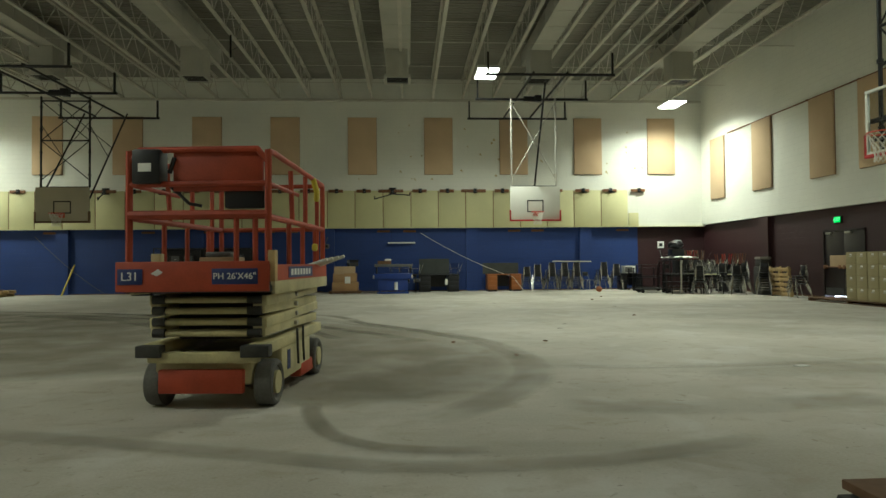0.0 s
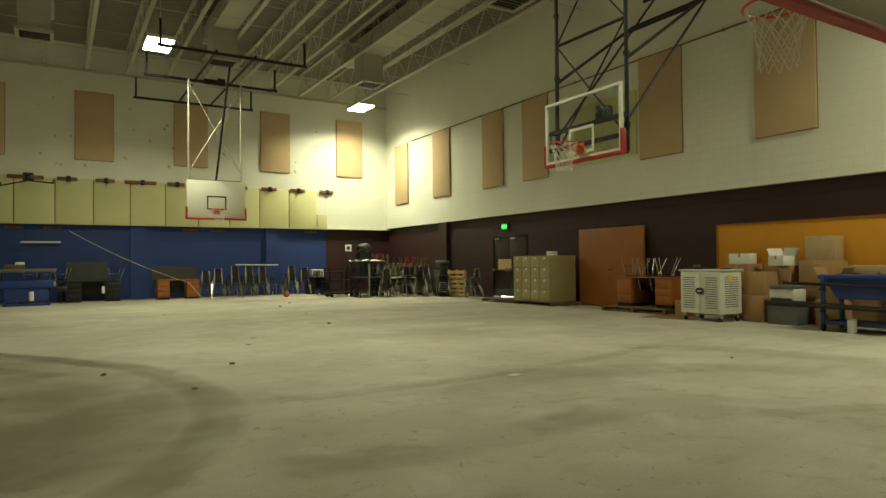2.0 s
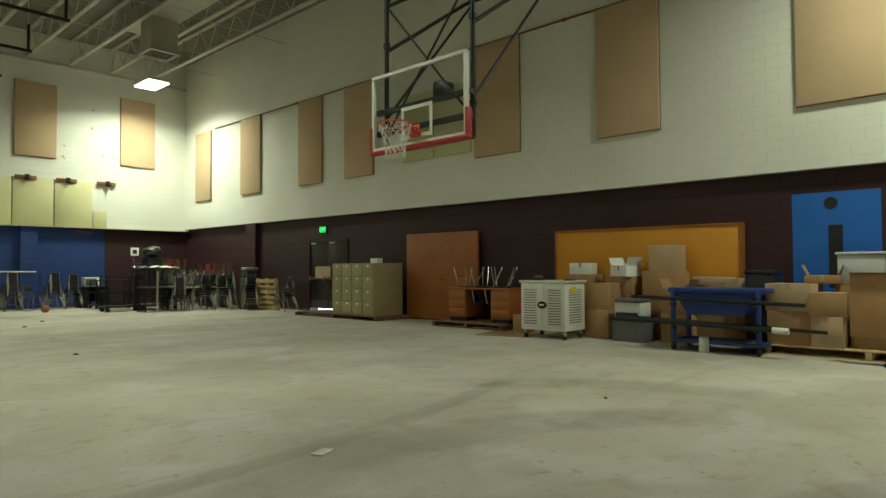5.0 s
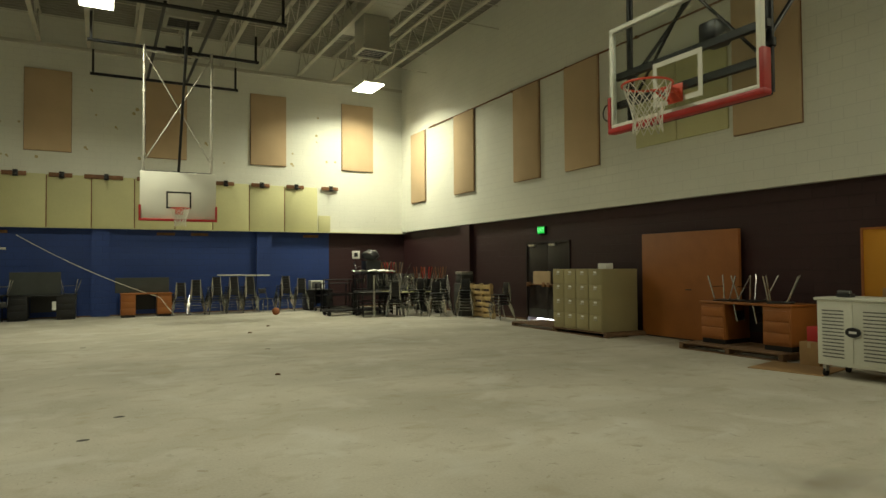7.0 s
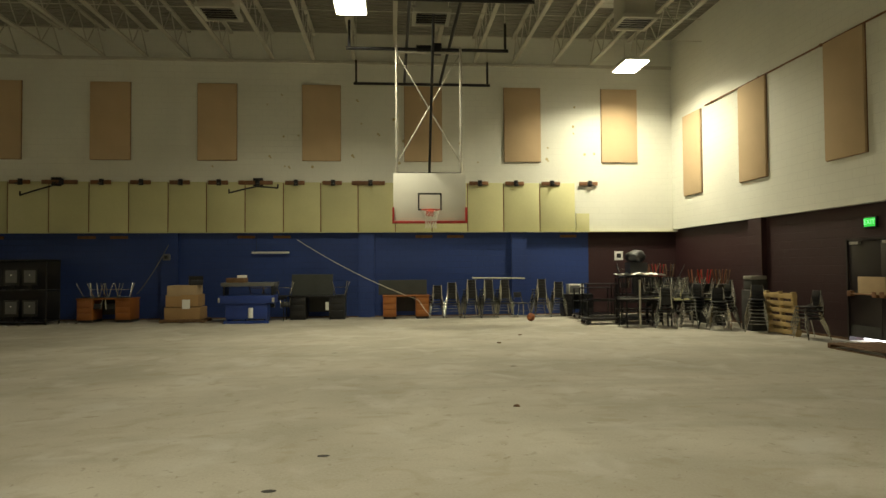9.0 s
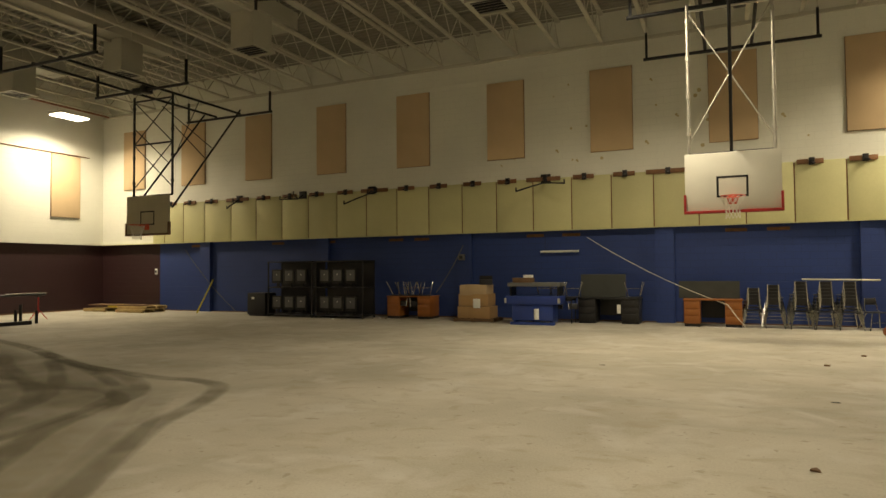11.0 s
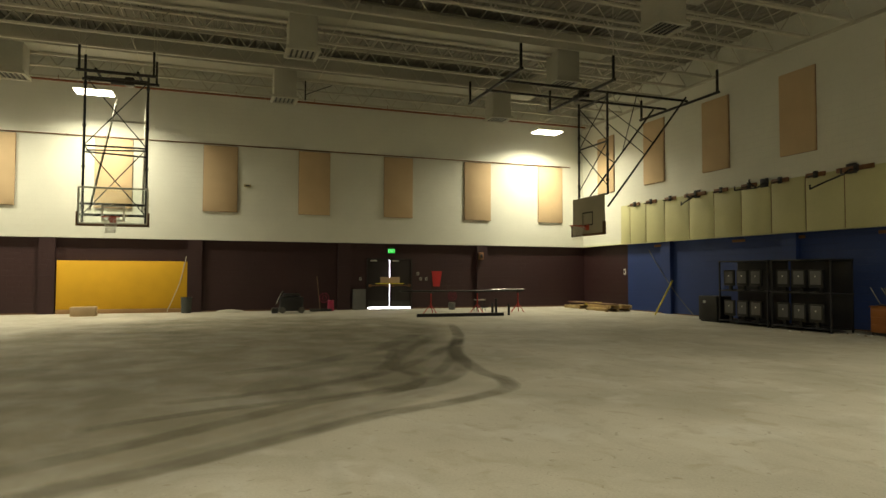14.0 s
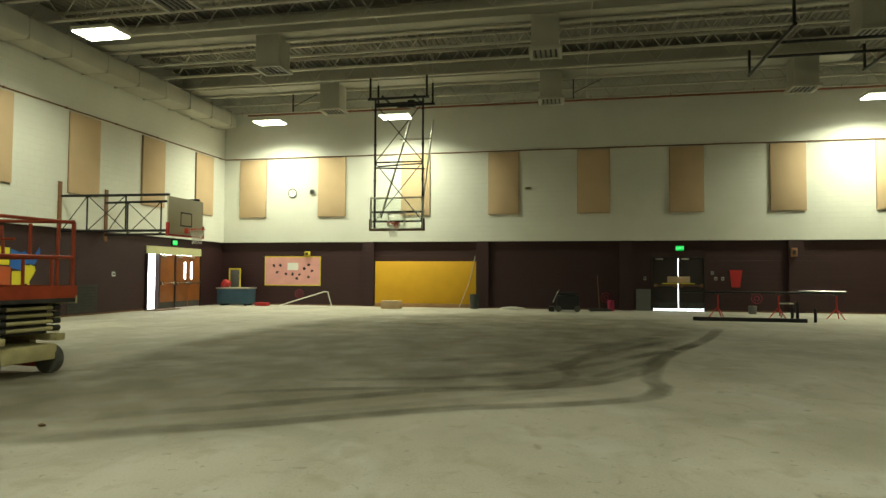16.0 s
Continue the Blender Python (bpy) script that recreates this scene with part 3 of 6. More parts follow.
def ceiling_frame(parent, bars, half, masts, mz0, material, folded, lz=7.25):
    """Ceiling-hung frame: cross bars at the given distances behind the board."""
    for y in bars:
        part("cross_bar", rod(bmesh.new(), (-half, y, lz), (half, y, lz), 0.045), BLACK, parent)
        for s in (-1, 1):
            part("drop_hanger", boxes(((s * (half - 0.08) - 0.03, y - 0.03, lz), (s * (half - 0.08) + 0.03, y + 0.03, lz + 0.72))), BLACK, parent)
            part("hanger_rod", rod(bmesh.new(), (s * (half - 0.08), y, lz + 0.72), (s * (half - 0.08), y, TOP + 0.01), 0.012, 6), JOISTM, parent, "thin painted rod up to the roof")
    for x in (-0.55, 0.55):
        part("long_bar", rod(bmesh.new(), (x, min(bars), lz + 0.07), (x, max(bars), lz + 0.07), 0.04), BLACK, parent)
    for x in (-masts, masts):
        part("mast", rod(bmesh.new(), (x, 0.2, mz0), (x, 0.2, lz), 0.035), material, parent)
        for z in np.linspace(mz0 + 0.4, lz - 0.4, 4):
            part("clamp", rod(bmesh.new(), (x, 0.2, z), (x, 0.2, z + 0.07), 0.052), material, parent)
    zs = np.linspace(mz0 + 0.25, lz - 0.15, 3 if folded else 2)
    for z0, z1 in zip(zs, zs[1:]):
        for s in (-1, 1):
            part("cross_brace", rod(bmesh.new(), (-s * masts, 0.2, z0), (s * masts, 0.2, z1), 0.016), material, parent)
        part("tie_bar", rod(bmesh.new(), (-masts, 0.2, z1), (masts, 0.2, z1), 0.028), material, parent)
    part("tie_bar", rod(bmesh.new(), (-masts, 0.2, mz0), (masts, 0.2, mz0), 0.03), BLACK, parent)
    b = bmesh.new()
    rod(b, (-0.3, min(bars[1:] or bars) + 0.05, lz + 0.02), (0.2, min(bars[1:] or bars) + 0.05, lz + 0.02), 0.11, 12)
    bx(b, (0.1, min(bars[1:] or bars) - 0.1, lz - 0.1), (0.35, min(bars[1:] or bars) + 0.18, lz + 0.15), 0.02)
    part("winch_motor", b, BLACK, parent)


# north basket, white board
nb = thing("basketball_hoop", "ceiling-hung basketball hoop with a white wooden backboard and red edge pad", "basketball hoop", pose(4.59, 22.6, 0))
board(nb, "white", 2.76, 1.22)
hoop(nb, 0, 3.02)
ceiling_frame(nb, (-2.7, 0.4, 3.55), 2.1, 0.82, 4.0, GALV, False)
part("centre_pole", rod(bmesh.new(), (0, 0.1, 3.98), (0, -1.9, 7.25), 0.035), BLACK, nb)
# north-west basket, tan board, braced towards the wall
nw = thing("basketball_hoop", "ceiling-hung basketball hoop with a tan wooden backboard on black masts", "basketball hoop", pose(-12.03, 22.6, 0))
board(nw, "tan", 2.78, 1.2, pad=PALLETD)
hoop(nw, 0, 3.04)
ceiling_frame(nw, (-3.3, -0.3, 3.5), 1.98, 0.83, 4.0, BLACK, True, 7.2)
for s in (-1, 1):
    part("back_brace", rod(bmesh.new(), (s * 0.83, 0.2, 3.6), (s * 0.83, 3.2, 7.3), 0.03), BLACK, nw)
    part("cross_brace", rod(bmesh.new(), (s * 0.83, 0.2, 6.2), (s * 0.83, 1.6, 5.3), 0.014), BLACK, nw)
    part("cross_brace", rod(bmesh.new(), (s * 0.83, 1.3, 7.2), (-s * 0.83, 1.9, 5.7), 0.014), BLACK, nw)
# east main basket, glass board, faces west
eb = thing("basketball_hoop", "ceiling-hung basketball hoop with a clear glass backboard and red pad", "basketball hoop", pose(7.8, 9.25, 0, 0, 0, -90))
board(eb, "glass", 2.98, 1.1)
hoop(eb, -0.03, 3.2)
ceiling_frame(eb, (-2.5, 0.3, 4.0), 2.1, 0.83, 3.0, BLACK, True)
for s in (-1, 1):
    part("back_brace", rod(bmesh.new(), (s * 0.83, 0.2, 3.5), (s * 0.83, 3.4, 7.25), 0.022), BLACK, eb)
    part("back_brace", rod(bmesh.new(), (s * 0.83, 0.2, 4.5), (s * 0.83, 2.2, 5.9), 0.03), BLACK, eb)
part("tie_bar", rod(bmesh.new(), (-0.83, 2.2, 5.9), (0.83, 2.2, 5.9), 0.03), BLACK, eb)
part("tie_bar", rod(bmesh.new(), (-0.83, 1.9, 5.7), (0.83, 1.9, 5.7), 0.03), BLACK, eb)
part("safety_strap_reel", bx(bmesh.new(), (-0.1, 0.4, 3.7), (0.12, 0.65, 3.95), 0.04), BLACK, eb)
# west main basket, glass board, faces east
wb = thing("basketball_hoop", "ceiling-hung basketball hoop with a clear glass backboard and dark pad", "basketball hoop", pose(-14.5, 8.62, 0, 0, 0, 90))
board(wb, "glass", 2.86, 1.07, pad=PALLETD)
hoop(wb, -0.03, 3.05)
ceiling_frame(wb, (0.1, 1.0), 1.05, 0.82, 2.9, BLACK, True)
for s in (-1, 1):
    part("back_brace", rod(bmesh.new(), (s * 0.7, 0.5, 3.3), (s * 0.45, 3.5, 7.3), 0.035), GALV, wb)
    part("front_bar", rod(bmesh.new(), (s * 0.82, 0.2, 5.0 + 0.06 * s), (-s * 0.82, 0.6, 5.0 + 0.06 * s), 0.025), BLACK, wb)
part("tie_bar", rod(bmesh.new(), (-0.6, 2.6, 6.4), (0.6, 2.6, 6.4), 0.035), GALV, wb)


def wall_basket(x, y, z0, label):
    t = thing("basketball_hoop", label, "basketball hoop", pose(x, y, 0, 0, 0, 180))
    board(t, "tan", z0, 1.15)
    hoop(t, 0, z0 + 0.2)
    back = y - S
    for s in (-1, 1):
        part("wall_board", bx(bmesh.new(), (s * 1.0 - 0.07, back - 0.05, z0 - 0.1), (s * 1.0 + 0.07, back - 0.002, z0 + 1.65), 0.01), WOODB, t)
        for z in (z0 + 0.12, z0 + 1.2):
            part("arm", rod(bmesh.new(), (s * 0.78, 0.06, z), (s * 0.95, back - 0.05, z), 0.04), BLACK, t)
        for f in (0.4, 0.75):
            part("upright", rod(bmesh.new(), (s * (0.78 + 0.17 * f), back * f, z0 + 0.12), (s * (0.78 + 0.17 * f), back * f, z0 + 1.2), 0.025), BLACK, t)
        part("cross_brace", rod(bmesh.new(), (s * 0.85, back * 0.4, z0 + 0.12), (s * 0.9, back * 0.75, z0 + 1.2), 0.014), BLACK, t)
        part("cross_brace", rod(bmesh.new(), (s * 0.85, back * 0.4, z0 + 1.2), (s * 0.9, back * 0.75, z0 + 0.12), 0.014), BLACK, t)
        part("cross_brace", rod(bmesh.new(), (s * 0.9, back * 0.75, z0 + 1.2), (s * 0.95, back - 0.06, z0 + 0.12), 0.014), BLACK, t)
    return t


s1 = wall_basket(4.6, 3.5, 2.86, "wall-mounted basketball hoop with a tan backboard and long red pad")
part("rag", bx(bmesh.new(), (-1.0, 1.6, 3.0), (-0.82, 1.75, 3.12), 0.04), YELP, s1, "yellow rag tied on the arm")
wall_basket(-12.15, 2.5, 2.55, "wall-mounted basketball hoop on a black steel side frame")

# ---------- doors and signs ----------
def exit_sign(m):
    s = thing("exit_sign", "lit green exit sign on the wall", "exit sign", m, "exit signs")
    part("case", bx(bmesh.new(), (-0.17, 0, -0.11), (0.17, 0.06, 0.11), 0.01), DARKM, s)
    part("face", boxes(((-0.15, -0.006, -0.09), (0.15, 0.001, 0.09))), EXITG, s, "glowing green face")
    words("EXIT", 0.15, pose(0, -0.009, 0, 90, 0, 0), EXITW, s, "pale lit letters")


exit_sign(pose(EL - 0.06, 18.87, 2.47, 0, 0, -90))
exit_sign(pose(WL + 0.06, 18.42, 2.47, 0, 0, 90))
exit_sign(pose(-17.2, SL + 0.06, 2.60, 0, 0, 180))


def leaf(parent, x0, x1, z0, z1, material, window=False, bar=True):
    """One door leaf on y = 0, room side -y."""
    d = part("door_leaf", bx(bmesh.new(), (x0, 0, z0), (x1, 0.045, z1), 0.004), material, parent)
    if bar:
        b = bmesh.new()
        rod(b, (x0 + 0.08, -0.07, 1.0), (x1 - 0.08, -0.07, 1.0), 0.018)
        bx(b, (x0 + 0.04, -0.09, 0.94), (x0 + 0.16, 0, 1.06), 0.01), bx(b, (x1 - 0.16, -0.09, 0.94), (x1 - 0.04, 0, 1.06), 0.01)
        part("push_bar", b, STEEL if material is DOORW else WOODB, d)
    if window:
        c = x1 - 0.22 if window > 0 else x0 + 0.22
        part("vision_pane", boxes(((c - 0.06, -0.004, 1.15), (c + 0.06, 0.049, 1.85))), SKYLIT, d, "daylit narrow window")
    part("kick_plate", boxes(((x0 + 0.03, -0.004, z0 + 0.02), (x1 - 0.03, 0.0, z0 + 0.25))), DUSTK, d)
    part("closer", bx(bmesh.new(), (x0 + 0.1, -0.06, z1 - 0.09), (x0 + 0.38, 0, z1 - 0.03), 0.008), GALV, d)


def door_set(name, m, w, h, material, gap, label):
    d = thing(name, label, "double door", m, kind="structure")
    b = bmesh.new()
    bx(b, (-w / 2, -0.03, 0), (-w / 2 + 0.05, 0.12, h)), bx(b, (w / 2 - 0.05, -0.03, 0), (w / 2, 0.12, h)), bx(b, (-w / 2, -0.03, h - 0.05), (w / 2, 0.12, h))
    part("door_frame", b, material, d)
    leaf(d, -w / 2 + 0.04, -gap, 0.09, h - 0.04, material), leaf(d, gap, w / 2 - 0.04, 0.09, h - 0.04, material)
    return d


ed = door_set("door_1", pose(EL, (EDOOR[0] + EDOOR[1]) / 2, 0, 0, 0, -90), EDOOR[1] - EDOOR[0], EDOOR[2], DOORD, 0.004, "dark steel double door with daylight under it")
wd = door_set("door_2", pose(WL, (WDOOR[0] + WDOOR[1]) / 2, 0, 0, 0, 90), WDOOR[1] - WDOOR[0], WDOOR[2], DOORD, 0.012, "dark steel double door with daylight round its edges")
part("notice_board", bx(bmesh.new(), (-0.62, -0.1, 1.06), (0.60, -0.002, 1.10), 0.005), YELP, wd, "yellow bar across the doors")
part("cardboard_sheet", bx(bmesh.new(), (-0.42, -0.08, 1.11), (0.42, -0.05, 1.36), 0.004), CARDL, wd, "torn cardboard sheet")
part("cardboard_sheet", bx(bmesh.new(), (-0.55, -0.08, 1.0), (0.2, -0.05, 1.36), 0.004), CARDL, ed, "torn cardboard sheet")
for m in (pose(EL + 0.9, 18.67, 0), pose(WL - 0.9, 18.36, 0), pose(-17.3, SL - 0.9, 0, 0, 0, 90)):
    bd = solid("backdrop", boxes(((-0.02, -2.5, -0.1), (0.02, 2.5, 2.9))), SKYLIT, "bright daylight outside the doors", kind="structure")
    bd.matrix_basis = m
sdr = thing("door_3", "varnished wooden doors with steel push bars, one standing open", "double door", pose(-15.5, SL + 0.03, 0, 0, 0, 180), kind="structure")
part("transom", boxes(((0.0, 0, 2.12), (3.6, 0.10, 2.42))), CREAM, sdr, "cream transom panel")
b = bmesh.new()
for x in (0.0, 0.72, 1.74, 3.54):
    bx(b, (x, -0.04, 0), (x + 0.07, 0.14, 2.12))
part("door_frame", b, DOORD, sdr)
leaf(sdr, 0.8, 1.73, 0.01, 2.1, DOORW, 0), leaf(sdr, 1.82, 2.67, 0.01, 2.1, DOORW, 1), leaf(sdr, 2.68, 3.53, 0.01, 2.1, DOORW, -1)
b = bx(bmesh.new(), (0.06, 0.1, 0.01), (0.10, 0.9, 2.1), 0.004)
part("open_leaf", b, DOORW, sdr)
solid("door_mat", bx(bmesh.new(), (-16.6, S + 0.1, 0), (-15.1, S + 0.6, 0.03), 0.01), PALLETD, "dark worn door mat on the floor", "mat")

# ---------- wall paintings, boards, fittings ----------
def mural(name, label, m, w, h, base, shapes, category="mural"):
    t = thing(name, label, category, m)
    part("ground_colour", boxes(((0, -0.004, 0), (w, 0.0, h))), base, t)
    for pts, mt, nm in shapes:
        part(nm, poly(bmesh.new(), [(x, -0.006, z) for x, z in pts], (0, -0.003, 0)), mt, t, smooth=False)
    return t


def oval(cx, cz, rx, rz, n=14):
    return [(cx + rx * math.cos(2 * math.pi * i / n), cz + rz * math.sin(2 * math.pi * i / n)) for i in range(n)]


mural("wall_mural", "blue painted square mural with a plain black shape", pose(EL, 6.07, 0.85, 0, 0, -90), 1.23, 1.63, BLUEM,
      [([(0.52, 0.1), (0.72, 0.1), (0.72, 1.1), (0.52, 1.1)], MBLACK, "black_shape"), (oval(0.56, 1.45, 0.10, 0.10), MBLACK, "black_shape")])
mural("wall_mural", "yellow painted square mural with a plain black shape", pose(EL, 4.02, 0.85, 0, 0, -90), 1.27, 1.64, YELM,
      [([(0.52, 0.6), (0.95, 0.6), (0.95, 1.18), (0.80, 1.42), (0.60, 1.42), (0.52, 1.18)], MBLACK, "black_shape"), (oval(0.26, 0.92, 0.11, 0.11), MBLACK, "black_shape")])
mp = mural("wall_mural", "painted map in blue, yellow, orange and green on the maroon wall", pose(-10.05, SL, 0.55, 0, 0, 180), 0.02, 0.02, MBLACK, [])
for pts, mt in (([(-0.42, 0.98), (-0.42, 1.52), (-0.1, 1.42), (0.08, 1.46), (0.22, 1.30), (0.34, 1.18), (0.45, 1.42), (0.58, 1.6), (0.62, 1.42), (0.5, 1.2), (0.4, 1.02), (0.2, 1.1), (0.1, 1.08), (-0.05, 0.9)], BLUEM),
                ([(-0.36, 0.48), (-0.36, 0.88), (-0.06, 0.88), (0.08, 1.06), (0.22, 1.04), (0.4, 1.12), (0.46, 0.9), (0.32, 0.68), (0.24, 0.55), (0.3, 0.4), (0.36, 0.2), (0.28, 0.24), (0.16, 0.52), (-0.06, 0.5), (-0.2, 0.42)], YELM),
                ([(-0.95, 1.04), (-0.4, 1.0), (-0.4, 0.42), (-0.55, 0.2), (-0.72, 0.42), (-0.95, 0.5)], MORANGE), ([(-0.95, 1.07), (-0.45, 1.05), (-0.45, 1.54), (-0.95, 1.58)], YELM),
                ([(-1.7, 0.5), (-1.0, 0.45), (-1.0, 1.06), (-1.6, 1.1)], MORANGE), ([(-1.75, 1.12), (-1.0, 1.08), (-1.0, 1.6), (-1.75, 1.62)], YELM)):
    part("map_patch", poly(bmesh.new(), [(x, -0.004, z) for x, z in pts], (0, -0.003, 0)), mt, mp, smooth=False)
sv = thing("floor_vent", "dark steel return-air grille low in the wall", "vent", pose(-11.75, SL, 0.1, 0, 0, 180))
part("frame", boxes(((0, -0.02, 0), (1.3, 0, 0.9))), DUSTK, sv)
for i in range(8):
    part("slat", boxes(((0.06, -0.03, 0.08 + i * 0.1), (1.24, -0.021, 0.13 + i * 0.1))), DARKM, sv)


def spiral(m, label):
    t = thing("spray_mark", label, "painted mark", m, "spray marks")
    for r in (0.19, 0.09):
        part("loop", ring(bmesh.new(), (0, -0.004, 0), r, 0.010, 20, 4, Matrix.Rotation(radians(90), 4, "X")), PINKD, t)


spiral(pose(EL, 2.62, 0.75, 0, 0, -90), "pink spray-painted ring on the wall")
spiral(pose(WL, 2.43, 0.5, 0, 0, 90), "pink spray-painted ring on the wall")
spiral(pose(WL, 21.22, 0.53, 0, 0, 90), "pink spray-painted ring on the wall")
spiral(pose(WL, 15.6, 0.5, 0, 0, 90), "pink spray-painted ring on the wall")
spiral(pose(-9.55, SL, 0.3, 0, 0, 180), "pink spray-painted ring on the wall")

bb = thing("bulletin_board", "pink paper bulletin board with small dark cut-outs", "bulletin board", pose(WL, 0.81, 0.9, 0, 0, 90))
part("paper", boxes(((0, -0.02, 0), (2.57, 0, 1.22))), PINK, bb)
part("border", boxes(((-0.04, -0.03, -0.04), (2.61, 0, 0)), ((-0.04, -0.03, 1.22), (2.61, 0, 1.26)), ((-0.04, -0.03, 0), (0, 0, 1.22)), ((2.57, -0.03, 0), (2.61, 0, 1.22))), YELP, bb)
part("white_sheet", boxes(((1.05, -0.026, 0.65), (1.56, -0.021, 0.97))), PAPER, bb)
random.seed(4)
for x, z in ((0.4, 0.85), (0.7, 0.86), (0.55, 0.55), (0.98, 0.48), (1.3, 0.47), (1.62, 0.45), (1.5, 0.28), (2.05, 0.35), (1.85, 0.72), (2.2, 0.62), (2.05, 0.88)):
    r = 0.075
    part("cut_out", poly(bmesh.new(), [(x + r * random.uniform(0.6, 1.1) * math.cos(a * 0.7), -0.021, z + r * random.uniform(0.6, 1.1) * math.sin(a * 0.7)) for a in range(9)], (0, -0.004, 0)), MBLACK, bb, smooth=False)
yb = thing("folded_partition", "bright yellow wall board with a dusty wooden foot", "wall board", pose(WL, 5.95, 0, 0, 0, 90))
part("board", bx(bmesh.new(), (0, -0.12, 0.16), (4.4, -0.0, 1.94), 0.01), YBOARD, yb)
part("foot_rail", bx(bmesh.new(), (0, -0.14, 0), (4.4, 0, 0.16), 0.01), PLY, yb)
ob_ = thing("wall_board", "orange fabric wall board in a thin frame", "wall board", pose(EL, 10.55, 0.75, 0, 0, -90))
part("fabric", bx(bmesh.new(), (0, -0.15, 0), (3.7, 0, 1.28), 0.006), OBOARD, ob_)
part("frame", boxes(((-0.03, -0.17, 1.28), (3.73, 0, 1.31)), ((-0.03, -0.17, 0), (0, 0, 1.28)), ((3.7, -0.17, 0), (3.73, 0, 1.28))), OWOOD, ob_)
od = thing("leaning_door", "orange varnished wooden sliding door panel against the wall", "door panel", pose(EL, 15.08, 0, 0, 0, -90))
part("panel", bx(bmesh.new(), (0, -0.2, 0.03), (2.38, -0.13, 2.17), 0.006), OWOOD, od)
part("pull", boxes(((1.15, -0.205, 1.0), (1.3, -0.2, 1.02))), BLACK, od)
part("track_rail", boxes(((-0.05, -0.16, 0), (2.45, 0, 0.03))), BLACK, od)
for cm in (pose(W, 2.12, 4.95, 0, 0, 90), pose(E, 16.05, 5.03, 0, 0, -90)):
    clk = thing("wall_clock", "round white wall clock with a dark rim", "clock", cm)
    part("rim", ring(bmesh.new(), (0, -0.03, 0), 0.19, 0.018, 24, 6, Matrix.Rotation(radians(90), 4, "X")), DARKM, clk)
    part("dial", rod(bmesh.new(), (0, 0, 0), (0, -0.03, 0), 0.185, 24), PAPER, clk)
    part("pointer", boxes(((-0.005, -0.036, 0), (0.005, -0.031, 0.13)), ((0, -0.036, -0.005), (0.09, -0.031, 0.005))), DARKM, clk)


def plate(name, label, cat, m, w, h, d, material):
    t = thing(name, label, cat, m)
    part("body", bx(bmesh.new(), (-w / 2, -d, -h / 2), (w / 2, 0, h / 2), min(d, w) * 0.2), material, t)
    part("insert", bx(bmesh.new(), (-w / 4, -d - 0.008, -h / 4), (w / 4, -d, h / 4), 0.002), DARKM if material is not DARKM else GREYG, t)


plate("wall_speaker", "small grey speaker on the white wall", "speaker", pose(W, 3.05, 5.0, 0, 0, 90), 0.16, 0.2, 0.1, GREYG)
plate("thermostat", "small beige sensor box on the white wall", "thermostat", pose(W, 12.5, 4.96, 0, 0, 90), 0.28, 0.1, 0.06, TANM)
plate("alarm_light", "yellow-white alarm light on the maroon wall", "alarm", pose(WL, 2.82, 2.27, 0, 0, 90), 0.24, 0.2, 0.16, YELP)
plate("junction_box", "old brown junction box on the pier", "junction box", pose(W, 22.5, 2.3, 0, 0, 90), 0.22, 0.34, 0.1, WOODB)
plate("light_switch", "white switch plate on the wall", "switch", pose(-17.57, NL, 1.62, 0, 0, 0), 0.14, 0.24, 0.03, PAPER)
plate("paper_notice", "white paper notice taped on the wall", "notice", pose(11.35, NL, 1.97, 0, 0, 0), 0.3, 0.3, 0.01, PAPER)
plate("alarm_box", "grey-white alarm box on the blue pier", "alarm", pose(-3.55, N + 0.01, 2.0, 0, 0, 0), 0.22, 0.2, 0.12, GREYG)
plate("wall_outlet", "white outlet plate on the maroon wall", "outlet", pose(EL, 2.27, 0.6, 0, 0, -90), 0.1, 0.14, 0.02, PAPER)
plate("wall_outlet", "beige switch plate on the maroon wall", "outlet", pose(EL, 1.92, 1.53, 0, 0, -90), 0.1, 0.14, 0.02, TANM)
for y, z in ((19.62, 1.5), (19.75, 1.28), (20.0, 1.28), (17.1, 1.28)):
    plate("wall_outlet", "small worn switch plate beside the door", "outlet", pose(WL, y, z, 0, 0, 90), 0.1, 0.13, 0.02, GALV)
plate("wall_outlet", "white outlet plate on the maroon wall", "outlet", pose(-13.8, SL, 1.35, 0, 0, 180), 0.16, 0.16, 0.02, PAPER)
rp = solid("red_banner", poly(bmesh.new(), [(WL + 0.01, 20.25, 1.62), (WL + 0.01, 20.72, 1.62), (WL + 0.01, 20.62, 0.95), (WL + 0.01, 20.32, 0.95)], (0.012, 0, 0)), REDM, "red banner hung on the maroon wall", "banner")
tb = thing("hanging_tube", "white fluorescent strip hanging on a cord at the wall", "strip light", pose(-0.3, NL - 0.12, 2.13))
part("strip", rod(bmesh.new(), (-0.6, 0, 0), (0.6, 0, 0), 0.035), WHITEM, tb)
part("cord", rod(bmesh.new(), (-0.45, 0, 0), (-0.45, 0.0, 0.62), 0.006, 5), BLACK, tb)


def rope(name, label, pts, r, material, sag=0.0):
    b = bmesh.new()
    out = []
    for p, q in zip(pts, pts[1:]):
        p, q = Vector(p), Vector(q)
        for i in range(9):
            t = i / 9
            out.append(p.lerp(q, t) - Vector((0, 0, sag * 4 * t * (1 - t))))
    out.append(Vector(pts[-1]))
    for p, q in zip(out, out[1:]):
        rod(b, p, q, r, 6)
    return solid(name, b, material, label, "rope", smooth=True)


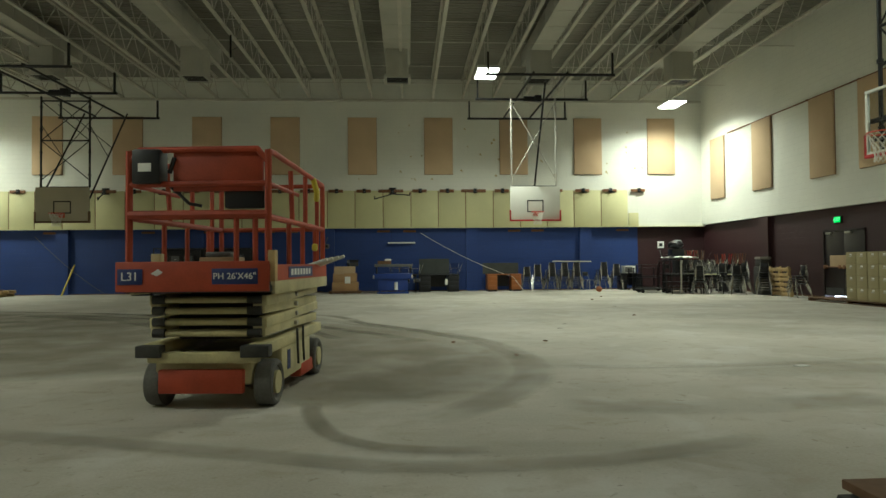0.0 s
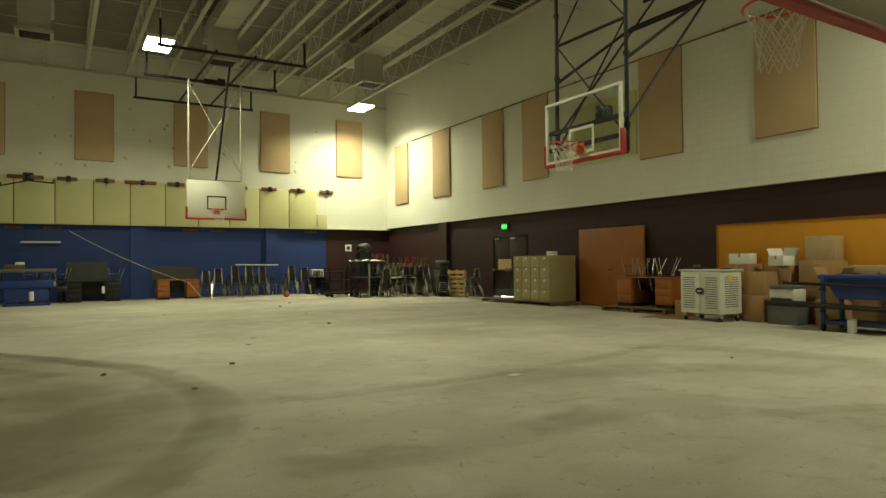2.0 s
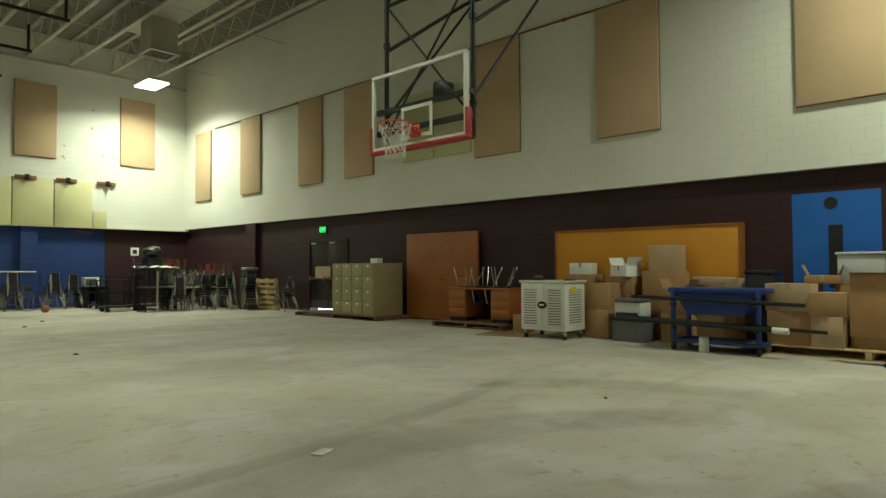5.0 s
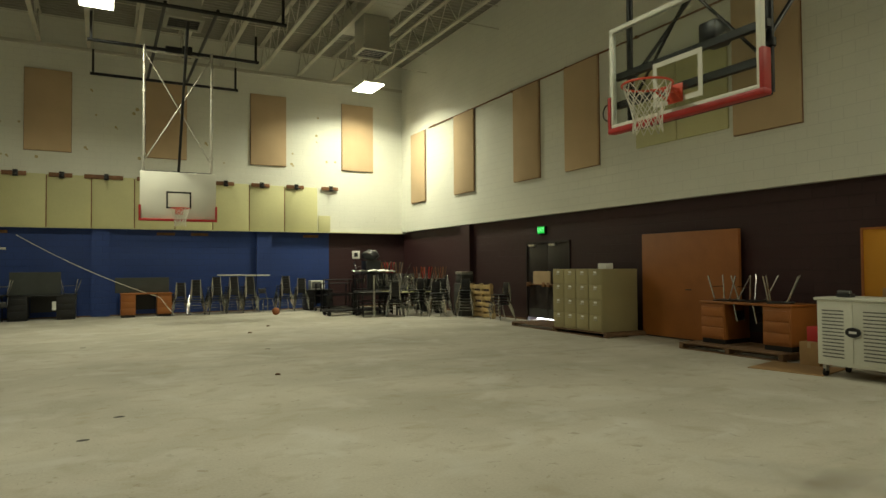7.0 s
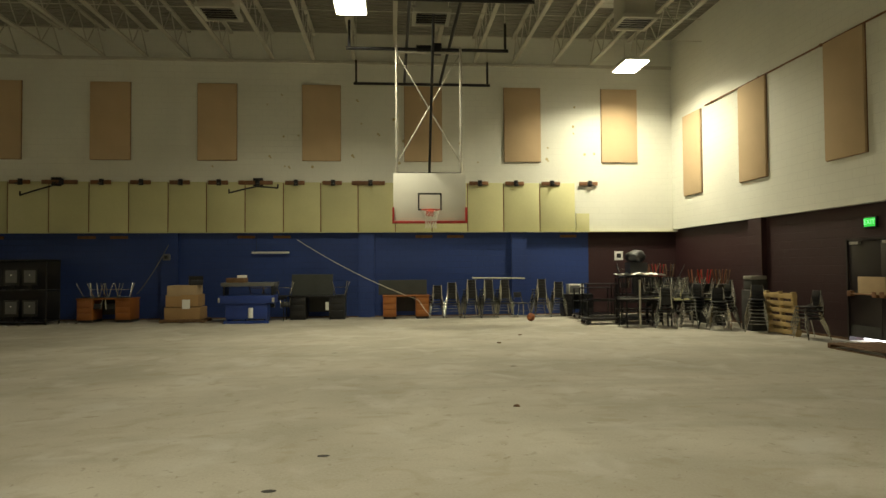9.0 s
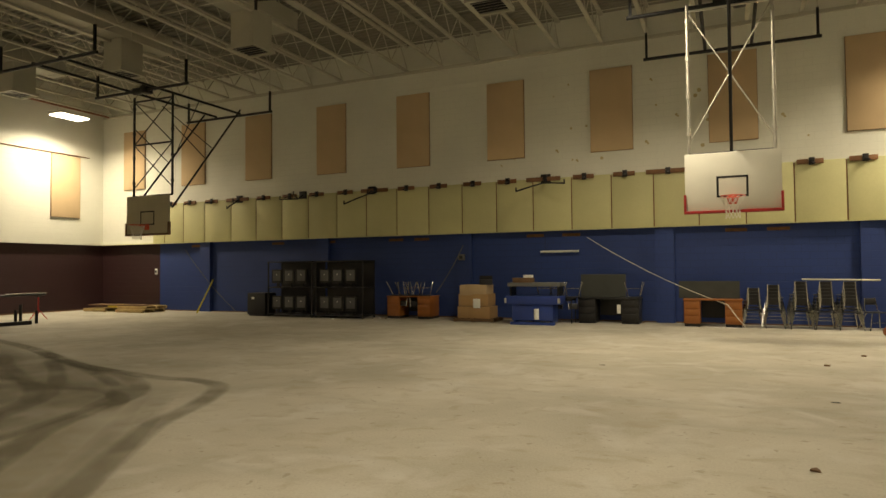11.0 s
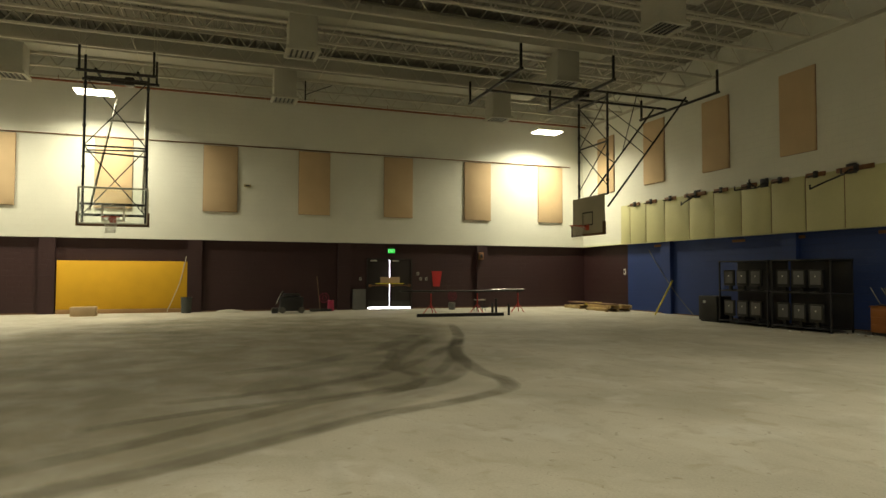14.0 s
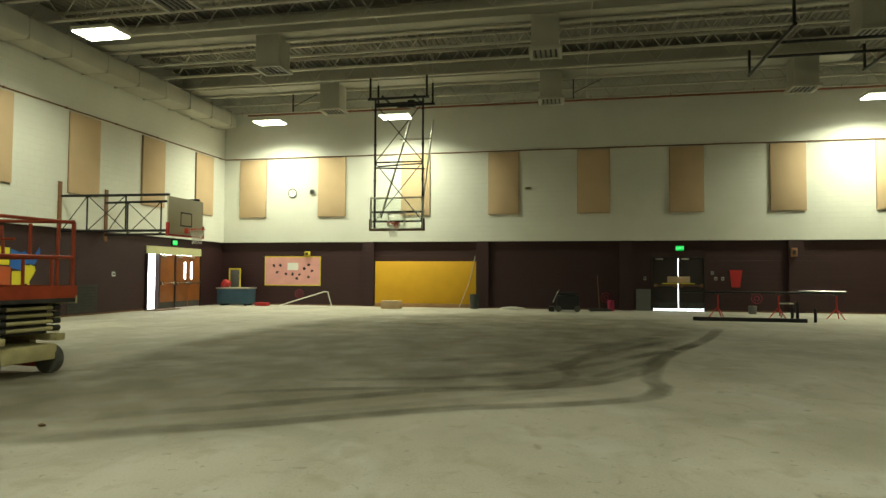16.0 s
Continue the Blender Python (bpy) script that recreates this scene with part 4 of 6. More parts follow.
rope("hanging_rope", "pale rope slung from the wall down to the floor", [(0.55, NL - 0.1, 2.55), (4.45, 26.7, 0.60)], 0.010, ROPE, 0.14)
rope("hanging_rope", "pale rope end lying down to the floor", [(4.45, 26.7, 0.60), (4.65, 26.6, 0.3), (4.88, 26.5, 0.02)], 0.010, ROPE)
rope("hanging_cable", "dark cable slung down the blue wall", [(-15.9, NL - 0.05, 2.5), (-12.8, 27.4, 0.06)], 0.012, GREYG, 0.15)
rope("hanging_cable", "dark cable hanging from the pier", [(-3.5, N - 0.02, 2.4), (-4.3, 27.3, 0.85)], 0.012, GREYG, 0.1)
rope("hanging_cable", "pale cable hanging over the yellow board", [(W - 0.02, 10.3, 2.15), (W - 0.02, 10.1, 1.2), (W + 0.1, 9.65, 0.03)], 0.012, ROPE, 0.03)
b = rod(bmesh.new(), (-14.3, 26.9, 0), (-14.1, 27.55, 1.28), 0.03)
solid("leaning_pole", b, YELP, "yellow pole leaning against the blue wall", "pole", smooth=True)
ball = thing("basketball", "orange-brown basketball lying on the floor", "ball", pose(7.74, 25.4, 0.12))
b = bmesh.new()
bmesh.ops.create_icosphere(b, subdivisions=3, radius=0.12)
part("skin", b, BALL, ball)
b = bmesh.new()
ring(b, (0, 0, 0), 0.1195, 0.0025, 32, 4), ring(b, (0, 0, 0), 0.1195, 0.0025, 32, 4, Matrix.Rotation(radians(90), 4, "X")), ring(b, (0, 0, 0), 0.1195, 0.0025, 32, 4, Matrix.Rotation(radians(90), 4, "Y"))
part("seams", b, DARKM, ball)

# ---------- scissor lift ----------
def off(s, x):
    """The chassis sits off-centre under its platform."""
    return s * x * (0.87 if s < 0 else 1.0)


lf = thing("scissor_lift", "orange and cream scissor lift, lowered, dusty black tyres", "scissor lift", pose(-1.70, 6.22, 0, 0, 0, -5))
b = bmesh.new()
bx(b, (-0.42, -0.95, 0.20), (0.42, 0.95, 0.42), 0.03)
part("chassis", b, LIFTC, lf)
part("chassis_front", bx(bmesh.new(), (-0.36, -1.02, 0.14), (0.36, -0.95, 0.34), 0.01), ORANGE, lf)
for s in (-1, 1):
    part("side_cover", bx(bmesh.new(), (off(s, 0.43), -0.55, 0.16), (off(s, 0.56), 0.5, 0.46), 0.02), LIFTC, lf, "cream side cover with decals")
    part("side_skirt", bx(bmesh.new(), (off(s, 0.44), 0.12, 0.08), (off(s, 0.565), 0.62, 0.22), 0.02), ORANGE, lf)
    part("deck_rail", bx(bmesh.new(), (off(s, 0.40), -1.0, 0.46), (off(s, 0.57), 1.0, 0.56), 0.015), LIFTC, lf)
    part("decal", boxes(((off(s, 0.56), -0.38, 0.24), (off(s, 0.56) + s * 0.004, -0.28, 0.42))), SIGNB, lf)
    for k in (-0.12, 0.1):
        part("hose", path(bmesh.new(), [(s * 0.585, k, 0.6), (s * 0.59, k, 0.4), (s * 0.585, k + 0.05, 0.25)], 0.012, 6), DARKM, lf)
    for y in (-0.78, 0.78):
        w = part("wheel", rod(bmesh.new(), (off(s, 0.44), y, 0.20), (off(s, 0.57), y, 0.20), 0.20, 28), RUBBER, lf, "dusty solid rubber tyre")
        bmt = bmesh.new()
        ring(bmt, (off(s, 0.56), y, 0.20), 0.165, 0.035, 24, 8, Matrix.Rotation(radians(90), 4, "Y"))
        part("tyre_wall", bmt, RUBBER, w)
        part("hub", rod(bmesh.new(), (off(s, 0.57), y, 0.20), (off(s, 0.57) + s * 0.025, y, 0.20), 0.10, 16), LIFTC, w)
part("front_beam", bx(bmesh.new(), (-0.44, -1.05, 0.40), (0.50, -0.97, 0.49), 0.012), LIFTC, lf)
for s in (-1, 1):
    part("corner_block", bx(bmesh.new(), (off(s, 0.36), -1.09, 0.45), (off(s, 0.60), -0.97, 0.55), 0.01), DUSTK, lf)
# folded scissor arms: pairs of long box beams slightly crossed
for i in range(4):
    z = 0.60 + i * 0.095
    for s in (-1, 1):
        part("scissor_arm", bx(bmesh.new(), (off(s, 0.42 + (0.012 if i % 2 else 0)), -0.94, z), (off(s, 0.53 + (0.012 if i % 2 else 0)), 0.94, z + 0.089), 0.008, tilt=(0.9 if i % 2 else -0.9, 0)), LIFTC, lf)
        part("arm_pin", rod(bmesh.new(), (off(s, 0.46), 0, z + 0.04), (off(s, 0.56), 0, z + 0.04), 0.022, 12), GALV, lf)
        for e in (-0.93, 0.93):
            part("arm_knuckle", rod(bmesh.new(), (off(s, 0.38), e * 1.01, z + 0.04), (off(s, 0.50), e * 1.01, z + 0.04), 0.038, 12), DUSTK, lf)
    for e in (-0.93, -0.80 + 0.04 * (i % 2), 0.93):
        part("cross_tube", rod(bmesh.new(), (-0.44, e, z + 0.035), (0.44, e, z + 0.035), 0.026, 10), LIFTC, lf)
part("lift_cylinder", rod(bmesh.new(), (0.1, -0.75, 0.66), (0.1, 0.5, 0.82), 0.05), DUSTK, lf)
# dark block added between the arms, standing in for the shaded interior
part("lift_core", bx(bmesh.new(), (-0.33, -0.7, 0.56), (0.33, 0.85, 0.96), 0.02), DUSTK, lf)
# platform
part("platform_deck", bx(bmesh.new(), (-0.6, -1.12, 0.99), (0.6, 1.06, 1.05), 0.01), DUSTK, lf)
part("platform_edge", bx(bmesh.new(), (0.585, -0.98, 0.97), (0.625, 1.06, 1.08), 0.008), LIFTC, lf, "cream platform edge rail")
part("platform_edge", bx(bmesh.new(), (-0.625, -0.98, 0.97), (-0.585, 1.06, 1.08), 0.008), LIFTC, lf, "cream platform edge rail")
part("toe_board", bx(bmesh.new(), (-0.66, -1.14, 1.0), (0.62, -1.11, 1.25), 0.006), ORANGE, lf)
for s in (-1, 1):
    part("toe_board", boxes(((s * 0.60, -1.11, 1.08), (s * 0.62, 1.06, 1.22))), ORANGE, lf)
part("toe_board", boxes(((-0.6, 1.04, 1.05), (0.6, 1.06, 1.22))), ORANGE, lf)
for nm, x0, x1, tx in (("L31", -0.63, -0.44, 0.10), ("PH 26'X46\"", 0.16, 0.52, 0.095)):
    sg = part("sign_plate", bx(bmesh.new(), (x0 - 0.01, -1.148, 1.06), (x1 + 0.01, -1.1405, 1.19), 0.002), SIGNB, lf, "dark blue plate with white lettering")
    words(nm, tx if nm == "L31" else 0.075, pose((x0 + x1) / 2, -1.151, 1.125, 90, 0, 0), PAPER, sg, "white lettering")
sg = part("sign_plate", boxes(((0.6205, -0.55, 1.10), (0.626, 0.35, 1.20))), SIGNB, lf, "dark blue maker's plate with plain white bars")
for k in range(7):
    part("letter_bar", boxes(((0.6265, -0.48 + 0.11 * k, 1.12), (0.629, -0.41 + 0.11 * k, 1.18))), PAPER, sg)
part("scrape", poly(bmesh.new(), [(-0.36, -1.1405, 1.15), (-0.30, -1.1405, 1.19), (-0.26, -1.1405, 1.16), (-0.31, -1.1405, 1.13)], (0, -0.002, 0)), PAPER, lf, "pale scraped patch")


def rail(pts, r=0.024):
    part("guard_rail", path(bmesh.new(), pts, r), ORANGE, lf)


for s in (-1, 1):
    x = s * 0.59
    rail([(x, -1.05, 1.2), (x, -1.05, 2.18)], 0.03)
    rail([(x, 1.0, 1.2), (x, 1.0, 2.12)], 0.028)
    for y in (-0.42, 0.08, 0.62):
        rail([(x, y, 1.2), (x, y, 1.62)])
    rail([(x, -0.3, 1.62), (x, -0.36, 2.10)]), rail([(x, 0.2, 1.62), (x, 0.2, 2.12)]), rail([(x, 0.72, 1.2), (x, 0.72, 2.12)])
    rail([(x, -1.05, 1.62), (x, 1.0, 1.62)], 0.028), rail([(x, -1.02, 2.17), (x, -0.9, 2.18), (x, 1.0, 2.13)], 0.026), rail([(x, -1.05, 1.90), (x, -0.1, 1.90)], 0.02)
rail([(-0.59, -1.05, 1.64), (0.59, -1.05, 1.64)], 0.04)
rail([(-0.59, -1.05, 1.90), (0.59, -1.05, 1.90)], 0.026)
rail([(-0.59, -1.05, 2.08), (-0.5, -1.05, 2.19), (0.5, -1.05, 2.19), (0.59, -1.05, 2.08)], 0.026)
rail([(-0.59, 1.0, 1.62), (0.59, 1.0, 1.62)]), rail([(-0.59, 1.0, 2.12), (0.59, 1.0, 2.12)])
for x in (0.32, 0.48):
    rail([(x, -1.05, 1.25), (x, -1.05, 1.62)])
part("front_panel", bx(bmesh.new(), (-0.22, -1.04, 1.84), (0.54, -1.0, 2.17), 0.006), ORANGE, lf, "orange sheet panel in the front rail")
part("document_panel", bx(bmesh.new(), (0.2, -1.0, 1.70), (0.54, -0.9, 1.88), 0.01), DARKM, lf)
cb = part("control_box", bx(bmesh.new(), (-0.54, -1.12, 1.90), (-0.30, -0.95, 2.19), 0.02), DARKM, lf, "black control box")
part("control_label", boxes(((-0.48, -1.124, 2.0), (-0.37, -1.1205, 2.07))), PAPER, cb, "pale label")
part("joystick", rod(bmesh.new(), (-0.26, -1.02, 2.0), (-0.2, -1.06, 2.12), 0.018), DARKM, cb)
part("cable", path(bmesh.new(), [(-0.3, -1.0, 1.92), (-0.2, -1.02, 1.84), (-0.1, -1.0, 1.74), (0.0, -0.98, 1.72)], 0.014), DARKM, lf)
part("gate_strap", path(bmesh.new(), [(0.60, 0.5, 2.14), (0.63, 0.55, 2.0), (0.61, 0.62, 1.92)], 0.03), YELP, lf, "yellow strap knotted on the rail")
part("gate_strap", bx(bmesh.new(), (0.58, 0.5, 1.36), (0.64, 0.56, 1.44), 0.02), YELP, lf)
part("wood_post", bx(bmesh.new(), (0.60, -1.1, 1.08), (0.66, -1.02, 1.34), 0.006), PALLET, lf, "short timber offcut")
part("post_foot", bx(bmesh.new(), (-0.48, -0.9, 1.06), (-0.40, -0.82, 1.32), 0.006), LIFTC, lf)
tubes = thing("tube_bundle", "bundle of white tubes lying on the lift platform", "tubes", pose(-1.70, 6.22, 0, 0, 0, -5))
for k in range(4):
    part("tube", rod(bmesh.new(), (0.1 + k * 0.05, 0.7 + 0.04 * k, 1.08 + 0.0), (0.75 + k * 0.05, 0.5 + 0.06 * k, 1.27 + 0.012 * k), 0.018), WHITEM, tubes)
tray = thing("tool_box", "grey parts box on the lift platform", "box", pose(-1.75, 5.75, 1.05, 0, 0, -5))
part("box_body", bx(bmesh.new(), (-0.18, -0.12, 0), (0.16, 0.12, 0.24), 0.01), CARDL, tray)
part("contents", bx(bmesh.new(), (-0.14, -0.09, 0.24), (0.1, 0.08, 0.29), 0.02), GREYG, tray)

# planks stacked by the start of the walk
pk = thing("plank_stack", "short stack of dark timbers with a pale board on top", "timber", pose(1.0, 0.72, 0))
for i in range(4):
    part("timber", bx(bmesh.new(), (0.03 * (i % 2), 0, i * 0.158), (0.7, 0.55 + 0.03 * (i % 2), i * 0.158 + 0.152), 0.008), DUSTK, pk)
part("top_board", bx(bmesh.new(), (0.06, 0.0, 0.63), (0.72, 0.60, 0.655), 0.004), PALLETD, pk)


# ---------- furniture helpers ----------
def school_chair():
    c = thing("school_chair", "dark plastic school chair with chrome tube legs", "chair", pose(0, 0, -50), "school chairs")
    b = bx(bmesh.new(), (-0.2, -0.2, 0.43), (0.2, 0.2, 0.455), 0.012)
    part("seat", b, DARKM, c)
    part("backrest", bx(bmesh.new(), (-0.125, 0.17, 0.62), (0.125, 0.205, 0.79), 0.015, tilt=(-10, 0)), DARKM, c)
    for s in (-1, 1):
        part("leg", path(bmesh.new(), [(s * 0.255, -0.24, 0.0), (s * 0.165, -0.17, 0.42)], 0.014, 7), STEEL, c)
        part("leg", path(bmesh.new(), [(s * 0.27, 0.27, 0.0), (s * 0.155, 0.10, 0.42)], 0.014, 7), STEEL, c)
        part("back_tube", path(bmesh.new(), [(s * 0.16, 0.05, 0.42), (s * 0.155, 0.17, 0.50), (s * 0.125, 0.215, 0.80)], 0.014, 7), STEEL, c)
    part("stretcher", path(bmesh.new(), [(-0.18, -0.2, 0.2), (0.18, -0.2, 0.2)], 0.009, 6), STEEL, c)
    return c


CHAIR = school_chair()


def chair_stack(x, y, rz, n, z=0.0):
    for i in range(n):
        a = radians(rz)
        copy_thing(CHAIR, pose(x + math.sin(a) * 0.02 * i, y - math.cos(a) * 0.02 * i, z + 0.085 * i, 0, 0, rz))


def upturned(x, y, z, rz):
    """A chair upside down with its seat resting on a top at height z."""
    copy_thing(CHAIR, pose(x, y, z + 0.455, 180, 0, rz))


def desk(m, w, d, h, material, label, modesty=False):
    t = thing("desk", label, "desk", m)
    part("desktop", bx(bmesh.new(), (0, 0, h - 0.035), (w, d, h), 0.006), material, t)
    for x0, x1 in ((0.02, 0.02 + w * 0.28), (w - 0.02 - w * 0.28, w - 0.02)):
        pd = part("pedestal", bx(bmesh.new(), (x0, 0.03, 0.08), (x1, d - 0.02, h - 0.035), 0.004), material, t)
        for i in range(3):
            z0 = 0.12 + i * (h - 0.2) / 3
            dr = part("drawer_front", bx(bmesh.new(), (x0 + 0.02, 0.012, z0), (x1 - 0.02, 0.03, z0 + (h - 0.2) / 3 - 0.02), 0.004), material, pd)
        part("plinth", boxes(((x0 + 0.01, 0.05, 0), (x1 - 0.01, d - 0.04, 0.08))), BLACK, pd)
    part("back_panel", boxes(((w * 0.3, d - 0.06, 0.2), (w * 0.7, d - 0.03, h - 0.035))), DARKM, t)
    return t


def carton(x, y, z, w, d, h, rz=0, material=None, label="plain brown cardboard box", flaps=False, tape=True):
    t = thing("cardboard_box", label, "box", pose(x, y, z, 0, 0, rz), "cardboard boxes")
    part("carton", bx(bmesh.new(), (-w / 2, -d / 2, 0), (w / 2, d / 2, h), 0.006), material or CARD, t)
    if tape:
        part("tape", boxes(((-w / 2 - 0.001, -0.025, h), (w / 2 + 0.001, 0.025, h + 0.001)), ((-w / 2 - 0.0015, -0.025, h - 0.08), (-w / 2, 0.025, h))), CARDL, t)
    if flaps:
        for s in (-1, 1):
            part("flap", bx(bmesh.new(), (-w / 2, s * d / 2 - 0.003, h), (w / 2, s * d / 2 + 0.003, h + d * 0.35), tilt=(s * -25, 0)), material or CARD, t)
    return t


def flat_pallet(m, w, d, material, label, h=0.12):
    t = thing("wooden_pallet", label, "pallet", m, "pallets")
    n = max(3, int(w / 0.17))
    for i in range(n):
        part("top_slat", bx(bmesh.new(), (i * w / n, 0, h - 0.02), ((i + 0.72) * w / n, d, h), 0.003), material, t)
    for y in (0, d / 2 - 0.04, d - 0.08):
        part("stringer", bx(bmesh.new(), (0, y, 0.018), (w, y + 0.08, h - 0.02), 0.004), material, t)
    for x in (0, w / 2 - 0.05, w - 0.1):
        part("bottom_slat", boxes(((x, 0, 0), (x + 0.1, d, 0.018))), material, t)
    return t


# ---------- east side ----------
flat_pallet(pose(12.05, 15.0, 0), 1.15, 3.45, PALLETD, "long low dark-stained pallet under the file cabinets", 0.10)
for i in range(4):
    t = thing("file_cabinet", "tan steel four-drawer file cabinet on a pallet", "file cabinet", pose(12.12, 15.18 + 0.415 * i, 0.10), "file cabinets")
    part("body", bx(bmesh.new(), (0.012, 0.003, 0), (1.0, 0.412, 1.33), 0.006), TANM, t)
    for k in range(4):
        dr = part("drawer", bx(bmesh.new(), (-0.008, 0.02, 0.04 + k * 0.32), (0.012, 0.395, 0.345 + k * 0.32), 0.004), TANM, t)
        part("handle", bx(bmesh.new(), (-0.03, 0.15, 0.24 + k * 0.32), (-0.008, 0.26, 0.26 + k * 0.32), 0.004), GALV, dr)
        part("card_holder", boxes(((-0.012, 0.16, 0.28 + k * 0.32), (-0.008, 0.25, 0.32 + k * 0.32))), PAPER, dr)
carton(12.35, 15.32, 1.43, 0.2, 0.25, 0.12, 0, PAPER, "small white box on the file cabinets", tape=False)
flat_pallet(pose(12.1, 11.15, 0), 1.05, 2.0, PALLETD, "old wooden pallet under the desk")
desk(pose(12.40, 12.95, 0.12, 0, 0, -90), 1.75, 0.72, 0.74, OWOOD, "orange-brown wooden office desk standing on a pallet")
for y, rz in ((12.6, 10), (12.1, -15), (11.6, 30)):
    upturned(12.75, y, 0.86, rz)
carton(12.3, 10.75, 0.0, 0.35, 0.3, 0.35)
carton(12.4, 10.72, 0.35, 0.3, 0.28, 0.22, 0, REDM, "red and white carton on a brown box", tape=False)
solid("cardboard_sheet", bx(bmesh.new(), (11.3, 10.2, 0), (12.2, 11.2, 0.012), rz=12), CARD, "flattened cardboard sheet on the floor", "cardboard")

ct = thing("laptop_cart", "white louvred steel charging cart with a black handle plate on castors", "cart", pose(11.45, 9.24, 0) @ Matrix.Diagonal((1, 0.8, 1, 1)))
part("cabinet_body", bx(bmesh.new(), (0.0, 0, 0.16), (0.66, 1.2, 1.02), 0.012), WHITEM, ct)
part("lid", bx(bmesh.new(), (-0.03, -0.04, 1.02), (0.69, 1.24, 1.06), 0.012), WHITEM, ct)
for y0 in (0.02, 0.61):
    d = part("door", bx(bmesh.new(), (-0.014, y0, 0.2), (0.0, y0 + 0.57, 0.99), 0.004), WHITEM, ct)
    for k in range(14):
        part("louvre", boxes(((-0.02, y0 + (0.08 if y0 < 0.3 else 0.14), 0.27 + k * 0.047), (-0.014, y0 + (0.42 if y0 < 0.3 else 0.49), 0.285 + k * 0.047))), GREYG, d)
for k in range(14):
    part("side_louvre", boxes(((0.12, -0.006, 0.30 + k * 0.045), (0.54, 0.0, 0.315 + k * 0.045))), GREYG, ct)
b = bmesh.new()
bmesh.ops.create_cone(b, cap_ends=True, segments=20, radius1=0.12, radius2=0.11, depth=0.03, matrix=Matrix.Translation((-0.028, 0.59, 0.62)) @ Matrix.Rotation(radians(90), 4, "Y") @ Matrix.Diagonal((0.55, 1.0, 1, 1)))
part("lock_plate", b, DARKM, ct, "black oval lock plate")
part("lock_label", boxes(((-0.046, 0.53, 0.605), (-0.0435, 0.65, 0.635))), PAPER, ct)
for x in (0.07, 0.59):
    for y in (0.08, 1.12):
        w = part("castor", rod(bmesh.new(), (x, y - 0.018, 0.055), (x, y + 0.018, 0.055), 0.055, 16), DARKM, ct)
        part("fork", bx(bmesh.new(), (x - 0.03, y - 0.03, 0.07), (x + 0.03, y + 0.03, 0.165), 0.006), GALV, w)
part("cable_coil", ring(bmesh.new(), (0.3, 0.12, 1.07), 0.12, 0.012, 18, 6), DARKM, ct)
part("yellow_tag", boxes(((0.2, -0.012, 0.84), (0.36, -0.007, 0.95))), YELP, ct)
tl = thing("desk_phone", "small black device on the white cart", "telephone", pose(11.6, 9.85, 1.06))
part("base", bx(bmesh.new(), (0, 0, 0), (0.14, 0.18, 0.05), 0.012), DARKM, tl)
part("receiver", bx(bmesh.new(), (0.02, 0.0, 0.05), (0.07, 0.18, 0.09), 0.015), GREYG, tl)

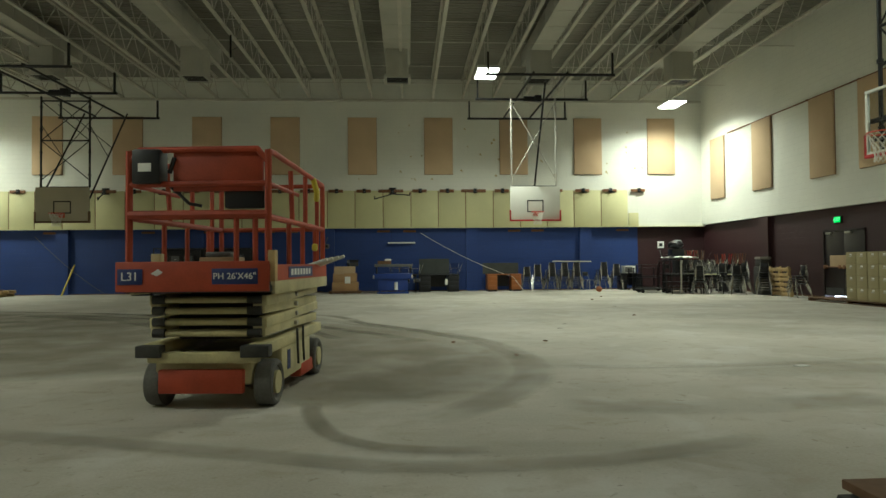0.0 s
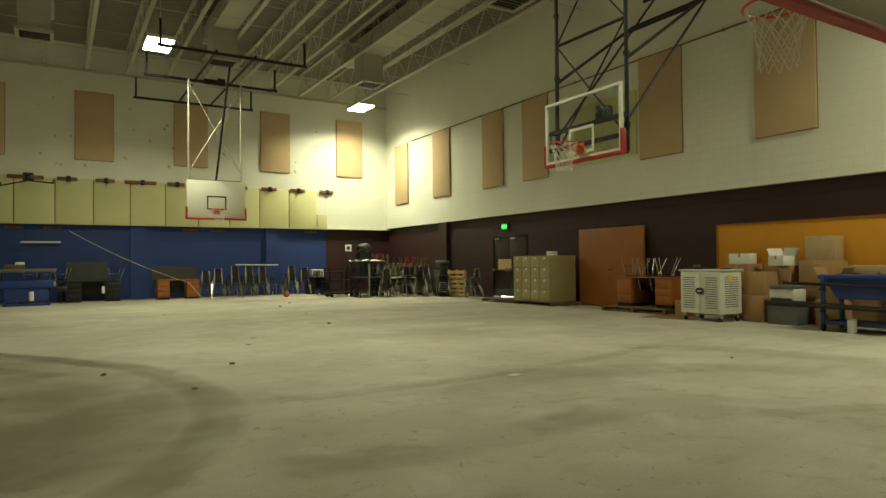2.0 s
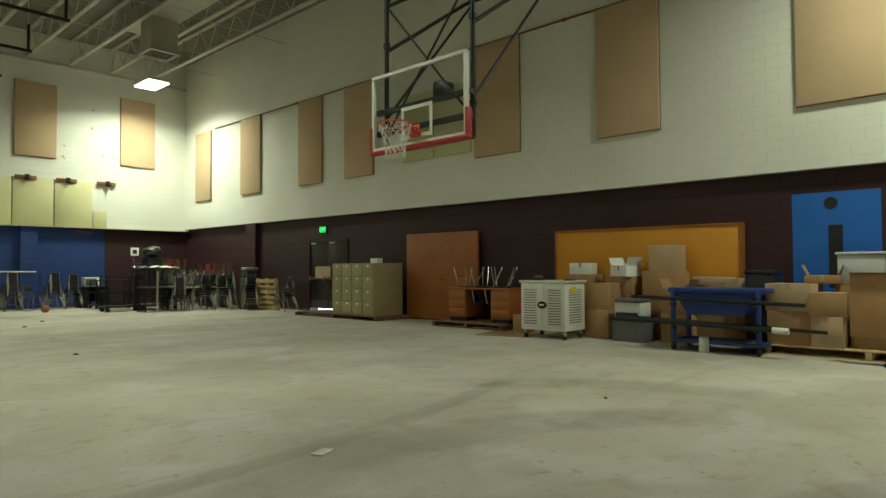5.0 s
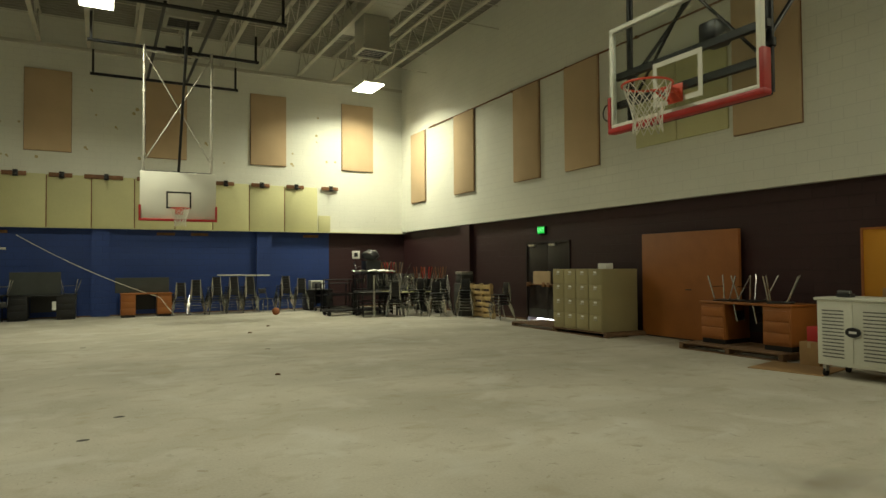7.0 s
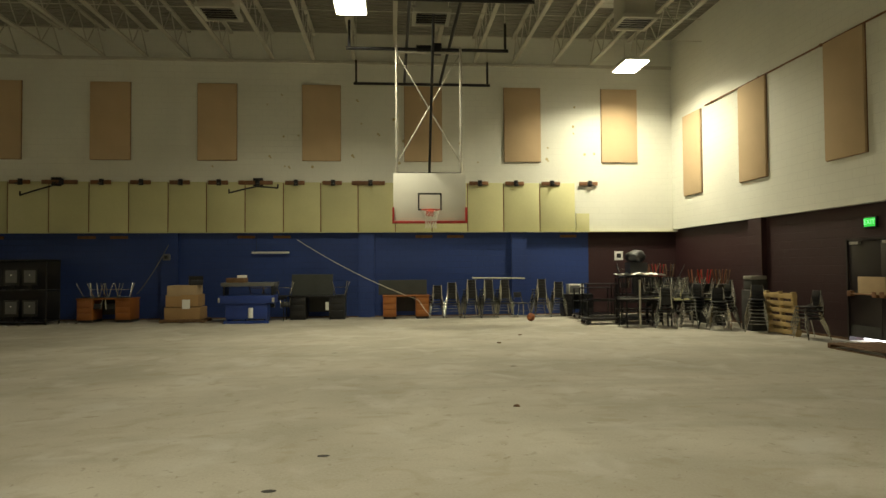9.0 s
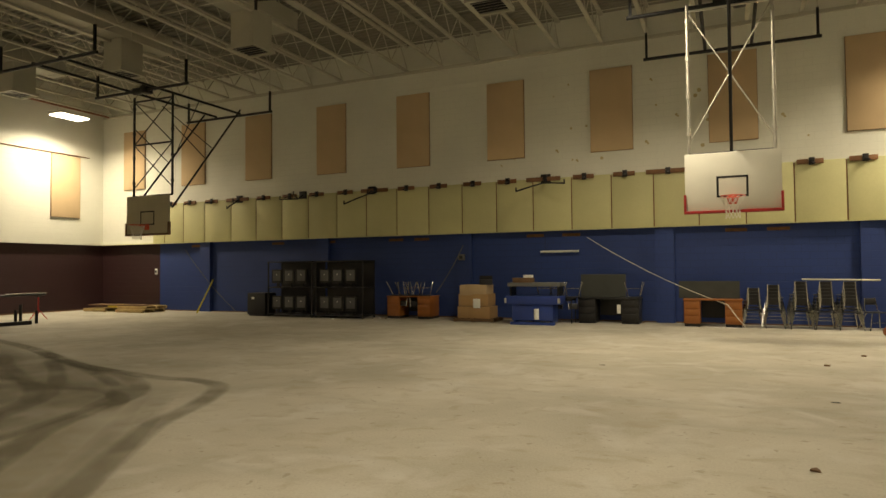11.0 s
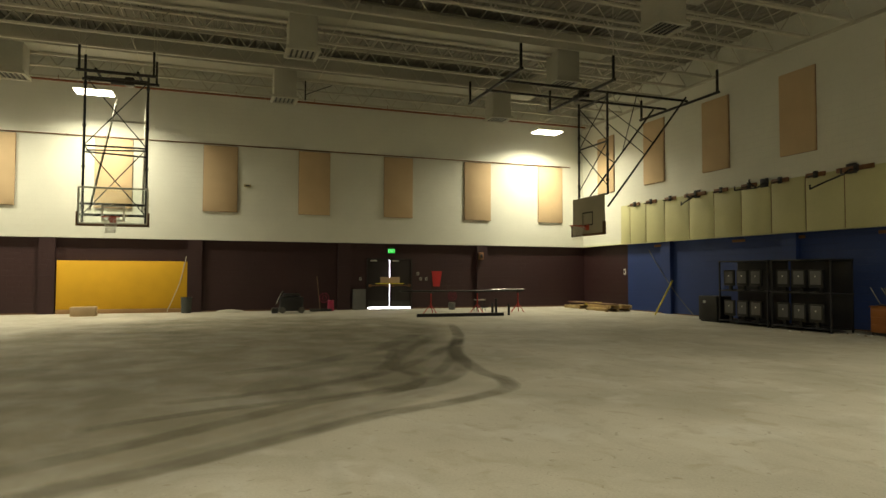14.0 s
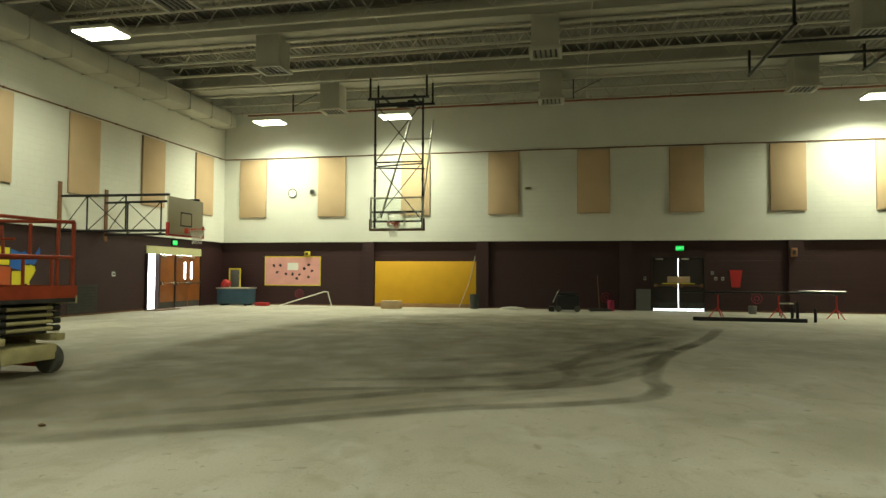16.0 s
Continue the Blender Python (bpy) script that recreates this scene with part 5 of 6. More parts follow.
random.seed(11)
for x, y, z, w, d, h, rz, mt, lb, fl in (
        (12.95, 9.72, 0, 0.5, 0.62, 0.62, 2, CARD, "brown cardboard box behind the white cart", 0), (12.95, 9.74, 0.62, 0.48, 0.56, 0.54, -3, CARD, "brown cardboard box behind the white cart", 0),
        (12.92, 9.74, 1.16, 0.3, 0.46, 0.22, 6, PAPER, "white printed carton on the boxes", 0),
        (12.42, 9.03, 0, 0.5, 0.46, 0.52, 0, CARD, "brown cardboard box on the floor", 0), (12.45, 9.03, 0.52, 0.5, 0.44, 0.48, 3, CARD, "brown cardboard box in a pile", 0),
        (12.95, 8.85, 0, 0.46, 0.6, 0.6, 0, CARD, "brown cardboard box in a pile", 0), (12.95, 8.85, 0.6, 0.44, 0.58, 0.52, -4, CARD, "brown cardboard box in a pile", 0),
        (12.85, 8.8, 1.12, 0.34, 0.46, 0.2, -22, PAPER, "tilted white carton on the boxes", 1),
        (12.92, 8.05, 0, 0.5, 0.7, 0.66, 2, CARD, "brown cardboard box in a pile", 0), (12.92, 8.05, 0.66, 0.5, 0.66, 0.56, -3, CARD, "brown cardboard box with open flaps", 0),
        (12.95, 8.03, 1.22, 0.4, 0.54, 0.47, 5, CARDL, "tall pale cardboard box on top of the pile", 0),
        (12.5, 7.62, 0, 0.45, 0.5, 0.5, 4, CARD, "brown cardboard box behind the blue trolley", 0), (12.52, 7.6, 0.5, 0.45, 0.5, 0.42, -6, CARD, "brown cardboard box behind the blue trolley", 1),
        (12.85, 7.2, 0, 0.5, 0.6, 0.98, 2, CARD, "brown cardboard box behind the blue trolley", 0), (12.8, 7.15, 0.98, 0.4, 0.6, 0.14, 8, CARDL, "pale flat carton on the pile", 0),
        (12.85, 6.72, 0.0, 0.48, 0.36, 0.9, -4, CARD, "brown cardboard box behind the blue trolley", 0), (12.8, 6.74, 0.9, 0.4, 0.34, 0.2, 5, CARDL, "pale flat carton on the pile", 0),
        (12.3, 5.8, 0.14, 0.5, 0.62, 0.5, 0, CARD, "brown cardboard box on a wooden pallet", 0), (12.3, 5.8, 0.64, 0.52, 0.64, 0.4, -3, CARDL, "pale cardboard box in a stack", 0),
        (12.5, 5.45, 1.04, 0.4, 0.46, 0.12, 8, CARD, "open brown cardboard box on the stack", 1),
        (12.25, 5.32, 0.14, 0.46, 0.4, 0.44, 0, CARDL, "pale cardboard box on a wooden pallet", 0), (12.25, 5.34, 0.58, 0.48, 0.46, 0.34, 9, CARD, "brown cardboard box tipped on the stack", 0),
        (12.72, 5.0, 0.14, 0.44, 0.6, 0.88, 0, CARD, "tall brown cardboard box behind the table", 0), (12.35, 4.85, 0.14, 0.3, 0.4, 0.7, 0, CARD, "brown cardboard box behind the table", 0),
        (12.45, 4.1, 0.14, 0.5, 0.95, 0.56, 0, CARD, "long brown cardboard box behind the table", 0), (12.45, 4.1, 0.70, 0.48, 0.92, 0.53, 2, CARD, "long brown cardboard box behind the table", 0),
        (12.42, 4.47, 1.23, 0.3, 0.28, 0.36, 4, CARDL, "pale upright cardboard box on the pile", 0),
        (12.4, 3.96, 1.23, 0.36, 0.5, 0.09, 0, PAPER, "flat white carton on the pile", 0), (12.4, 3.98, 1.32, 0.36, 0.56, 0.22, 3, CARD, "brown cardboard box with open flaps on the pile", 0)):
    carton(x, y, z, w, d, h, rz, mt, lb, bool(fl))
flat_pallet(pose(12.0, 3.5, 0), 1.0, 2.65, PALLET, "pale wooden pallet under the cardboard boxes", 0.14)
pr = thing("printer", "grey-white desktop printer on a dark crate", "printer", pose(12.0, 8.34, 0.42))
part("printer_body", bx(bmesh.new(), (0, -0.25, 0), (0.4, 0.25, 0.26), 0.025), WHITEM, pr)
part("scanner_lid", bx(bmesh.new(), (-0.02, -0.24, 0.265), (0.38, 0.24, 0.33), 0.02), GREYG, pr)
part("paper_tray", bx(bmesh.new(), (-0.05, -0.2, 0.02), (0.0, 0.2, 0.09), 0.01), DARKM, pr)
cr = thing("crate", "dark plastic crate on a low board", "crate", pose(12.0, 8.04, 0))
part("crate_body", bx(bmesh.new(), (0, 0, 0.0), (0.42, 0.6, 0.40), 0.015), GREYG, cr)
part("crate_rim", bx(bmesh.new(), (-0.015, -0.015, 0.36), (0.435, 0.615, 0.42), 0.01), DARKM, cr)
tb_ = thing("plastic_tub", "clear plastic storage tub with lid on the boxes", "storage tub", pose(12.7, 4.97, 1.14))
part("tub", bx(bmesh.new(), (-0.2, -0.3, -0.12), (0.2, 0.3, 0.32), 0.03), PLASTIC, tb_)
part("lid", bx(bmesh.new(), (-0.22, -0.32, 0.32), (0.22, 0.32, 0.36), 0.012), PLASTIC, tb_)
bk = thing("equipment_case", "black equipment case standing behind the trolley", "case", pose(12.62, 6.3, 0) @ Matrix.Diagonal((1, 0.62, 1.05, 1)))
part("case_body", bx(bmesh.new(), (-0.25, -0.35, 0), (0.25, 0.35, 1.12), 0.02), DARKM, bk)
part("lid", bx(bmesh.new(), (-0.26, -0.36, 1.12), (0.26, 0.36, 1.18), 0.01), DARKM, bk)

bt = thing("blue_trolley", "dark blue hopper trolley on castors carrying black pipes", "trolley", pose(11.55, 6.0, 0))
b = bmesh.new()
poly(b, [(0.05, 0.1, 0.92), (0.05, 1.35, 0.92), (0.05, 1.12, 0.56), (0.05, 0.3, 0.56)], (0.55, 0, 0))
part("hopper", b, BLUEP, bt, smooth=False)
part("hopper_rim", bx(bmesh.new(), (0.0, 0.0, 0.90), (0.65, 1.42, 0.97), 0.015), BLUEP, bt)
for x in (0.02, 0.62):
    for y in (0.08, 1.34):
        part("post", bx(bmesh.new(), (x - 0.03, y - 0.03, 0.12), (x + 0.03, y + 0.03, 0.98), 0.006), BLUEP, bt)
        w = part("castor", rod(bmesh.new(), (x, y - 0.02, 0.06), (x, y + 0.02, 0.06), 0.06, 16), DARKM, bt)
part("base_frame", boxes(((0, 0.05, 0.12), (0.65, 0.1, 0.17)), ((0, 1.32, 0.12), (0.65, 1.37, 0.17)), ((0, 0.1, 0.12), (0.05, 1.32, 0.17)), ((0.6, 0.1, 0.12), (0.65, 1.32, 0.17))), BLUEP, bt)
part("lower_shelf", boxes(((0.05, 0.1, 0.13), (0.6, 1.32, 0.15))), DUSTK, bt)
for p, q, r, mt in (((-0.08, -0.55, 0.76), (-0.06, 2.0, 0.82), 0.028, BLACK), ((-0.12, -0.15, 0.40), (-0.1, 2.25, 0.46), 0.035, BLACK), ((-0.04, -0.8, 0.40), (-0.04, 1.9, 0.48), 0.025, BLACK), ((-0.12, -0.35, 0.395), (-0.12, -0.14, 0.40), 0.045, WHITEM)):
    part("pipe", rod(bmesh.new(), p, q, r, 12), mt, bt, "white pipe end" if mt is WHITEM else "")
for y in (0.1, 1.3):
    for z in (0.34, 0.71):
        part("pipe_rest", boxes(((-0.15, y - 0.02, z), (0.02, y + 0.02, z + 0.025))), BLACK, bt)
jar = thing("paint_can", "white cylindrical can standing on the floor", "can", pose(11.52, 6.85, 0))
part("can_body", rod(bmesh.new(), (0, 0, 0), (0, 0, 0.22), 0.07, 18), PAPER, jar)
part("lid", rod(bmesh.new(), (0, 0, 0.22), (0, 0, 0.235), 0.065, 18), GALV, jar)

ft = thing("folded_table", "large plywood table top standing on edge on a folded black frame", "table", pose(11.62, 3.32, 0) @ Matrix.Diagonal((1, 1.13, 1, 1)))
part("tabletop", bx(bmesh.new(), (0, 0, 0.36), (0.05, 1.45, 1.20), 0.008, tilt=(0, 4)), PLY, ft)
part("table_edge", boxes(((-0.02, 0.0, 1.198), (0.09, 1.45, 1.21))), PALLETD, ft)
for y in (0.18, 1.1):
    part("leg_frame", path(bmesh.new(), [(-0.1, y, 0.02), (0.35, y, 0.02), (0.2, y, 0.55), (0.06, y, 0.75)], 0.022), BLACK, ft)
part("leg_tie", rod(bmesh.new(), (0.12, 0.18, 0.3), (0.12, 1.1, 0.3), 0.02), BLACK, ft)
part("seat_panel", bx(bmesh.new(), (0.1, 0.2, 0.12), (0.4, 1.1, 0.34), 0.02), SIGNB, ft)
part("note", boxes(((-0.035, 0.38, 0.28), (-0.030, 0.5, 0.42))), YELP, ft, "yellow paper note")
flat_pallet(pose(12.45, 2.55, 0), 0.72, 1.9, PLY, "low plywood pallet along the wall")
bs = thing("bookcase", "black open bookcase with a few papers on its shelves", "bookcase", pose(12.62, 2.70, 0.12) @ Matrix.Diagonal((1, 1.02, 1.07, 1)))
part("side_panel", bx(bmesh.new(), (0, 0, 0), (0.42, 0.025, 1.08), 0.003), DARKM, bs), part("side_panel", bx(bmesh.new(), (0, 0.75, 0), (0.42, 0.775, 1.08), 0.003), DARKM, bs)
part("back_panel", boxes(((0.40, 0.025, 0), (0.42, 0.75, 1.08))), DARKM, bs)
for z in (0.05, 0.4, 0.75, 1.06):
    part("shelf", boxes(((0.0, 0.025, z), (0.40, 0.75, z + 0.022))), DARKM, bs)
for y, z in ((0.3, 0.42), (0.2, 0.77), (0.25, 0.07)):
    part("paper_stack", bx(bmesh.new(), (0.02, y, z), (0.25, y + 0.3, z + 0.03)), PAPER, bs)
for y, h, r in ((3.34, 0.42, 0.135), (3.0, 0.30, 0.145)):
    k = thing("stock_pot", "dented steel stock pot on the bookcase", "pot", pose(12.85, y, 1.28), "stock pots")
    part("base_ring", rod(bmesh.new(), (0, 0, 0), (0, 0, 0.12), r * 0.98, 22), DARKM, k)
    part("pot", rod(bmesh.new(), (0, 0, 0.12), (0, 0, 0.12 + h), r, 24), STEEL, k)
    part("lid", rod(bmesh.new(), (0, 0, 0.12 + h), (0, 0, 0.15 + h), r * 1.05, 24, r * 0.8), STEEL, k)
    part("lid_knob", rod(bmesh.new(), (0, 0, 0.15 + h), (0, 0, 0.19 + h), 0.02, 10), DARKM, k)
bg = thing("plastic_bag", "white and yellow plastic bag stuffed on a wall shelf", "bag", pose(13.2, 2.2, 1.42))
b = bmesh.new()
bmesh.ops.create_icosphere(b, subdivisions=3, radius=0.2)
for v in b.verts:
    v.co *= 1 + 0.45 * noise.noise(v.co * 11)
    v.co.z *= 1.15
part("bag_body", b, PAPER, bg)
b = bmesh.new()
bmesh.ops.create_icosphere(b, subdivisions=3, radius=0.13)
for v in b.verts:
    v.co *= 1 + 0.55 * noise.noise(v.co * 14)
    v.co += Vector((-0.06, -0.12, 0.08))
    v.co.z *= 1.2
part("yellow_bag", b, YELP, bg, "crumpled yellow bag")
part("wall_shelf", bx(bmesh.new(), (-0.02, -0.22, -0.24), (0.17, 0.2, -0.22), 0.004), BLACK, bg)

# ---------- north-east corner ----------
up = thing("wooden_pallet", "pale wooden pallet standing upright against a stack", "pallet", pose(12.70, 20.35, 0, 0, -6, 0), "pallets")
for i in range(6):
    part("slat", bx(bmesh.new(), (-0.02, 0, 0.03 + i * 0.165), (0.0, 1.1, 0.13 + i * 0.165), 0.003), PALLET, up)
for y in (0.0, 0.5, 1.02):
    part("stringer", bx(bmesh.new(), (0.001, y, 0.0), (0.09, y + 0.08, 1.0), 0.003), PALLET, up)
for i in range(4):
    part("back_slat", bx(bmesh.new(), (0.092, 0, 0.05 + i * 0.27), (0.11, 1.1, 0.15 + i * 0.27), 0.003), PALLET, up)
tr = thing("trash_can", "tall grey bin with a pale domed top", "trash can", pose(12.65, 21.9, 0))
part("bin_body", bx(bmesh.new(), (-0.24, -0.24, 0), (0.24, 0.24, 1.0), 0.03), DUSTK, tr)
part("bin_top", bx(bmesh.new(), (-0.2, -0.2, 1.0), (0.22, 0.22, 1.26), 0.05), DUSTK, tr)
part("bin_flap", bx(bmesh.new(), (-0.22, -0.18, 1.26), (0.2, 0.18, 1.35), 0.02), GALV, tr, "pale bin flap")
chair_stack(12.75, 19.95, -90, 4)


def work_table(m, w, d, h, top, label):
    t = thing("work_table", label, "table", m, "stacked tables")
    part("tabletop", bx(bmesh.new(), (0, 0, h - 0.03), (w, d, h), 0.006), top, t)
    for x in (0.05, w - 0.05):
        for y in (0.05, d - 0.05):
            part("leg", rod(bmesh.new(), (x, y, 0), (x, y, h - 0.03), 0.018, 8), BLACK, t)
    part("apron", boxes(((0.05, 0.03, h - 0.1), (w - 0.05, 0.05, h - 0.03)), ((0.05, d - 0.05, h - 0.1), (w - 0.05, d - 0.03, h - 0.03))), BLACK, t)
    return t


for x, y, w, d, rz in ((10.9, 23.1, 1.5, 0.75, 3), (11.0, 24.3, 1.5, 0.75, -4), (11.3, 25.5, 1.5, 0.75, 2)):
    work_table(pose(x, y, 0, 0, 0, rz), w, d, 0.72, CREAM if y < 24 else DARKM, "table with black legs, loaded with upturned chairs")
    for k in range(4):
        upturned(x + 0.2 + k * 0.36, y + 0.35, 0.72, 25 * k)
        copy_thing(CHAIR, pose(x + 0.25 + k * 0.36, y + 0.42, 0.72 + 0.455 + 0.10, 180, 0, 25 * k + 8))
for k, (x, y, mt) in enumerate(((11.2, 25.9, RUST), (11.45, 26.05, PALLETD), (11.7, 26.0, RUST), (11.95, 26.1, REDM), (12.2, 25.9, PALLETD), (12.6, 25.0, RUST), (12.75, 24.65, PALLETD), (12.5, 24.2, REDM), (12.75, 23.85, RUST), (12.6, 23.35, PALLETD))):
    t = thing("stacked_stool", "upturned stool with dark wooden and metal legs", "stool", pose(x, y, 0.72 if y > 25.5 else 0.0), "stacked stools")
    h0 = 0.55 if y > 25.5 else 1.1
    part("seat", rod(bmesh.new(), (0, 0, 0), (0, 0, h0), 0.17, 16), DARKM, t)
    for a in range(4):
        part("leg", rod(bmesh.new(), (0.12 * math.cos(a * 1.57), 0.12 * math.sin(a * 1.57), h0), (0.2 * math.cos(a * 1.57), 0.2 * math.sin(a * 1.57), h0 + 0.4), 0.016, 6), mt, t)
chair_stack(11.5, 22.75, -60, 5)
chair_stack(12.2, 22.55, -80, 5)
chair_stack(11.85, 22.2, -20, 4)
chair_stack(12.45, 21.5, -35, 5)
for tx, ty, rz in ((10.55, 23.3, -6), (9.75, 23.0, 4)):
    work_table(pose(tx, ty, 0, 0, 0, rz), 1.35, 0.6, 0.74, CREAM if tx > 10 else DARKM, "low table with a worn pale top and black legs")


def rack(m, w, d, h, label):
    t = thing("cart_rack", label, "rack", m, "black racks")
    for x in (0, w):
        for y in (0, d):
            part("post", bx(bmesh.new(), (x - 0.018, y - 0.018, 0.1), (x + 0.018, y + 0.018, h)), BLACK, t)
            part("castor", rod(bmesh.new(), (x, y - 0.015, 0.045), (x, y + 0.015, 0.045), 0.045, 12), DARKM, t)
            part("castor_stem", rod(bmesh.new(), (x, y, 0.045), (x, y, 0.11), 0.012, 6), GALV, t)
    for z in (0.12, h * 0.55, h - 0.02):
        part("shelf", bx(bmesh.new(), (-0.02, -0.02, z), (w + 0.02, d + 0.02, z + 0.025), 0.004), BLACK, t)
    return t


rack(pose(9.35, 25.0, 0), 0.9, 0.55, 1.1, "black steel rolling rack")
rack(pose(10.25, 24.3, 0), 1.0, 0.6, 1.3, "black steel rolling rack piled with sheets")
b = bmesh.new()
bmesh.ops.create_grid(b, x_segments=14, y_segments=8, size=0.5)
for v in b.verts:
    v.co = Vector((v.co.x * 1.25, v.co.y * 0.8, 0.03 + 0.16 * abs(noise.noise(v.co * 5))))
bmesh.ops.solidify(b, geom=b.faces[:], thickness=0.01)
dolly = thing("flat_dolly", "low black steel dolly on castors", "dolly", pose(8.95, 23.9, 0))
part("deck", bx(bmesh.new(), (0, 0, 0.13), (1.15, 0.6, 0.18), 0.008), BLACK, dolly)
for x in (0.08, 1.07):
    for y in (0.08, 0.52):
        part("castor", rod(bmesh.new(), (x, y - 0.02, 0.065), (x, y + 0.02, 0.065), 0.065, 14), DARKM, dolly)
rack(pose(9.4, 26.0, 0), 1.1, 0.6, 0.95, "low black steel rack with flat shelves")
rack(pose(11.0, 26.65, 0), 1.2, 0.6, 1.25, "tall black steel rack by the corner")
rack(pose(12.35, 26.2, 0), 0.7, 0.9, 1.2, "tall black steel rack by the corner")
rack(pose(9.9, 23.75, 0), 0.9, 0.4, 0.75, "low black steel rack with flat shelves")
for kx, ky in ((11.2, 26.95), (11.6, 26.9), (12.0, 26.95), (12.6, 26.5)):
    upturned(kx, ky, 1.255 if kx < 12.3 else 1.205, 30 * kx)
chair_stack(10.75, 22.85, 160, 4)
chair_stack(12.75, 23.5, -90, 6)
chair_stack(12.75, 24.2, -90, 6)
ps = solid("plastic_sheet", b, PAPER, "crumpled white sheet lying on the rack", "sheet", smooth=True)
ps.matrix_basis = pose(10.75, 24.6, 1.31)
b = bmesh.new()
bmesh.ops.create_icosphere(b, subdivisions=3, radius=0.3)
for v in b.verts:
    v.co *= 1 + 0.25 * noise.noise(v.co * 6)
    v.co.z *= 0.62
gb = solid("garbage_bag", b, DARKM, "shiny black garbage bag lying on the pile", "bag", smooth=True)
gb.matrix_basis = pose(10.85, 25.1, 1.90)
carton(10.85, 25.1, 1.3, 0.5, 0.45, 0.42, 0, DARKM, "black box under the garbage bag", tape=False)
solid("floor_pole", rod(bmesh.new(), (10.15, 23.05, 0), (10.15, 23.05, 1.25), 0.03), GALV, "steel volleyball post standing on the floor", "pole", smooth=True)
av = desk(pose(9.15, 26.9, 0), 1.0, 0.6, 0.72, DARKM, "black table against the wall")
mc = thing("microwave", "white microwave oven on the black table", "microwave", pose(9.35, 27.0, 0.72))
part("case", bx(bmesh.new(), (0, 0, 0), (0.5, 0.38, 0.32), 0.015), WHITEM, mc)
part("door_glass", bx(bmesh.new(), (0.03, -0.012, 0.04), (0.36, 0, 0.28), 0.004), GREYG, mc)
part("control_panel", boxes(((0.38, -0.006, 0.03), (0.48, 0, 0.29))), PAPER, mc)

# ---------- north wall row ----------
for x, n in ((5.05, 4), (5.55, 5), (6.15, 6), (6.70, 6), (7.22, 6), (8.42, 6), (9.0, 5)):
    chair_stack(x, 27.05, 172 if n % 2 else 186, n)
chair_stack(7.78, 27.1, 20, 1)
solid("chair_rail_pole", rod(bmesh.new(), (6.2, 27.0, 1.27), (7.9, 27.0, 1.245), 0.02), ROPE, "pale pole lying across the chair stacks", "pole", smooth=True)
desk(pose(3.33, 26.75, 0), 1.48, 0.75, 0.74, OWOOD, "orange-brown wooden desk with drawers by the blue wall")
solid("board_panel", bx(bmesh.new(), (3.2, 27.25, 0.742), (4.75, 27.3, 1.22), 0.006), DGREEN, "dark slate board standing on the desk", "board")
solid("floor_strip", bx(bmesh.new(), (3.9, 26.6, 0), (4.7, 26.64, 0.015)), PAPER, "white strip lying on the floor", "strip")
desk(pose(0.42, 26.95, 0), 1.75, 0.75, 0.74, DARKM, "black office desk by the blue wall")
solid("board_panel", bx(bmesh.new(), (0.45, 27.3, 0.742), (1.75, 27.36, 1.42), 0.006), DGREEN, "dark slate board standing on the black desk", "board")
upturned(1.98, 27.3, 0.74, 10)
solid("paper_roll", bx(bmesh.new(), (1.55, 26.935, 0.3), (1.65, 26.949, 0.55), 0.002), PAPER, "white label hanging on the desk front", "label")
bb2 = thing("folding_table_cart", "blue plastic table cart loaded with folded tables", "cart", pose(-1.45, 25.85, 0))
part("tabletop", bx(bmesh.new(), (0, 0, 0.58), (1.6, 0.75, 0.82), 0.02), BLUEP, bb2)
part("front_skirt", bx(bmesh.new(), (0.2, 0.05, 0.12), (1.4, 0.12, 0.58), 0.01), BLUEP, bb2)
part("side_leg", bx(bmesh.new(), (0.22, 0.1, 0.06), (0.30, 0.7, 0.58), 0.01), BLUEP, bb2), part("side_leg", bx(bmesh.new(), (1.30, 0.1, 0.06), (1.38, 0.7, 0.58), 0.01), BLUEP, bb2)
part("foot_beam", bx(bmesh.new(), (0.15, 0.0, 0.0), (1.45, 0.12, 0.08), 0.01), BLUEP, bb2)
part("white_roll", rod(bmesh.new(), (0.93, 0.03, 0.16), (0.93, 0.03, 0.46), 0.07, 14), PAPER, bb2)
for s in (0.02, 1.58):
    part("corner_bracket", bx(bmesh.new(), (s - 0.03, -0.02, 0.62), (s + 0.03, 0.1, 0.76), 0.01), GALV, bb2)
ft2 = thing("folding_table", "grey folding table resting on the blue cart", "table", pose(-1.4, 25.95, 0.82))
part("tabletop", bx(bmesh.new(), (0, 0, 0.27), (1.55, 0.6, 0.38), 0.01), GREYG, ft2)
for x in (0.05, 1.45):
    part("leg_panel", boxes(((x, 0.05, 0), (x + 0.05, 0.55, 0.27))), BLACK, ft2)
carton(-1.0, 26.25, 1.2, 0.55, 0.4, 0.14, 0, PALLETD, "flat brown box on the folding table", tape=False)
carton(-0.85, 26.25, 1.34, 0.25, 0.2, 0.08, 0, PAPER, "small white box on the brown box", tape=False)
for x in (-0.55, -0.15, 0.3):
    upturned(x, 26.9, 0.75, 12)
work_table(pose(-0.9, 26.65, 0), 1.25, 0.6, 0.75, DARKM, "black table holding upturned chairs")
flat_pallet(pose(-3.3, 26.35, 0), 1.3, 0.95, PALLETD, "dark wooden pallet under stacked cartons", 0.1)
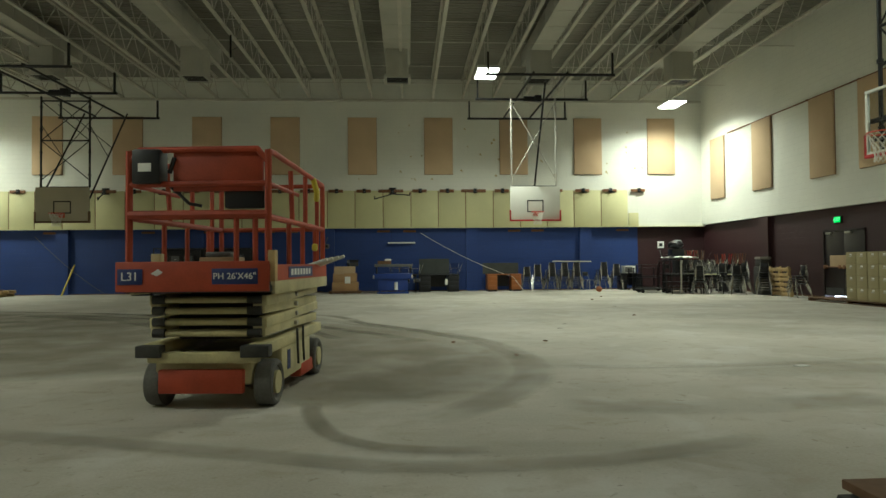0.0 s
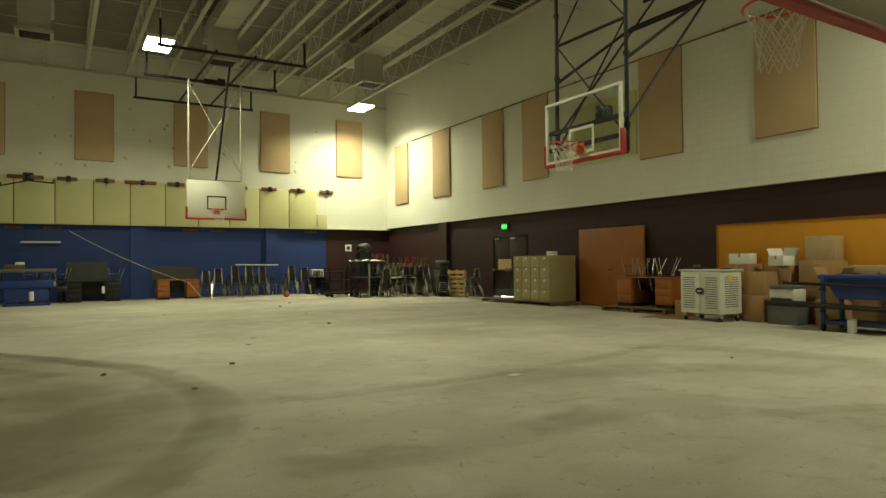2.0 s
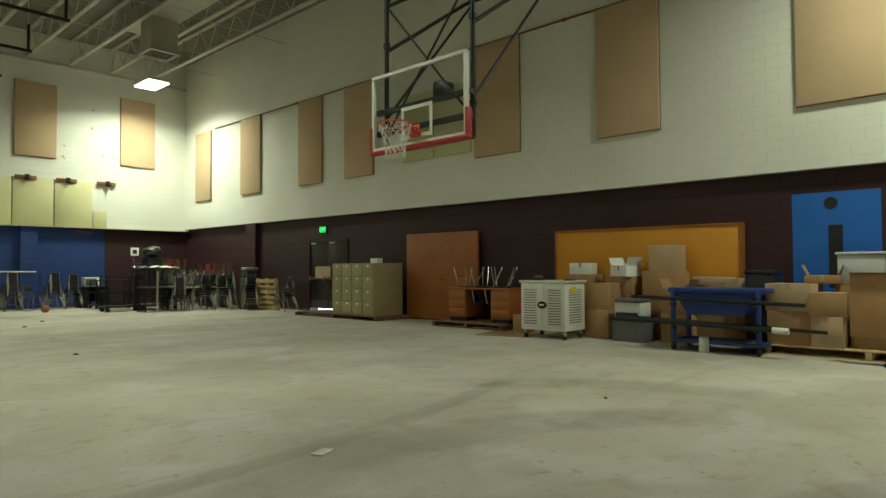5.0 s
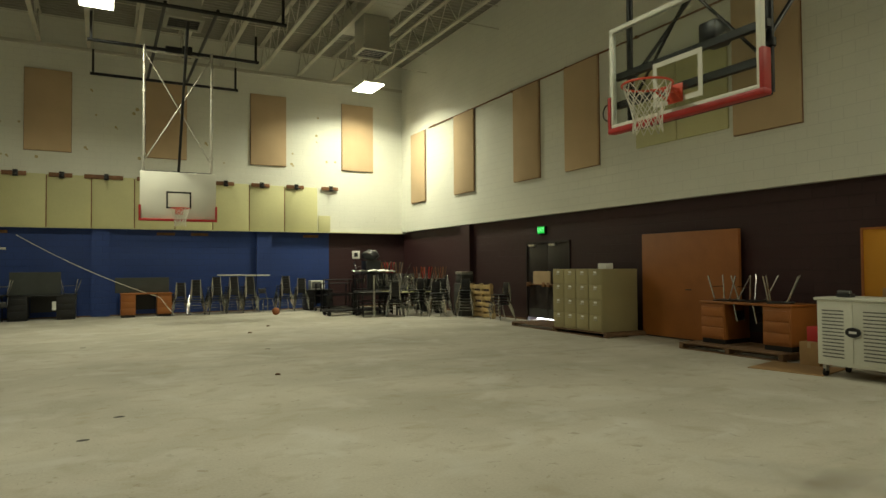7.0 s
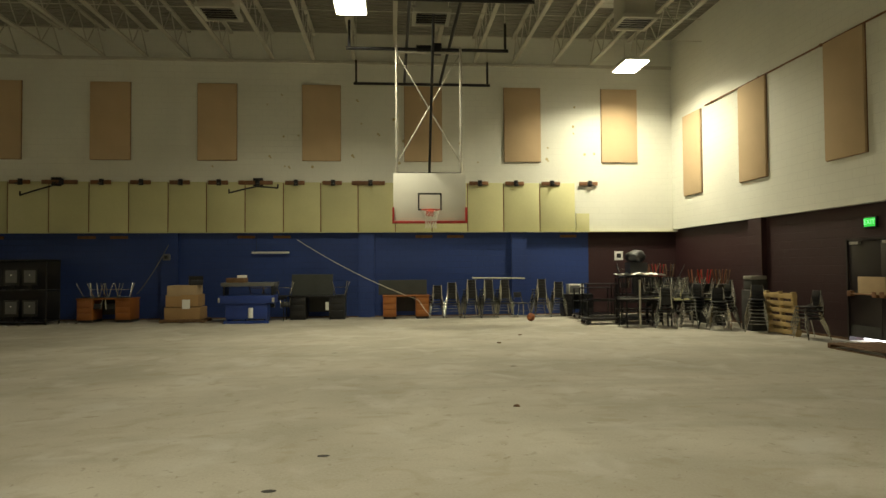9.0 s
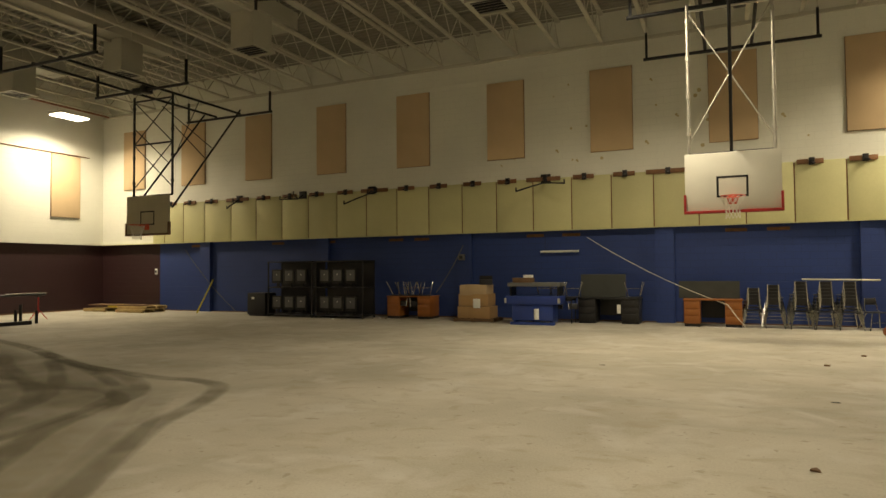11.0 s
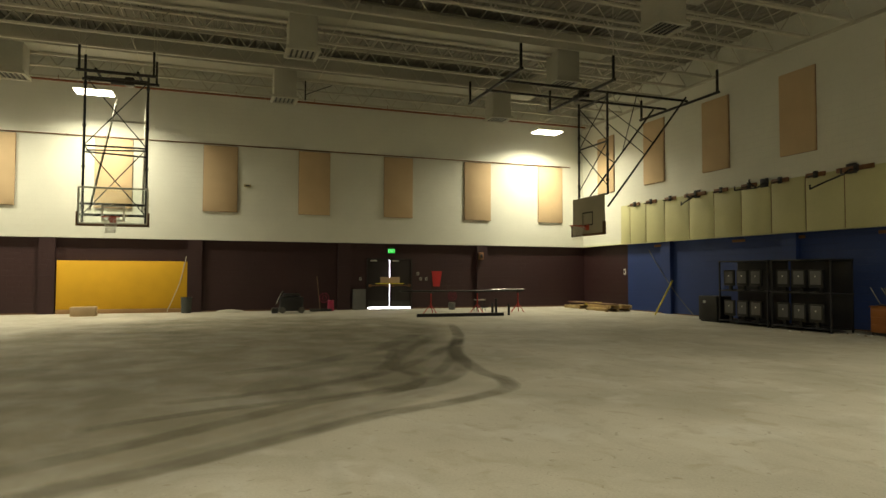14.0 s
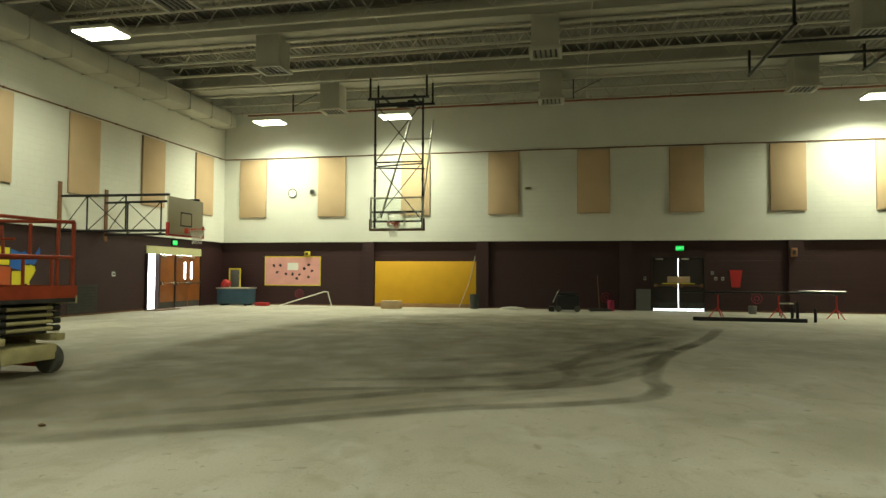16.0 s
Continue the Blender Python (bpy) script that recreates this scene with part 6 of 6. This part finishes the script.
for z, w, mt in ((0.10, 1.05, CARD), (0.48, 0.95, CARD), (0.80, 0.85, CARDL)):
    carton(-2.65 - 0.04 * z, 26.8, z, w, 0.75, 0.36 if z < 0.7 else 0.32, 3 * z, mt, "brown cardboard carton wrapped on a pallet")
lbp = solid("shipping_label", boxes(((-2.65, 26.405, 0.42), (-2.42, 26.412, 0.70))), PAPER, "white shipping label on the wrapped cartons", "label")
carton(-2.35, 26.75, 1.12, 0.4, 0.35, 0.16, 20, DARKM, "dark open case on the cartons", flaps=True, tape=False)
desk(pose(-5.95, 26.9, 0), 1.62, 0.75, 0.74, OWOOD, "orange-brown wooden desk under upturned chairs")
for k, x in enumerate((-5.65, -5.35, -5.0, -4.65)):
    upturned(x, 27.2, 0.74, 15 * k - 20)

# black racks of monitors
for rx in (-10.35, -8.35):
    t = thing("monitor_rack", "black two-tier rack filled with dark monitors", "rack", pose(rx, 26.3, 0), "monitor racks")
    for x in (0, 1.85):
        for y in (0, 0.75):
            part("post", bx(bmesh.new(), (x - 0.02, y - 0.02, 0), (x + 0.02, y + 0.02, 1.93)), DARKM, t)
    for z in (0.08, 1.0, 1.9):
        part("shelf", bx(bmesh.new(), (-0.03, -0.03, z), (1.88, 0.78, z + 0.03), 0.004), DARKM, t)
    part("back_sheet", boxes(((0, 0.74, 0.1), (1.85, 0.76, 1.9))), DARKM, t)
    for z in (0.11, 1.03):
        for k in range(3):
            mo = thing("monitor", "dark computer monitor with a grey screen on a rack", "monitor", pose(rx + 0.32 + k * 0.52, 26.35, z), "stored monitors")
            part("screen_frame", bx(bmesh.new(), (-0.21, 0, 0.14), (0.21, 0.06, 0.62), 0.015), DARKM, mo)
            part("screen", bx(bmesh.new(), (-0.16, -0.006, 0.22), (0.16, 0.0, 0.58), 0.002), GREYG, mo)
            part("stand", bx(bmesh.new(), (-0.05, 0.05, 0.0), (0.05, 0.12, 0.3), 0.01), DARKM, mo)
            part("foot", bx(bmesh.new(), (-0.14, -0.02, 0.0), (0.14, 0.2, 0.03), 0.008), DARKM, mo)
            part("badge", boxes(((-0.015, -0.01, 0.42), (0.015, -0.006, 0.46))), PAPER, mo, "small pale sticker")
sc = thing("equipment_case", "dark case beside the monitor racks", "case", pose(-11.3, 26.3, 0))
part("case_body", bx(bmesh.new(), (0, 0, 0.05), (0.8, 0.6, 0.82), 0.02), DARKM, sc)
part("case_foot", boxes(((0.05, 0.05, 0), (0.75, 0.55, 0.05))), BLACK, sc)
part("sticker", boxes(((0.2, -0.003, 0.6), (0.32, 0, 0.68))), PAPER, sc)
random.seed(21)
for k in range(16):
    x, y = random.choice(((-7.0, 25.9), (-6.2, 26.6), (1.9, 27.5), (2.4, 27.5), (-4.0, 26.7))) if k < 9 else (random.uniform(-3, 9), random.uniform(4, 22))
    x, y = x + random.uniform(-0.5, 0.5), y + random.uniform(-0.15, 0.15)
    b = bmesh.new()
    bmesh.ops.create_icosphere(b, subdivisions=1, radius=random.uniform(0.025, 0.05))
    for v in b.verts:
        v.co *= random.uniform(0.6, 1.3)
        v.co.z = max(0.002, v.co.z * 0.5 + 0.012)
    s = solid("debris", b, PAPER if k < 9 and k % 2 else PALLETD, "small crumb of rubbish on the floor", "debris", group="debris")
    s.matrix_basis = pose(x, y, 0)
for x, y, rz, w, h in ((4.465, 6.86, 20, 0.16, 0.1),):
    b = bx(bmesh.new(), (-w / 2, -h / 2, 0), (w / 2, h / 2, 0.012), 0.004)
    s = solid("paper_scrap", b, PAPER, "folded white paper scrap on the floor", "paper")
    s.matrix_basis = pose(x, y, 0, 0, 0, rz)
for x, y in ((2.75, 11.4), (3.05, 12.24), (5.6, 16.95), (2.55, 18.95), (1.6, 1.3)):
    b = rod(bmesh.new(), (0, 0, 0), (0, 0, 0.004), 0.035, 12, 0.025)
    s = solid("floor_plate", b, DUSTK, "small dark plug set in the floor", "floor plug", group="floor plugs")
    s.matrix_basis = pose(x, y, 0) @ Matrix.Diagonal((1.6, 1, 1, 1))

# ---------- west side ----------
for x, y, w, n in ((-19.9, 26.3, 1.3, 1), (-17.9, 26.2, 1.5, 2)):
    for k in range(n):
        flat_pallet(pose(x + 0.06 * k, y + 0.04 * k, 0.13 * k, 0, 0, 2 * k), w, 1.1, PALLET, "pale wooden pallet lying on the floor", 0.13)
solid("board_panel", bx(bmesh.new(), (-19.6, 26.3, 0.26), (-16.6, 26.9, 0.30), 0.004), PALLETD, "dark plank laid over the pallets", "board")
carton(-19.1, 27.3, 0.13, 0.6, 0.5, 0.13, 0, YELP, "flat yellow carton on the pallet", tape=False)


def saw_horse(x, y):
    t = thing("pipe_stand", "red folding tripod pipe stand", "pipe stand", pose(x, y, 0), "pipe stands")
    part("column", rod(bmesh.new(), (0, 0, 0.2), (0, 0, 0.78), 0.025), REDM, t)
    for k in range(3):
        a = 2.1 * k + 0.5
        part("leg", rod(bmesh.new(), (0, 0, 0.35), (0.3 * math.cos(a), 0.3 * math.sin(a), 0.0), 0.016), REDM, t)
    part("head", bx(bmesh.new(), (-0.06, -0.08, 0.76), (0.06, 0.08, 0.81), 0.01), DARKM, t)


for y in (19.1, 21.0, 22.75):
    saw_horse(-17.4, y)
solid("steel_pipe", rod(bmesh.new(), (-17.42, 17.9, 0.845), (-17.38, 23.0, 0.845), 0.035), BLACK, "long black steel pipe across the stands", "pipe", smooth=True)
solid("steel_pipe", rod(bmesh.new(), (-17.38, 21.6, 0.90), (-17.36, 23.0, 0.90), 0.02), STEEL, "bright steel pipe on the stands", "pipe", smooth=True)
solid("steel_beam", bx(bmesh.new(), (-15.52, 17.97, 0), (-15.40, 21.2, 0.12), 0.012, rz=-2), BLACK, "long black square steel tube on the floor", "steel tube")
for y, h in ((20.85, 0.46), (21.0, 0.62), (21.5, 0.42)):
    solid("steel_post", rod(bmesh.new(), (-15.6, y, 0.0 if y > 21.2 else 0.0), (-15.6, y, h), 0.045), BLACK, "short black steel post standing on the floor", "post", smooth=True)
pb = thing("paint_bucket", "grey plastic bucket on the floor", "bucket", pose(-19.6, 20.75, 0))
part("bucket", rod(bmesh.new(), (0, 0, 0), (0, 0, 0.3), 0.13, 18, 0.15), GREYG, pb)
part("bucket_handle", ring(bmesh.new(), (0, 0, 0.3), 0.15, 0.006, 18, 4), STEEL, pb)
st = thing("step_stool", "small dark stool under the pipes", "stool", pose(-18.6, 21.6, 0))
part("seat", bx(bmesh.new(), (-0.15, -0.2, 0.42), (0.15, 0.2, 0.46), 0.01), GALV, st)
for sx in (-0.12, 0.12):
    for sy in (-0.17, 0.17):
        part("leg", rod(bmesh.new(), (sx * 1.2, sy * 1.1, 0), (sx, sy, 0.42), 0.014), DARKM, st)
gp = solid("grey_panel", bx(bmesh.new(), (W - 0.1, 16.75, 0.0), (W + 0.02, 17.3, 0.85), 0.01), GREYG, "scuffed grey panel beside the door", "panel")
fm = thing("floor_machine", "black floor-stripping machine with a silver handle", "floor machine", pose(-19.2, 14.1, 0))
part("machine_body", bx(bmesh.new(), (-0.3, -0.42, 0.08), (0.3, 0.42, 0.62), 0.05), DARKM, fm)
part("hood", bx(bmesh.new(), (-0.22, -0.3, 0.62), (0.22, 0.3, 0.74), 0.03), DARKM, fm)
part("handle", path(bmesh.new(), [(0.0, -0.55, 0.35), (0.0, -0.38, 0.72), (0, -0.30, 0.82)], 0.035), STEEL, fm)
for y in (-0.35, 0.35):
    part("wheel", rod(bmesh.new(), (-0.32, y, 0.12), (0.32, y, 0.12), 0.12, 16), RUBBER, fm)
part("side_box", bx(bmesh.new(), (-0.2, -0.72, 0.0), (0.2, -0.5, 0.2), 0.02), DARKM, fm)
br = thing("push_broom", "wide push broom leaning against the wall", "broom", pose(-20.2, 15.3, 0))
part("broom_handle", rod(bmesh.new(), (0.3, 0.0, 0.08), (-0.35, -0.05, 1.38), 0.016), PALLETD, br)
part("broom_head", bx(bmesh.new(), (0.2, -0.4, 0.0), (0.38, 0.45, 0.10), 0.01), DUSTK, br)
rg = solid("red_can", rod(bmesh.new(), (-20.1, 15.75, 0), (-20.1, 15.75, 0.42), 0.13, 16), PINKD, "dark red can by the wall", "can", smooth=True)
b = bmesh.new()
bmesh.ops.create_icosphere(b, subdivisions=3, radius=0.5)
for v in b.verts:
    v.co = Vector((v.co.x * 0.55, v.co.y * 1.1, max(0, v.co.z * 0.22 + 0.03 * noise.noise(v.co * 8))))
dp = solid("dust_pile", b, FLOOR, "low pile of pale concrete dust", "dust pile", smooth=True)
dp.matrix_basis = pose(-20.2, 11.9, 0)
carton(-19.3, 7.1, 0, 0.5, 0.78, 0.32, 90 - 88, CARDL, "pale cardboard box before the yellow board")
tc_ = thing("trash_can", "dark green-black round bin by the pier", "trash can", pose(-20.15, 10.35, 0))
part("bin_body", rod(bmesh.new(), (0, 0, 0), (0, 0, 0.58), 0.17, 18, 0.2), DGREEN, tc_)
part("bin_rim", ring(bmesh.new(), (0, 0, 0.58), 0.2, 0.014, 20, 6), DARKM, tc_)
bc = thing("laundry_cart", "blue-grey plastic bulk cart with a pale rim", "cart", pose(-19.9, -0.1, 0))
b = bmesh.new()
bx(b, (-0.4, -0.72, 0.08), (0.4, 0.72, 0.74), 0.06)
part("tub", b, TEAL, bc)
part("rim", bx(bmesh.new(), (-0.43, -0.75, 0.72), (0.43, 0.75, 0.78), 0.02), GALV, bc)
for y in (-0.55, 0.55):
    part("castor", rod(bmesh.new(), (-0.3, y, 0.05), (0.3, y, 0.05), 0.05, 12), DARKM, bc)
mr = thing("framed_mirror", "grey panel in a yellow frame standing in the cart", "frame", pose(-20.3, -0.42, 0.78))
part("panel", bx(bmesh.new(), (-0.02, -0.24, 0), (0.0, 0.24, 0.8), 0.003), GREYG, mr)
part("frame", boxes(((-0.025, -0.28, 0), (0.01, -0.22, 0.84)), ((-0.025, 0.22, 0), (0.01, 0.28, 0.84)), ((-0.025, -0.22, 0.78), (0.01, 0.22, 0.84))), YELP, mr)
b = bmesh.new()
bmesh.ops.create_icosphere(b, subdivisions=3, radius=0.2)
for v in b.verts:
    v.co *= 1 + 0.3 * noise.noise(v.co * 7)
rb = solid("red_bundle", b, REDM, "crumpled red bundle on the cart", "bundle", smooth=True)
rb.matrix_basis = pose(-19.95, -0.65, 0.92)
solid("red_crate", bx(bmesh.new(), (-20.1, 0.85, 0), (-19.7, 1.4, 0.14), 0.03), REDM, "low red plastic tray on the floor", "tray")
solid("bent_pipe", path(bmesh.new(), [(-20.0, 1.9, 0.02), (-20.45, 3.75, 0.62), (-20.45, 3.9, 0.6), (-20.4, 4.1, 0.03)], 0.022), WHITEM, "bent white pipe leaning by the wall", "pipe", smooth=True)
solid("white_strip", bx(bmesh.new(), (-20.1, 2.2, 0), (-20.0, 4.0, 0.03), 0.004), PAPER, "white trim strip on the floor", "trim strip")


# ---------- stains on the white walls ----------
random.seed(8)
b = bmesh.new()
for k in range(34):
    x, z, r = random.uniform(-3, 10.5), random.uniform(4.9, 7.4), random.uniform(0.02, 0.06)
    rod(b, (x, N, z), (x, N - 0.003, z), r, 9)
    if k % 3 == 0:
        rod(b, (x + r, N, z - r * 1.2), (x + r, N - 0.003, z - r * 1.2), r * 0.7, 8)
solid("wall_patch_marks", b, mat("old_glue", (0.52, 0.44, 0.24), 0.8), "yellowed glue dabs left on the white wall", "stain", "stuff")


# ---------- smears on the slab ----------
def smear(name, label, pts, width, material, lift=0.004):
    """A flat band along a smooth curve through pts."""
    P = [Vector((*p, 0)) for p in pts]
    fine = []
    for i in range(len(P) - 1):
        p0, p1, p2, p3 = P[max(i - 1, 0)], P[i], P[i + 1], P[min(i + 2, len(P) - 1)]
        for k in range(10):
            t = k / 10
            fine.append(0.5 * ((2 * p1) + (p2 - p0) * t + (2 * p0 - 5 * p1 + 4 * p2 - p3) * t * t + (3 * p1 - p0 - 3 * p2 + p3) * t ** 3))
    fine.append(P[-1])
    b = bmesh.new()
    uvl = b.loops.layers.uv.new("UVMap")
    prev = None
    for i, c in enumerate(fine):
        d = (fine[min(i + 1, len(fine) - 1)] - fine[max(i - 1, 0)]).normalized()
        n = Vector((-d.y, d.x, 0)) * width / 2
        cur = [b.verts.new(c + n * s + Vector((0, 0, lift))) for s in (-1, -0.5, 0, 0.5, 1)]
        if prev:
            for j in range(4):
                f = b.faces.new((prev[j], prev[j + 1], cur[j + 1], cur[j]))
                for lp, (u, v) in zip(f.loops, ((j / 4, (i - 1)), ((j + 1) / 4, (i - 1)), ((j + 1) / 4, i), (j / 4, i))):
                    lp[uvl].uv = (u, v / (len(fine) - 1))
        prev = cur
    for f in b.faces:
        f.normal_update()
        if f.normal.z < 0:
            f.normal_flip()
    me = bpy.data.meshes.new(name)
    b.to_mesh(me)
    b.free()
    me.materials.append(material)
    o = tagged(new(name, me), label, "floor stain", "floor stains", "stuff")
    return o


def dirt_patch(name, label, centre, outline, material, lift):
    """A broad stain: fans out from its centre to a smooth closed outline, with faded edges."""
    n = len(outline)
    ringpts = []
    for i in range(n):
        p0, p1, p2, p3 = (Vector((*outline[(i + k) % n], 0)) for k in (-1, 0, 1, 2))
        for k in range(6):
            t = k / 6
            ringpts.append(0.5 * ((2 * p1) + (p2 - p0) * t + (2 * p0 - 5 * p1 + 4 * p2 - p3) * t * t + (3 * p1 - p0 - 3 * p2 + p3) * t ** 3))
    c = Vector((*centre, 0))
    b = bmesh.new()
    uvl = b.loops.layers.uv.new("UVMap")
    fr = (0.0, 0.3, 0.55, 0.75, 0.88, 0.95, 1.0)
    rows = [[b.verts.new(c.lerp(p, max(q, 0.001)) + Vector((0, 0, lift))) for p in ringpts] for q in fr]
    m = len(ringpts)
    for r in range(len(fr) - 1):
        for i in range(m):
            f = b.faces.new((rows[r][i], rows[r + 1][i], rows[r + 1][(i + 1) % m], rows[r][(i + 1) % m]))
            f.normal_update()
            for lp, q in zip(f.loops, (fr[r], fr[r + 1], fr[r + 1], fr[r])):
                lp[uvl].uv = (0.5 + 0.5 * q ** 4, 0.5)
            if f.normal.z < 0:
                f.normal_flip()
    me = bpy.data.meshes.new(name)
    b.to_mesh(me)
    b.free()
    me.materials.append(material)
    return tagged(new(name, me), label, "floor stain", "floor stains", "stuff")


dirt_patch("dirt_patch", "broad brownish oily patch on the bare concrete", (-4.5, 10.5),
           [(1.35, 6.2), (1.5, 7.6), (1.2, 9.3), (0.5, 10.7), (-0.6, 12.2), (-1.8, 13.6), (-3.2, 15.0), (-6.2, 15.9), (-9.5, 17.1), (-13.5, 18.0), (-17.0, 16.5), (-18.2, 11.5), (-15.0, 7.5), (-9.5, 6.2), (-5.0, 6.6), (-2.2, 6.8), (-0.9, 5.2), (0.5, 5.1)], DIRT, 0.0025)
dirt_patch("dirt_patch", "dark rubbed patch where the tracks turn on the concrete", (-4.6, 14.3),
           [(-2.2, 13.2), (-2.4, 14.2), (-3.4, 15.0), (-5.0, 15.5), (-7.6, 16.4), (-9.6, 16.8), (-8.0, 15.2), (-5.8, 13.6), (-3.6, 12.0), (-2.0, 11.6)], FAINT, 0.0032)
SM = [("tyre_track", [(1.3, 9.6), (0.6, 10.4), (0.3, 11.1), (-0.3, 12.0), (-1.0, 13.1), (-1.4, 14.1), (-1.85, 14.9), (-2.2, 15.2), (-2.8, 15.35), (-3.4, 15.3), (-4.6, 15.5), (-6.1, 15.9), (-8.9, 17.0), (-12.4, 18.1)], 0.34, SMEAR),
      ("tyre_track", [(0.2, 9.7), (-0.4, 10.6), (-1.0, 11.4), (-1.8, 12.4), (-2.2, 13.2), (-2.6, 14.2), (-3.4, 14.9), (-4.5, 15.4), (-6.3, 15.9), (-9.2, 17.1), (-12.8, 18.2)], 0.34, SMEAR),
      ("tyre_track", [(-1.2, 10.2), (-1.7, 11.3), (-2.1, 12.6), (-2.4, 13.4), (-3.0, 14.3), (-4.2, 15.0), (-5.7, 15.7)], 0.26, SMEAR),
      ("tyre_track", [(-2.3, 10.8), (-2.6, 11.9), (-3.1, 13.0), (-3.9, 14.0), (-5.4, 15.1), (-7.4, 16.3)], 0.3, SMEAR),
      ("tyre_track", [(-2.0, 13.3), (-2.5, 13.9), (-3.3, 14.25), (-4.2, 14.15), (-5.4, 14.4), (-6.9, 14.9)], 0.26, SMEAR),
      ("tyre_track", [(-3.0, 12.5), (-3.6, 13.5), (-4.7, 14.2), (-6.4, 15.0), (-8.6, 16.2)], 0.3, SMEAR),
      ("tyre_track", [(-4.2, 11.4), (-5.2, 13.0), (-7.0, 14.6), (-10.0, 16.4)], 0.5, HAZE),
      ("scuff_patch", [(-2.6, 14.7), (-1.3, 13.1), (0.5, 10.7), (1.1, 9.5), (1.38, 8.2), (1.4, 7.1), (1.2, 6.2), (0.6, 5.2), (0.0, 4.6)], 0.5, HAZE),
      ("scuff_patch", [(-0.9, 5.35), (-0.78, 4.8), (-0.55, 4.25), (-0.1, 3.92), (0.5, 3.85)], 0.2, SMEAR),
      ("scuff_patch", [(-3.2, 4.6), (-2.0, 4.2), (-1.0, 3.85), (0.0, 3.55), (1.2, 3.6), (2.4, 4.0)], 0.28, HAZE),
      ("scuff_patch", [(1.5, 7.05), (3.2, 6.9), (5.4, 7.1), (7.6, 7.6)], 0.3, FAINT),
      ("scuff_patch", [(1.2, 5.1), (2.6, 4.9), (4.2, 5.1)], 0.6, FAINT),
      ("scuff_patch", [(4.9, 4.3), (5.8, 4.0), (7.0, 3.3)], 0.3, FAINT),
      ("scuff_patch", [(3.0, 6.0), (4.4, 6.6), (6.0, 6.3), (7.4, 5.2)], 0.8, FAINT),
      ("scuff_patch", [(6.8, 8.2), (8.0, 6.8), (8.6, 5.0)], 0.7, FAINT)]
for k, (nm, pts, w, mt) in enumerate(SM):
    smear(nm, "dark rubbed tyre smear on the bare concrete" if nm == "tyre_track" else "greyish scuffed patch on the bare concrete", pts, w, mt, 0.004 + 0.0012 * k)
for me in [o for o in (CHAIR, *CHAIR.children_recursive)]:
    bpy.data.objects.remove(me)
